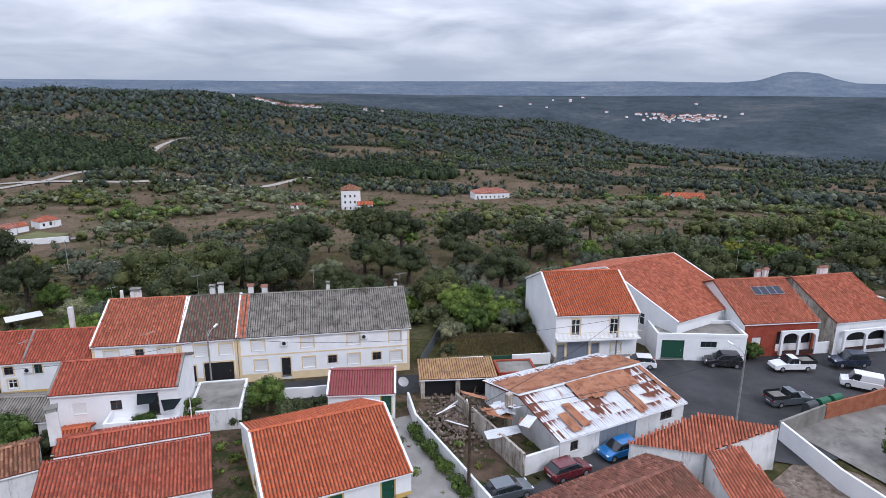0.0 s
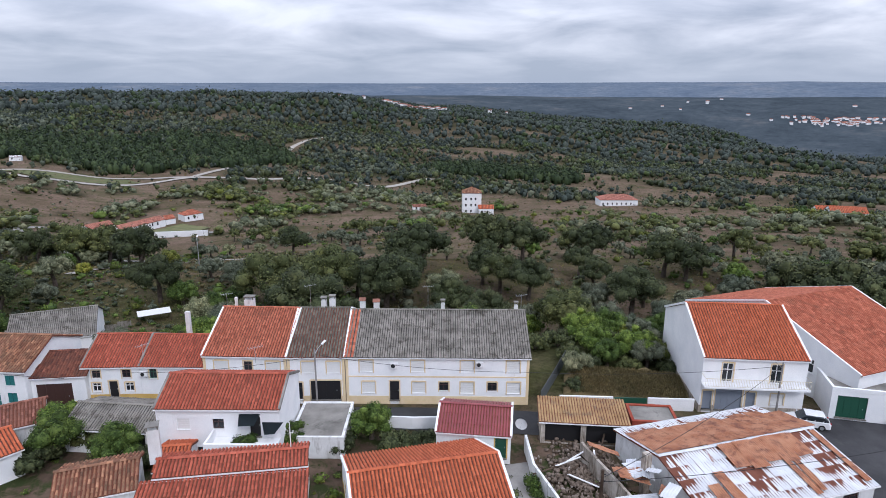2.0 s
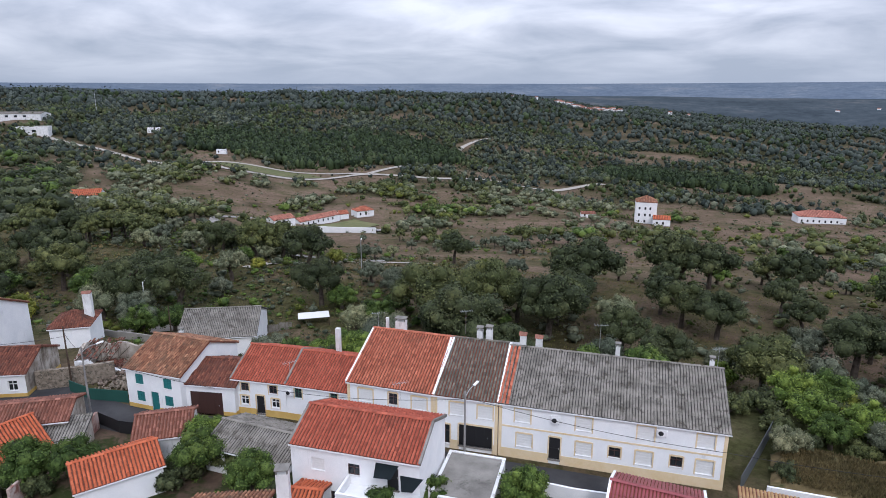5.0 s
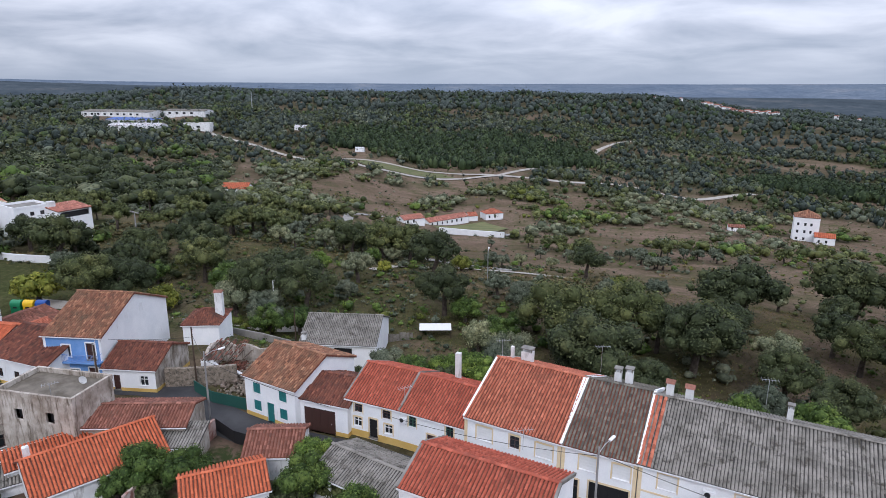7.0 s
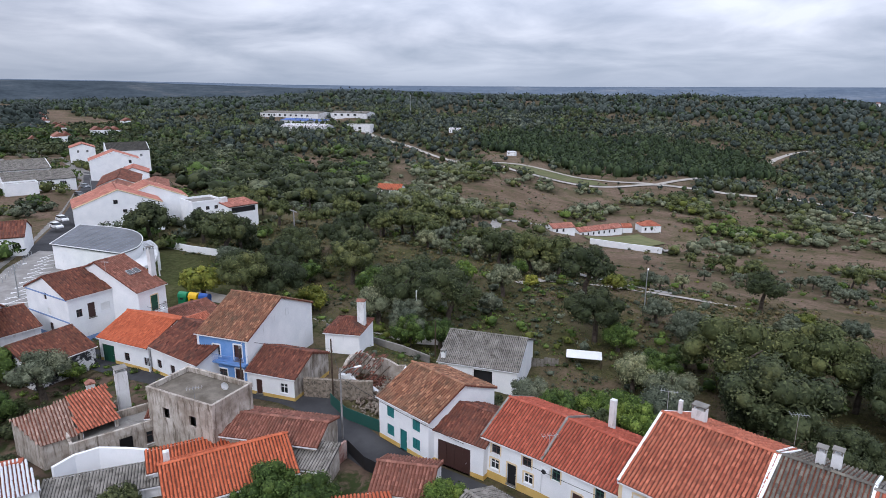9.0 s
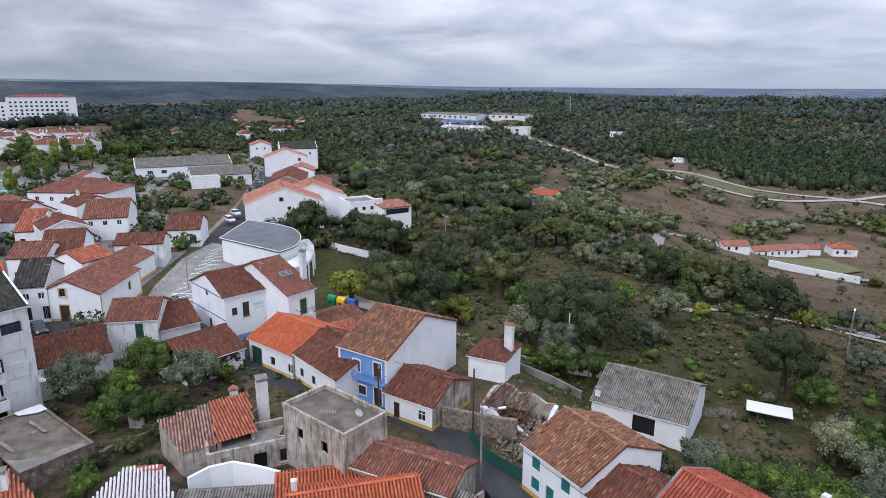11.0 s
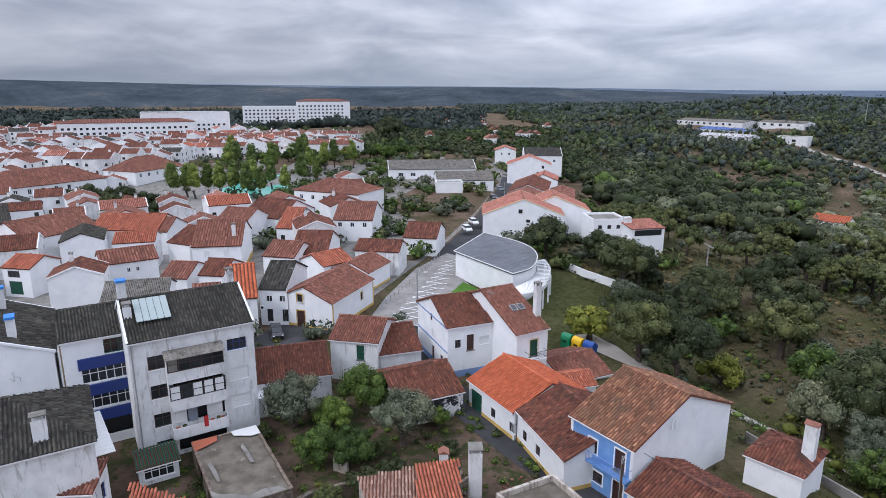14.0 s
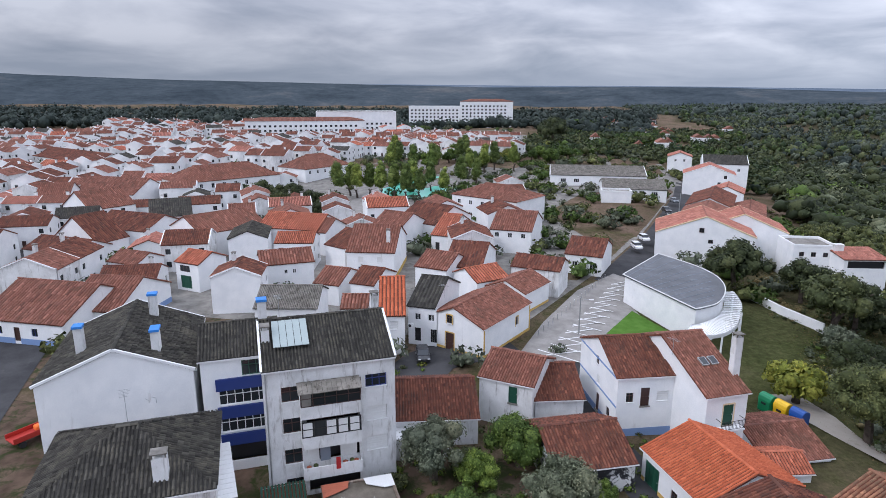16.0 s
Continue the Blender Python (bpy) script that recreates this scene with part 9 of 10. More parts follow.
def curved_hall():
    hall = thing("hall", "white hall with a curved wall and a grey sheet roof", "hall", pose(0, 0, 0))
    corner = [(-154.4, 39.0), (-138.6, 48.2)]
    arc = curve([(-138.6, 48.2), (-141.8, 51.6), (-147.0, 53.7), (-152.5, 54.6), (-157.8, 54.1), (-163.3, 51.7), (-170.4, 46.4)], 4)
    outline = corner + arc[1:]
    bm = bmesh.new()
    lo, hi = [bm.verts.new((x, y, -3.5)) for x, y in outline], [bm.verts.new((x, y, 5.0)) for x, y in outline]
    n = len(outline)
    for k in range(n):
        bm.faces.new((lo[k], lo[(k + 1) % n], hi[(k + 1) % n], hi[k]))
    bmesh.ops.recalc_face_normals(bm, faces=bm.faces)
    part("wall", bm, M["white"], hall)
    mid = Vector((sum(p[0] for p in outline) / n, sum(p[1] for p in outline) / n))
    rb = bmesh.new()
    grow = [(mid + (Vector(p) - mid) * 1.03) for p in outline]
    a, b = [rb.verts.new((p.x, p.y, 5.004)) for p in grow], [rb.verts.new((p.x, p.y, 5.25)) for p in grow]
    rb.faces.new(b)
    rb.faces.new(a[::-1])
    for k in range(n):
        rb.faces.new((a[k], a[(k + 1) % n], b[(k + 1) % n], b[k]))
    bmesh.ops.recalc_face_normals(rb, faces=rb.faces)
    roof = part("roof", rb, surface("grey_roof_sheet", (0.050, 0.054, 0.062), (0.095, 0.102, 0.115), 0.3, 0.45, (0.17, 0.18, 0.20), (0.58, 0.72), 0.25), hall)
    # raised edge and standing seams
    eb = bmesh.new()
    for p, q in zip(grow, grow[1:] + grow[:1]):
        tube(eb, [(p.x, p.y, 5.27), (q.x, q.y, 5.27)], 0.10, 5)
    part("roof_edge", eb, M["shutter"], roof)
    for k in range(11):
        p0 = Vector(corner[0]).lerp(Vector(corner[1]), (k + 0.5) / 11)
        q0 = Vector((-170.4, 46.4)).lerp(Vector((-141.8, 51.0)), (k + 0.5) / 11)
        q0 = q0 + Vector((0.0, 4.0)) * math.sin((k + 0.5) / 11 * math.pi)
        sb = bmesh.new()
        tube(sb, [(p0.x, p0.y, 5.27), (q0.x, q0.y, 5.27)], 0.035, 4)
        part("seam", sb, M["grey_door"], roof)
    # pergola of pale slats round the curve
    ring = thing("pergola", "curved white pergola with slats round the hall", "pergola", pose(0, 0, 0))
    outer = curve([(-155.0, 57.0), (-149.0, 56.9), (-143.4, 55.7), (-138.0, 53.9), (-134.4, 51.6), (-133.0, 49.0), (-134.2, 46.6)], 6)
    inner = curve([(-154.0, 54.7), (-148.5, 54.2), (-143.2, 52.7), (-140.0, 50.8), (-138.0, 49.2), (-137.2, 48.4), (-137.0, 47.6)], 6)
    z0 = 3.1
    eb = bmesh.new()
    rim = [[eb.verts.new((x, y, z0 + h)) for h in (-0.35, 0.2)] for x, y in outer]
    for u, v in zip(rim, rim[1:]):
        eb.faces.new((u[0], v[0], v[1], u[1]))
    bmesh.ops.solidify(eb, geom=eb.faces[:], thickness=0.22)
    part("rim", eb, M["white"], ring)
    for (ax, ay), (bx, by) in zip(inner, outer):
        sb = bmesh.new()
        d = Vector((bx - ax, by - ay))
        box(sb, 0.0, d.length - 0.1, -0.11, 0.11, z0, z0 + 0.16)
        part("slat", sb, M["white"], ring).matrix_world = pose(ax, ay, 0, 0, 0, math.degrees(math.atan2(d.y, d.x)))
    for k in range(0, len(outer), 5):
        sb = bmesh.new()
        tube(sb, [(outer[k][0], outer[k][1], -4.5), (outer[k][0], outer[k][1], z0 - 0.3)], 0.14, 8)
        part("post", sb, M["white"], ring)


curved_hall()
patch("lawn", [(-137.5, 35.6), (-149.8, 40.2), (-141.5, 45.6), (-136.2, 44.0)], 0.22, surface("lawn_grass", (0.06, 0.14, 0.015), (0.09, 0.19, 0.03), 0.6, 0.95, bump=0.6), "bright green triangular lawn beside the hall", "lawn")
# pale bands across the paving of the square
for k in range(26):
    f = (k % 13) / 12
    lean = 62 if k < 13 else 118
    x0, y0 = -127.5 - 37 * f, 28.2 + 9.5 * f
    tagged(part("paving_band", boxes((-4.2 + 1.2 * f, 4.2 - 1.2 * f, -0.11, 0.11, 0.0, 0.012)), M["shutter"]), "pale stone band across the square's paving", "paving band", "bands in the paving").matrix_world = pose(x0, y0, land1(x0, y0) + 0.13 + 0.004 * (k >= 13), 0, 0, lean + 14 * f)


def bollard(x, y, z):
    ob = thing("bollard", "slim grey metal bollard on the square", "bollard", pose(x, y, z), "bollards on the square")
    part("shaft", tube(bmesh.new(), [(0, 0, 0), (0, 0, 0.95)], 0.05, 8), M["steel"], ob)
    part("top", tube(bmesh.new(), [(0, 0, 0.95), (0, 0, 1.02)], 0.065, 8), M["frame"], ob)
    return ob


first = bollard(-134.0, 25.6, 0.72)
for k in range(1, 18):
    copy_thing(first, pose(-134.0 - 1.9 * k, 25.6 + 0.62 * k, 0.72))


# ---- vehicles ----
def paint(name, c, metal=0.2):
    m, n, l, p = nodes_of(name)
    p.inputs["Base Color"].default_value = (*c, 1)
    p.inputs["Roughness"].default_value, p.inputs["Metallic"].default_value = 0.28, metal
    p.inputs["Coat Weight"].default_value = 0.5
    dust = noise_node(n, l, 3.0, 5)
    l.new(mix_node(n, l, ramp_node(n, l, dust, [(0.5, (0, 0, 0)), (0.85, (0.35, 0.35, 0.35))]), c, (0.30, 0.28, 0.25)), p.inputs["Base Color"])
    return m


M["tyre"] = plain("tyre_rubber", (0.018, 0.018, 0.018), 0.9)
M["lamp_red"] = plain("red_lens", (0.35, 0.01, 0.01), 0.25)
M["lamp_white"] = plain("clear_lens", (0.70, 0.72, 0.74), 0.2)


def slab_profile(bm, pts, w, inset=0.93, z_mid=0.6):
    """A side outline drawn out across the width, narrowed at both flanks."""
    layers = [(-w, inset), (-w * 0.9, 1.0), (w * 0.9, 1.0), (w, inset)]
    cx = sum(p[0] for p in pts) / len(pts)
    rings = [[bm.verts.new((cx + (x - cx) * s, y, z_mid + (z - z_mid) * s)) for x, z in pts] for y, s in layers]
    n = len(pts)
    for a, b in zip(rings, rings[1:]):
        for k in range(n):
            bm.faces.new((a[k], a[(k + 1) % n], b[(k + 1) % n], b[k]))
    bm.faces.new(rings[0][::-1])
    bm.faces.new(rings[-1])
    bmesh.ops.recalc_face_normals(bm, faces=bm.faces)
    return bm


def car(label, x, y, ang, material, kind="hatch", length=4.0, z=0.75, category="car"):
    ob = thing("car" if kind in ("hatch", "suv") else "van" if kind == "van" else "pickup_truck", label, category, pose(x, y, z, 0, 0, ang), "parked vehicles")
    l, w = length / 2, 0.86
    tall = {"hatch": 1.45, "suv": 1.75, "van": 1.85, "pickup": 1.65}[kind]
    belt = {"hatch": 0.92, "suv": 1.05, "van": 1.08, "pickup": 1.0}[kind]
    low = [(-l, 0.35), (-l * 0.98, 0.25), (l * 0.95, 0.25), (l, 0.4), (l * 0.98, belt - 0.22), (l * 0.62, belt - 0.03), (-l * 0.9, belt + 0.02), (-l, belt - 0.15)]
    part("body", slab_profile(bmesh.new(), low, w), material, ob)
    if kind == "pickup":
        cab, roof_span = [(l * 0.42, belt), (l * 0.20, tall), (-l * 0.12, tall), (-l * 0.18, belt)], (l * 0.20, -l * 0.12)
    elif kind == "van":
        cab, roof_span = [(l * 0.62, belt), (l * 0.40, tall), (l * 0.05, tall), (l * 0.05, belt)], (l * 0.40, -l * 0.94)
        part("cargo_box", boxes((-l * 0.96, l * 0.10, -w * 0.9, w * 0.9, belt + 0.004, tall), bevel=0.08), material, ob)
    else:
        cab, roof_span = [(l * 0.52, belt), (l * 0.16, tall - 0.02), (-l * 0.1, tall), (-l * 0.72, tall - 0.07), (-l * 0.93, belt)], (l * 0.16, -l * 0.72)
    part("cabin_glass", slab_profile(bmesh.new(), cab, w * 0.90, 0.9, belt), M["glass"], ob)
    part("roof", boxes((roof_span[1], roof_span[0], -w * 0.80, w * 0.80, tall - 0.035, tall + 0.03), bevel=0.02), material, ob)
    for sx in (0.0, -0.36, -0.74):
        xx = l * (0.1 + sx)
        if kind == "pickup" and sx < -0.3:
            continue
        for sy in (-1, 1):
            pb = bmesh.new()
            tube(pb, [(xx, sy * w * 0.885, belt), (xx - 0.05, sy * w * 0.80, tall)], 0.045, 5)
            part("door_pillar", pb, material, ob)
    if kind == "pickup":
        for sy in (-1, 1):
            part("side_board", boxes((-l * 1.0, -l * 0.2, sy * w - 0.03, sy * w + 0.03, belt + 0.004, belt + 0.42)), M["dark"], ob)
        part("tail_board", boxes((-l * 1.0 - 0.04, -l * 1.0, -w, w, belt + 0.004, belt + 0.40)), M["dark"], ob)
        part("load", boxes((-l * 0.9, -l * 0.35, -w * 0.7, w * 0.7, belt + 0.01, belt + 0.30), bevel=0.06), M["concrete"], ob)
    for sx in (-0.60, 0.62):
        for sy in (-1, 1):
            tb = bmesh.new()
            tube(tb, [(l * sx, sy * (w - 0.16), 0.32), (l * sx, sy * (w + 0.03), 0.32)], 0.32, 16)
            wh = part("wheel", tb, M["tyre"], ob)
            part("rim", tube(bmesh.new(), [(l * sx, sy * (w + 0.02), 0.32), (l * sx, sy * (w + 0.045), 0.32)], 0.19, 12), M["steel"], wh)
    for sy in (-1, 1):
        part("headlight", boxes((l * 0.93, l * 0.99, sy * w * 0.72 - 0.16, sy * w * 0.72 + 0.16, belt - 0.32, belt - 0.17), bevel=0.02), M["lamp_white"], ob)
        part("tail_light", boxes((-l - 0.01, -l * 0.95, sy * w * 0.78 - 0.1, sy * w * 0.78 + 0.1, belt - 0.28, belt - 0.02), bevel=0.02), M["lamp_red"], ob)
        part("door_mirror", boxes((l * 0.38, l * 0.44, sy * (w + 0.10) - 0.08, sy * (w + 0.10) + 0.08, belt + 0.02, belt + 0.16), bevel=0.02), material, ob)
    part("number_plate", boxes((-l - 0.03, -l - 0.012, -0.26, 0.26, belt - 0.45, belt - 0.34)), M["frame"], ob)
    return ob


WHITE, BLACK, RED, BLUE, GREY, NAVY = paint("white_paint", (0.75, 0.75, 0.76), 0), paint("black_paint", (0.012, 0.013, 0.016)), paint("dark_red_paint", (0.13, 0.012, 0.02)), paint("bright_blue_paint", (0.015, 0.16, 0.42)), paint("grey_paint", (0.13, 0.15, 0.17), 0.5), paint("navy_paint", (0.012, 0.022, 0.05))
car("white hatchback parked beside the balcony house", 24.1, 70.6, 172, WHITE, "hatch", 4.0)
car("black people carrier parked at the kerb", 34.6, 71.0, 174, BLACK, "suv", 4.6)
car("white flatbed pickup with a loaded bed", 42.6, 70.2, 184, WHITE, "pickup", 5.2, category="pickup truck")
car("dark navy off-road car at the kerb", 50.4, 71.4, 181, NAVY, "suv", 4.5)
car("small white van beside the yard wall", 48.0, 65.4, 150, WHITE, "van", 4.2, category="van")
car("old pickup with a wooden load bed", 37.6, 61.6, 11, GREY, "pickup", 4.9, category="pickup truck")
car("dark red hatchback parked along the workshop", 11.2, 48.4, 27, RED, "hatch", 4.1)
car("bright blue hatchback parked along the workshop", 16.5, 51.6, 207, BLUE, "hatch", 4.0)
car("grey hatchback parked along the side street", 5.6, 45.4, 22, GREY, "hatch", 4.1)
car("black hatchback parked by the chapel", -122.0, 10.8, 20, BLACK, "hatch", 4.0)
car("silver car parked in the lane", -118.0, 3.5, 100, paint("silver_paint", (0.45, 0.47, 0.5), 0.6), "hatch", 4.2)
car("white car parked on the ridge street", -193.5, 44.0, 16, WHITE, "hatch", 4.2)
car("white car parked behind another on the ridge street", -202.4, 46.4, 16, WHITE, "hatch", 4.2)
car("dark car on the ridge street", -243.5, 56.4, 14, BLACK, "hatch", 4.2)
car("grey car far up the ridge street", -262.0, 61.0, 14, GREY, "hatch", 4.2)


def trailer():
    ob = thing("trailer", "red farm trailer with an orange bundle beside a wall", "trailer", pose(-93.0, -24.0, 0.65, 0, 0, 160))
    red = plain("red_machine_paint", (0.42, 0.03, 0.02), 0.5)
    part("bed", boxes((-2.0, 2.0, -0.9, 0.9, 0.7, 0.85), bevel=0.02), red, ob)
    for sy in (-1, 1):
        part("side_board", boxes((-2.0, 2.0, sy * 0.9 - 0.04, sy * 0.9 + 0.04, 0.854, 1.3)), red, ob)
    for sx in (-1, 1):
        for sy in (-1, 1):
            part("wheel", tube(bmesh.new(), [(sx * 1.2, sy * 0.72, 0.36), (sx * 1.2, sy * 0.95, 0.36)], 0.36, 14), M["tyre"], ob)
    part("drawbar", tube(bmesh.new(), [(2.0, 0, 0.7), (3.3, 0, 0.55)], 0.06, 6), red, ob)
    part("bundle", boxes((0.4, 1.3, -0.5, 0.4, 0.86, 1.5), bevel=0.2), plain("orange_cloth", (0.75, 0.16, 0.02), 0.8), ob, "bright orange cloth bundle")


trailer()


def wheelie_bin(label, x, y, material, z):
    ob = thing("recycling_bin", label, "recycling bin", pose(x, y, z, 0, 0, 35) @ Matrix.Scale(1.05, 4), "recycling bins by the path")
    part("body", boxes((-0.75, 0.75, -0.65, 0.65, 0.1, 1.55), bevel=0.08), material, ob)
    lid = bmesh.new()
    tube(lid, [(-0.8, 0, 1.5), (0.8, 0, 1.5)], 0.62, 14)
    part("lid", lid, material, ob)
    for sx in (-1, 1):
        part("foot", boxes((sx * 0.6 - 0.08, sx * 0.6 + 0.08, -0.5, 0.5, -0.3, 0.096)), M["steel"], ob)
    part("slot", boxes((-0.3, 0.3, -0.70, -0.652, 1.0, 1.25)), M["dark"], ob)


wheelie_bin("green glass recycling bin on grass", -118.6, 53.4, plain("bin_green", (0.01, 0.22, 0.09), 0.4), land1(-118.6, 53.4))
wheelie_bin("yellow plastic recycling bin on grass", -117.0, 54.6, plain("bin_yellow", (0.72, 0.45, 0.01), 0.4), land1(-117.0, 54.6))
wheelie_bin("blue paper recycling bin on grass", -115.4, 55.8, plain("bin_blue", (0.01, 0.07, 0.30), 0.4), land1(-115.4, 55.8))
for k, (x, y) in enumerate(((38.6, 59.2), (40.4, 60.0), (42.2, 60.8))):
    ob = thing("waste_container", ["dark grey waste container with a rounded lid", "dark green waste container with a rounded lid"][k > 0], "waste container", pose(x, y, 0.7, 0, 0, 24), "waste containers by the wall")
    mt = plain("container_%s" % "ab"[k > 0], (0.05, 0.055, 0.06) if k == 0 else (0.01, 0.11, 0.05), 0.5)
    part("body", boxes((-0.7, 0.7, -0.5, 0.5, 0.15, 1.1), bevel=0.06), mt, ob)
    part("lid", tube(bmesh.new(), [(-0.72, 0, 1.08), (0.72, 0, 1.08)], 0.48, 12), mt, ob)
    for sx in (-1, 1):
        part("wheel", tube(bmesh.new(), [(sx * 0.55, -0.4, 0.08), (sx * 0.55, -0.3, 0.08)], 0.08, 8), M["tyre"], ob)


# ---- poles, lamps and wires ----
def pole(label, x, y, h, material, lamp=None, r=0.12, z=None, name="utility_pole", category="utility pole"):
    z = land1(x, y) if z is None else z
    ob = thing("street_lamp" if lamp is not None else name, label, "street lamp" if lamp is not None else category, pose(x, y, z))
    part("shaft", tube(bmesh.new(), [(0, 0, -0.5), (0, 0, h)], [r, r * 0.65], 8), material, ob)
    if lamp is not None:
        c, s = math.cos(radians(lamp)), math.sin(radians(lamp))
        arm = part("arm", tube(bmesh.new(), [(0, 0, h - 0.6), (c * 0.8, s * 0.8, h - 0.1), (c * 1.5, s * 1.5, h)], 0.035, 6), M["steel"], ob)
        hb = boxes((-0.35, 0.35, -0.13, 0.13, -0.07, 0.07), bevel=0.04)
        hd = part("lamp_head", hb, M["frame"], arm)
        hd.location, hd.rotation_euler = (c * 1.75, s * 1.75, h + 0.05), (0, radians(-12), radians(lamp))
    else:
        for k in (0.3, 0.8):
            part("insulator", tube(bmesh.new(), [(-0.1, 0, h - k), (0.22, 0, h - k)], 0.04, 6), M["dark"], ob)
    return ob


pole("weathered concrete pole beside the balcony house", 21.5, 71.7, 6.3, M["pole"], 150)
pole("concrete street lamp by the square", 29.9, 57.0, 8.4, M["pole"], 120)
pole("dark wooden pole beside the ruin", 2.3, 45.6, 8.6, M["wood_pole"], None, 0.16)
pole("concrete street lamp before the terraced houses", -25.6, 63.4, 7.2, M["pole"], 80)
pole("dark wooden pole by the lane", -72.0, 56.4, 7.6, M["wood_pole"])
pole("concrete street lamp in the lane", -64.4, 53.4, 7.8, M["pole"], 60)
pole("dark wooden pole beside the white house", -78.2, 48.3, 6.4, M["wood_pole"])
pole("concrete street lamp beside the white house", -80.0, 48.9, 6.0, M["pole"], 140)
pole("pale street lamp on the track below", -95.7, 84.8, 7.0, M["frame"], 120, z=land1(-95.7, 84.8))
pole("street lamp among the olive trees", -77.5, 124.0, 7.5, M["steel"], 120)
pole("grey pole behind the barn", -84.0, 80.0, 6.0, M["wood_pole"])
pole("bare thin antenna pole on the hill", -700, 505, 26, M["steel"], None, 0.5)
pole("street lamp on the square", -136.0, 31.5, 6.0, M["steel"], 60)
pole("street lamp beside the garden", -22.5, 50.5, 6.5, M["frame"], None, 0.06)
pole("pole by the porch with a lamp", 59.0, 77.0, 7.5, M["wood_pole"], 150)
for q, (x, y) in enumerate(((-215, 53), (-250, 61), (-130, -55), (-185, -20), (-270, -60), (-150, -70))):
    pole("grey street lamp in the town", x, y, 6.5, M["steel"], 60 * q)
tp = pole("concrete power pole with a cross-arm", -157.0, 91.0, 10.5, M["pole"], None, 0.22)
part("cross_arm", boxes((-2.0, 2.0, -0.1, 0.1, 10.2, 10.45)), M["pole"], tp)


def wire(label, a, b, sag):
    pts = [Vector(a).lerp(Vector(b), k / 14) - Vector((0, 0, sag * 4 * (k / 14) * (1 - k / 14))) for k in range(15)]
    tagged(part("cable", tube(bmesh.new(), pts, 0.022, 4), M["dark"]), label, "cable")


wire("black overhead cable over the street", (2.3, 45.6, 8.6), (21.5, 71.7, 6.6), 0.7)
wire("black overhead cable to the square lamp", (2.3, 45.6, 8.3), (29.9, 57.0, 8.4), 0.6)
wire("black overhead cable along the houses", (21.5, 71.7, 6.5), (-4.0, 67.8, 5.2), 0.5)
wire("black overhead cable before the long house", (-4.0, 67.8, 5.2), (-25.6, 63.4, 7.2), 0.5)
wire("black overhead cable over the lane", (-25.6, 63.4, 7.0), (-46.0, 60.8, 4.4), 0.5)
wire("black overhead cable between the lane's poles", (-64.4, 53.4, 7.6), (-72.0, 56.4, 7.4), 0.2)
wire("black overhead cable to the blue house", (-72.0, 56.4, 7.0), (-84.0, 50.0, 5.8), 0.3)
wire("black overhead cable beside the white houses", (-64.4, 53.4, 7.4), (-52.0, 59.0, 4.0), 0.3)


# ---- fittings on the houses ----
def dish(x, y, z, ang, r=0.45):
    ob = thing("satellite_dish", "white satellite dish on a bracket", "satellite dish", pose(x, y, z, 0, 0, ang), "satellite dishes")
    bm = bmesh.new()
    rings = []
    for k in range(4):
        t = k / 3
        rings.append([bm.verts.new((r * t * math.cos(q), -0.10 + 0.16 * t * t * -1, r * t * math.sin(q))) for q in (2 * math.pi * i / 16 for i in range(16))] if k else [bm.verts.new((0, -0.10, 0))])
    for i in range(16):
        bm.faces.new((rings[0][0], rings[1][i], rings[1][(i + 1) % 16]))
        for a, b in zip(rings[1:], rings[2:]):
            bm.faces.new((a[i], b[i], b[(i + 1) % 16], a[(i + 1) % 16]))
    bmesh.ops.solidify(bm, geom=bm.faces[:], thickness=0.02)
    part("reflector", bm, M["frame"], ob)
    part("bracket", tube(bmesh.new(), [(0, -0.1, 0), (0, 0.25, -0.15), (0, 0.25, -0.6)], 0.025, 6), M["steel"], ob)
    part("feed_arm", tube(bmesh.new(), [(0, -0.2, -r * 0.8), (0, -0.55, -0.1)], 0.02, 5), M["steel"], ob)


dish(-3.9, 58.6, 4.6, -10, 0.55)
dish(-86.0, -3.0, 11.6, 30, 0.5)
dish(-70.0, 44.0, 7.2, 40, 0.4)


def antenna(x, y, z, h, ang=20):
    ob = thing("tv_antenna", "thin metal television antenna on a mast", "antenna", pose(x, y, z, 0, 0, ang), "antennas")
    part("mast", tube(bmesh.new(), [(0, 0, -0.6), (0, 0, h)], 0.025, 5), M["steel"], ob)
    part("boom", tube(bmesh.new(), [(-0.7, 0, h - 0.1), (0.8, 0, h - 0.1)], 0.018, 4), M["steel"], ob)
    for k in range(6):
        part("rod", tube(bmesh.new(), [(-0.6 + 0.26 * k, -0.45 + 0.03 * k, h - 0.08), (-0.6 + 0.26 * k, 0.45 - 0.03 * k, h - 0.08)], 0.012, 4), M["steel"], ob)


for q in ((-5.6, 78.0, 7.6, 2.6), (-31.5, 76.5, 8.0, 2.2), (-17.0, 78.5, 8.4, 2.0), (-70.0, 41.0, 6.3, 1.6), (-30.5, 60.2, 7.8, 1.2), (-83.5, -3.5, 10.6, 2.6), (-99.0, 2.0, 14.5, 2.0), (-110, 41, 10.0, 1.2), (44.0, 90.0, 8.0, 4.0), (-40.5, 72.5, 8.0, 1.8), (-130, 12, 7.5, 1.4), (-45, 62.5, 6.0, 1.0)):
    antenna(*q, 20 + q[0] * 7 % 60)


def on_house(x, y, z, ang, L, W):
    """Pose of a house's front wall: x along the wall from its left end, -y outwards."""
    return pose(x, y, z, 0, 0, ang) @ Matrix.Translation((-L / 2, -W / 2, 0))


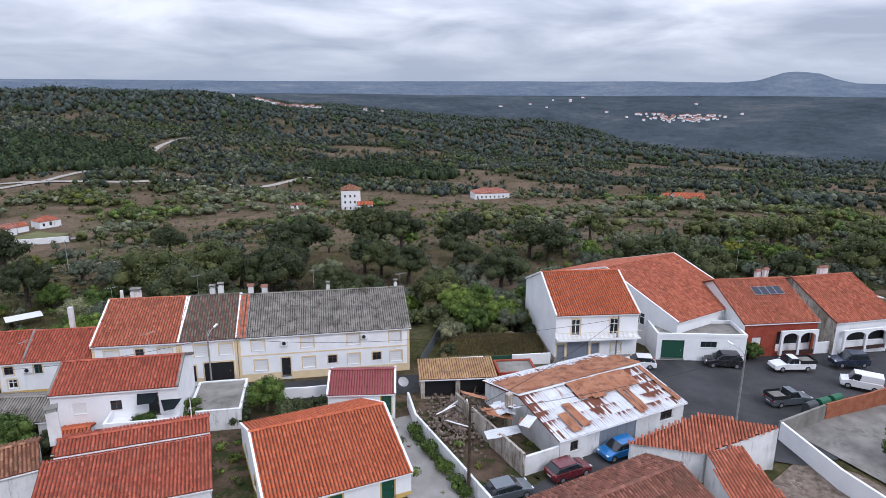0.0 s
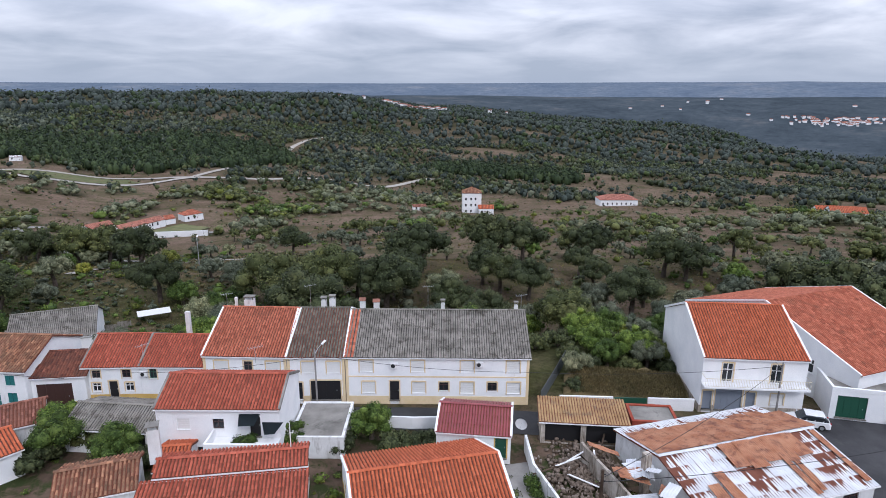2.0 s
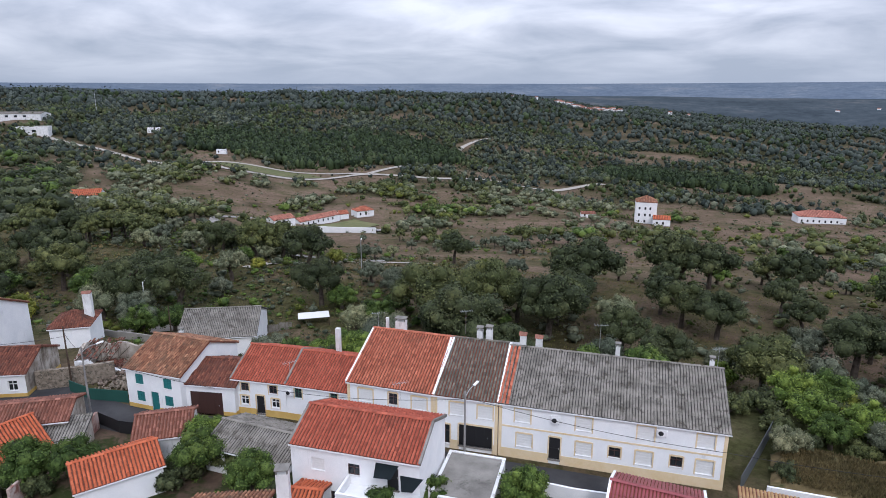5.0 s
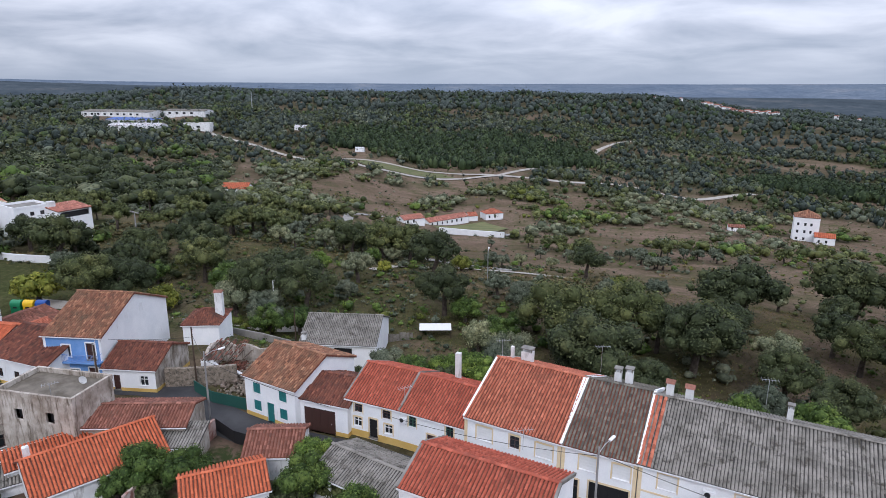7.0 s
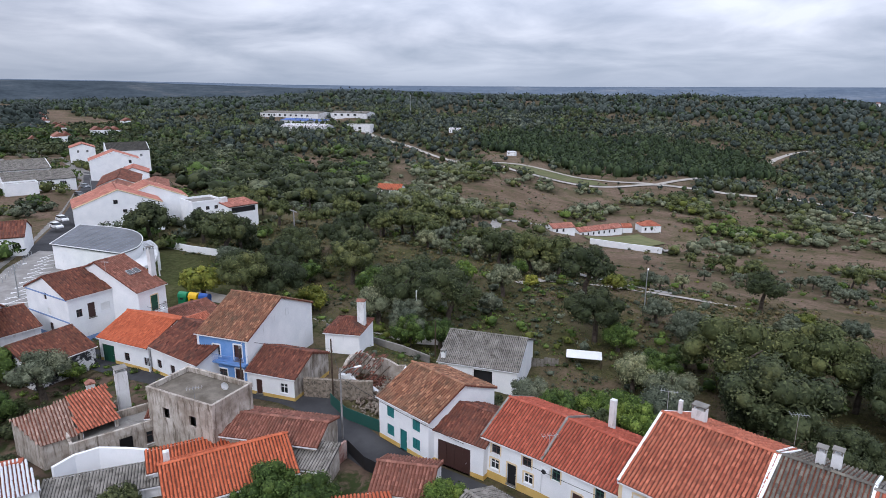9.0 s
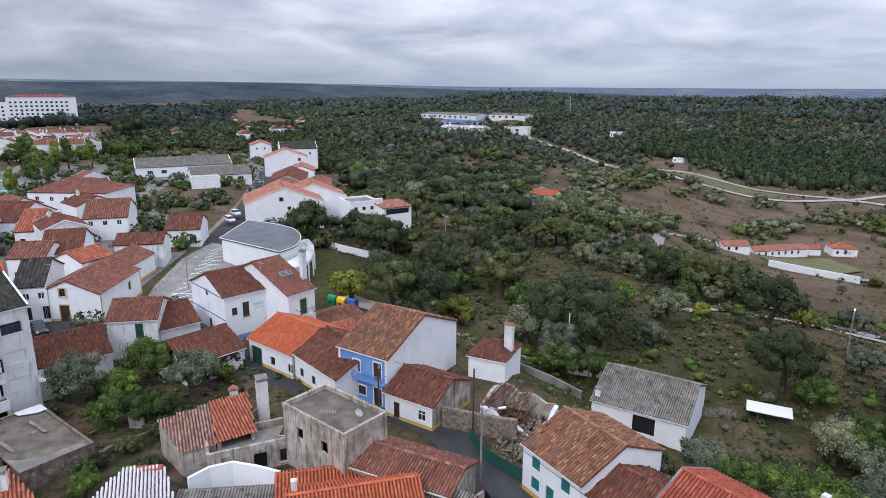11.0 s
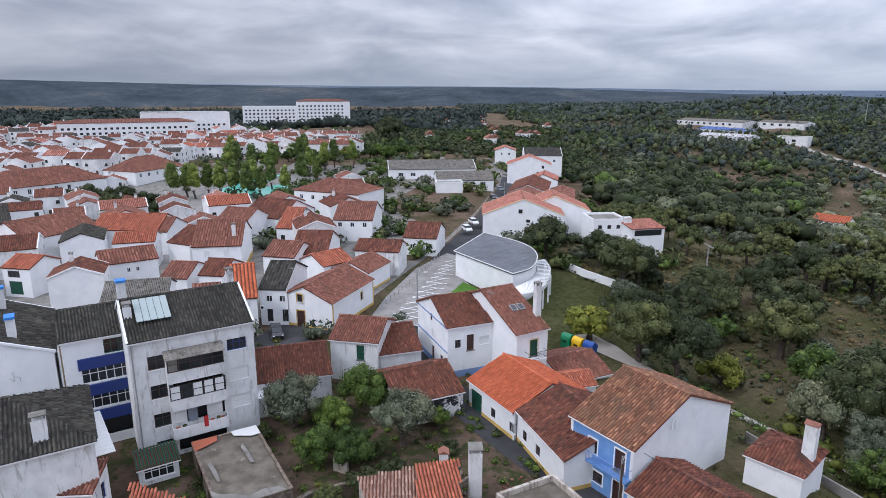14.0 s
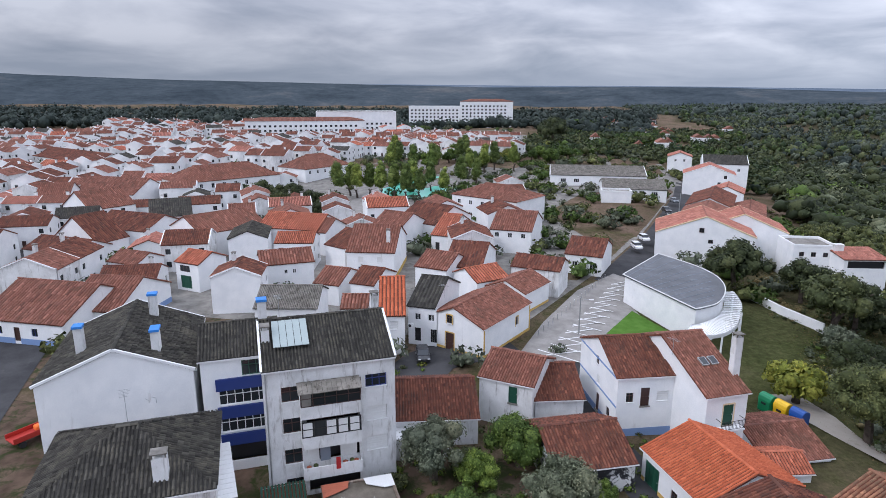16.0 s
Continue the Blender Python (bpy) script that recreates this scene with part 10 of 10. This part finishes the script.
def air_conditioner(m):
    ob = thing("air_conditioner", "white wall-mounted air conditioner unit", "air conditioner", m, "air conditioners")
    part("case", boxes((-0.42, 0.42, -0.34, -0.04, -0.3, 0.3), bevel=0.02), M["frame"], ob)
    part("grille", tube(bmesh.new(), [(-0.1, -0.345, 0), (-0.1, -0.36, 0)], 0.22, 16), M["dark"], ob)
    for s in (-0.3, 0.3):
        part("bracket", boxes((s - 0.02, s + 0.02, -0.32, 0.0, -0.36, -0.30)), M["steel"], ob)


LONG = on_house(-14.8, 74.1, 1.0, 10.7, 19.6, 13.2)
air_conditioner(LONG @ Matrix.Translation((5.2, 0, 4.2)))
air_conditioner(LONG @ Matrix.Translation((14.3, 0, 4.4)))
air_conditioner(on_house(-42.6, 67.1, 0.8, 10.7, 7.2, 8.8) @ Matrix.Translation((0.5, 0, 3.0)))
air_conditioner(on_house(-132, 9.9, 1.0, 85, 3.9, 12.9) @ Matrix.Translation((0.8, 0, 3.0)))


def balcony(label, m, length, depth, z, rail, slab="white"):
    """Slab with a railing of uprights, front and ends."""
    ob = thing("balcony", label, "balcony", m)
    part("slab", boxes((0, length, -depth, -0.02, z - 0.16, z)), M[slab], ob)
    part("handrail", tube(bmesh.new(), [(0.03, -0.02, z + 0.95), (0.03, -depth + 0.03, z + 0.95), (length - 0.03, -depth + 0.03, z + 0.95), (length - 0.03, -0.02, z + 0.95)], 0.03, 6), rail, ob)
    part("bottom_rail", tube(bmesh.new(), [(0.03, -0.02, z + 0.1), (0.03, -depth + 0.03, z + 0.1), (length - 0.03, -depth + 0.03, z + 0.1), (length - 0.03, -0.02, z + 0.1)], 0.022, 5), rail, ob)
    n = int(length / 0.16)
    for k in range(n + 1):
        part("baluster", boxes((0.02 + (length - 0.06) * k / n, 0.045 + (length - 0.06) * k / n, -depth + 0.018, -depth + 0.043, z + 0.1, z + 0.94)), rail, ob)
    return ob


M["pale_rail"], M["blue_rail"] = plain("pale_railing", (0.62, 0.56, 0.44), 0.6), plain("blue_railing", (0.16, 0.26, 0.50), 0.5)
balcony("long balcony with pale railings and cream ends", on_house(18.2, 79.6, 0.9, 6.6, 10.5, 15.1), 10.5, 1.2, 3.2, M["pale_rail"])
balcony("pale blue balcony with patterned railings", on_house(-87.7, 54.2, 0.5, 32.9, 7.1, 14.3), 7.1, 0.8, 3.2, M["blue_rail"], "blue_wall")
balcony("small balcony with dark railings", on_house(-113.2, 42.2, 0.8, 117.5, 4.7, 16.1) @ Matrix.Translation((1.2, 0, 0)), 2.8, 0.9, 3.1, M["dark"])

# awnings on the orange-roofed house
AW = on_house(-31.0, 56.1, 1.0, 10.9, 11.0, 7.3)
for a, z, tilt in ((7.4, 4.9, 0.25), (9.4, 4.1, 0.5)):
    bm = bmesh.new()
    quad(bm, (a, -0.02, z), (a + 1.9, -0.02, z), (a + 1.9 - tilt, -1.2, z - 0.45), (a + tilt, -1.2, z - 0.55))
    bmesh.ops.solidify(bm, geom=bm.faces[:], thickness=0.02)
    tagged(part("awning", bm, plain("dark_green_cloth", (0.01, 0.02, 0.025), 0.8)), "dark green cloth awning over a door", "awning", "awnings").matrix_world = AW
st = bmesh.new()
for k in range(7):
    box(st, 4.6 - 0.3 * 0, 10.6, -2.4, -0.02, 0, 2.6 - 0.001) if k == 0 else None
tagged(part("terrace", st, M["white"]), "white raised terrace in front of the upper door", "terrace").matrix_world = AW @ Matrix.Translation((0.4, 0, 0))
tagged(part("terrace_wall", boxes((5.0, 11.0, -2.5, -2.3, 2.604, 3.4), (5.0, 5.2, -2.298, -0.03, 2.604, 3.4))  , M["white"]), "low white wall round the terrace", "terrace wall").matrix_world = AW

# solar panels on the red-walled house's roof
SP = pose(42.2, 82.5, 0.8, 0, 0, 7.9)
for k in range(4):
    ob = thing("solar_panel", "dark blue solar panel on the tiled roof", "solar panel", SP @ pose(-0.4 + 1.05 * k, -2.6, 4.3 + 2.42, math.degrees(math.atan2(3.3, 7.85)), 0, 0), "solar panels")
    part("frame", boxes((-0.52, 0.52, -0.8, 0.8, 0.0, 0.05)), M["steel"], ob)
    part("cells", boxes((-0.48, 0.48, -0.76, 0.76, 0.052, 0.058)), M["cells"], ob)
for k in range(2):
    ob = thing("roof_window", "small tilted roof window among the tiles", "roof window", pose(-113.2, 42.2, 0.8, 0, 0, 117.5) @ pose(-0.2 + 1.1 * k, -4.2, 6.6 + 1.75, math.degrees(math.atan2(3.4, 8.05)), 0, 0), "roof windows")
    part("frame", boxes((-0.42, 0.42, -0.55, 0.55, 0.0, 0.16)), M["steel"], ob)
    part("pane", boxes((-0.34, 0.34, -0.47, 0.47, 0.162, 0.168)), M["glass"], ob)

# blue lines on the white corner house
CH = pose(-113.8, 36.6, 0.8, 0, 0, 110.1)
for z in (3.0, 6.2):
    tagged(part("band", boxes((-3.2, -3.155, -5.5, 5.5, z, z + 0.2)), M["blue_band"]), "painted blue line along the white wall", "painted band", "painted bands").matrix_world = CH

# ---- valley farms and far buildings ----
FARM = -36.0


def at_land(x, y):
    return round(land1(x, y), 1)


def hamlet():
    for lab, x, y, ang, L, W, he, rise, rf in [
        ("long low white farmhouse with an orange roof", -202.6, 268.5, 78, 26, 7, 3.2, 1.5, "t_pink"), ("small farmhouse with a red roof and porch", -201.5, 240.5, 70, 11, 8, 3.0, 1.4, "t_pink"),
        ("small white farm building with an orange roof", -199.5, 287.0, 60, 5, 6, 3.0, 1.4, "t_warm"), ("open white porch building with a hipped orange roof", -193.5, 297.5, 58, 10, 8, 3.6, 1.8, "t_warm"),
        ("tall white house with a hipped brown roof", -58, 386, 12, 11.5, 11, 13.0, 3.0, "t_lichen"), ("small white house beside the tall one", -48, 378, 12, 9, 7, 4.0, 1.6, "t_orange"), ("ruined shed of brown stone", -88, 372, 20, 8, 6, 2.6, 1.0, "t_old"),
        ("white country house with a broad orange roof", 34, 455, 12, 26, 14, 4.5, 3.0, "t_pink"), ("white country house behind pines", 150, 380, -5, 18, 12, 4.0, 2.5, "t_orange"), ("small white house on the hillside", 158, 430, 0, 12, 10, 4.0, 2.4, "t_orange"),
        ("white house among trees in the east", 235, 300, 0, 14, 10, 4.0, 2.0, "t_old"), ("small house with an orange roof among oaks", -265, 190, 40, 12, 9, 3.5, 2.0, "t_orange"),
        ("small grey hut in the fields", -420, 420, 30, 8, 5, 3.0, 1.0, "zinc"), ("white shed on the wooded hill", -560, 470, 30, 16, 8, 4.0, 1.5, "zinc")]:
        tall = he > 8
        hs = row("f", 1.2, 1.0, 1.4, "win", *[1.5 + 3.2 * k for k in range(int((L - 2) / 3.2))])
        if tall:
            hs += row("f", 4.8, 1.0, 1.5, "win", 1.5, 4.7, 7.4) + row("f", 8.6, 1.0, 1.5, "win", 1.5, 4.7, 7.4)
        house(lab, x, y, at_land(x, y), ang, L, W, he, rise, rf, "white", hs, fine=False, tile=(0.8, 1.4), shape="hip" if "hipped" in lab or "broad" in lab else "gable")
    wall_run("low white wall of the farm's threshing floor", [(-177, 232), (-160, 233.5), (-145, 235)], 2.4, 0.5, M["white"])
    patch("lawn", [(-196, 250), (-190, 285), (-165, 270), (-158, 240), (-178, 237)], 0.5, surface("farm_grass", (0.10, 0.115, 0.045), (0.17, 0.165, 0.075), 0.2, 0.95), "pale mown grass of the farmyard", "lawn")
    patch("pavement", [(-176, 236), (-146, 238.5), (-146, 246), (-176, 243)], 0.7, M["paving"], "pale threshing floor of the farm")
    # works and sheds on the hill beyond the woods
    for k, (lab, x, y, L, W, he, rf) in enumerate([("pale industrial hall with a blue roof", -640, 330, 60, 24, 4.6, "blue_sheet"), ("long grey industrial hall", -715, 352, 84, 30, 5.0, "fibre"), ("white industrial shed among trees", -640, 385, 44, 20, 4.6, "fibre"), ("low white warehouse on the hill", -580, 300, 46, 20, 4.6, "zinc"), ("white works office on the hill", -565, 350, 24, 14, 5.5, "concrete")]):
        hz = at_land(x, y)
        house(lab, x, y, hz, 20 + 6 * k, L, W, he, 1.8 if rf != "concrete" else 0.0, rf, "white_worn", row("f", 1.5, 3.0, 2.0, "win_blue", *[4 + 8 * q for q in range(int((L - 8) / 8))]), fine=False, tile=(1.2, 4.0), shape="flat" if rf == "concrete" else "gable")
    # white blocks beyond the park
    for lab, x, y, ang, L, W, he, n in [("five-storey white apartment slab", -617, -103, 103, 50, 18, 20, 6), ("white apartment tower with a red roof", -618, -57, 98.7, 47, 20, 24, 7), ("low white sports hall", -500, -138, 112, 58, 30, 13, 2), ("pale school building with orange roof edge", -459, -160, 114, 80, 20, 8.5, 2)]:
        hs = []
        for q in range(n):
            hs += row("f", 1.2 + 3.0 * q, 1.6, 1.4, "win", *[2 + 3.4 * k for k in range(int((L - 3) / 3.4))])
        house(lab, x, y, at_land(x, y), ang, L, W, he, 2.0, "t_old" if "red" in lab or "orange" in lab else "concrete", "white", hs, fine=False, tile=(0.8, 1.6), shape="hip" if "red" in lab or "orange" in lab else "flat", name="apartment_block", category="block")


hamlet()


def village(label, cx, cy, n, rx, ry, seed, lift=0.0):
    """White houses with red roofs far across the valley, in one."""
    rng = np.random.default_rng(seed)
    bm = bmesh.new()
    roofs = bmesh.new()
    for _ in range(n):
        x, y = cx + rng.normal(0, 0.5) * rx, cy + rng.normal(0, 0.5) * ry
        far, bear = math.hypot(x - CX, y - CY), math.degrees(math.atan2(-(x - CX), y - CY))
        ridge = float(ridge_height(np.array(bear), np.array((far - 1350) / 2050), NEAR_RIDGE, 1.0, 9, -260.0)) if far > 1350 else -999.0
        z = max(land1(x, y) + lift, ridge)
        a, b, h = rng.uniform(3, 7), rng.uniform(3, 5), rng.uniform(3, 6)
        box(bm, x - a, x + a, y - b, y + b, z - 4, z + h)
        e_ = [roofs.verts.new(q) for q in ((x - a, y - b, z + h + 0.01), (x + a, y - b, z + h + 0.01), (x + a, y + b, z + h + 0.01), (x - a, y + b, z + h + 0.01), (x - a, y, z + h + 2.5), (x + a, y, z + h + 2.5))]
        for q in ((0, 1, 5, 4), (2, 3, 4, 5), (0, 4, 3), (1, 2, 5)):
            roofs.faces.new([e_[i] for i in q])
    ob = part("village", bm, M["white"])
    tagged(ob, label, "village", kind="stuff")
    rf = part("roofs", roofs, M["t_old"], ob)
    rf["kind"] = "stuff"


village("white village on the far hillside", -430, 1700, 40, 210, 60, 1, 6)
village("white village at the foot of the far ridge", 840, 2250, 90, 150, 40, 2, 8)
village("scattered white houses on the far slope", 450, 2600, 9, 500, 120, 3, 8)
village("white houses among the woods on the ridge", -600, 95, 24, 120, 60, 4, 0)
patch("pool", [(-248.5, -24.5), (-249.5, -39), (-268, -42), (-288, -37.5), (-294, -27), (-286, -11.5), (-258, -18)], 0.30, paint("pool_turquoise", (0.10, 0.55, 0.42), 0.0), "turquoise park basin", "pool")
tree("oak", -434, 13, 3.8, 0, 1)
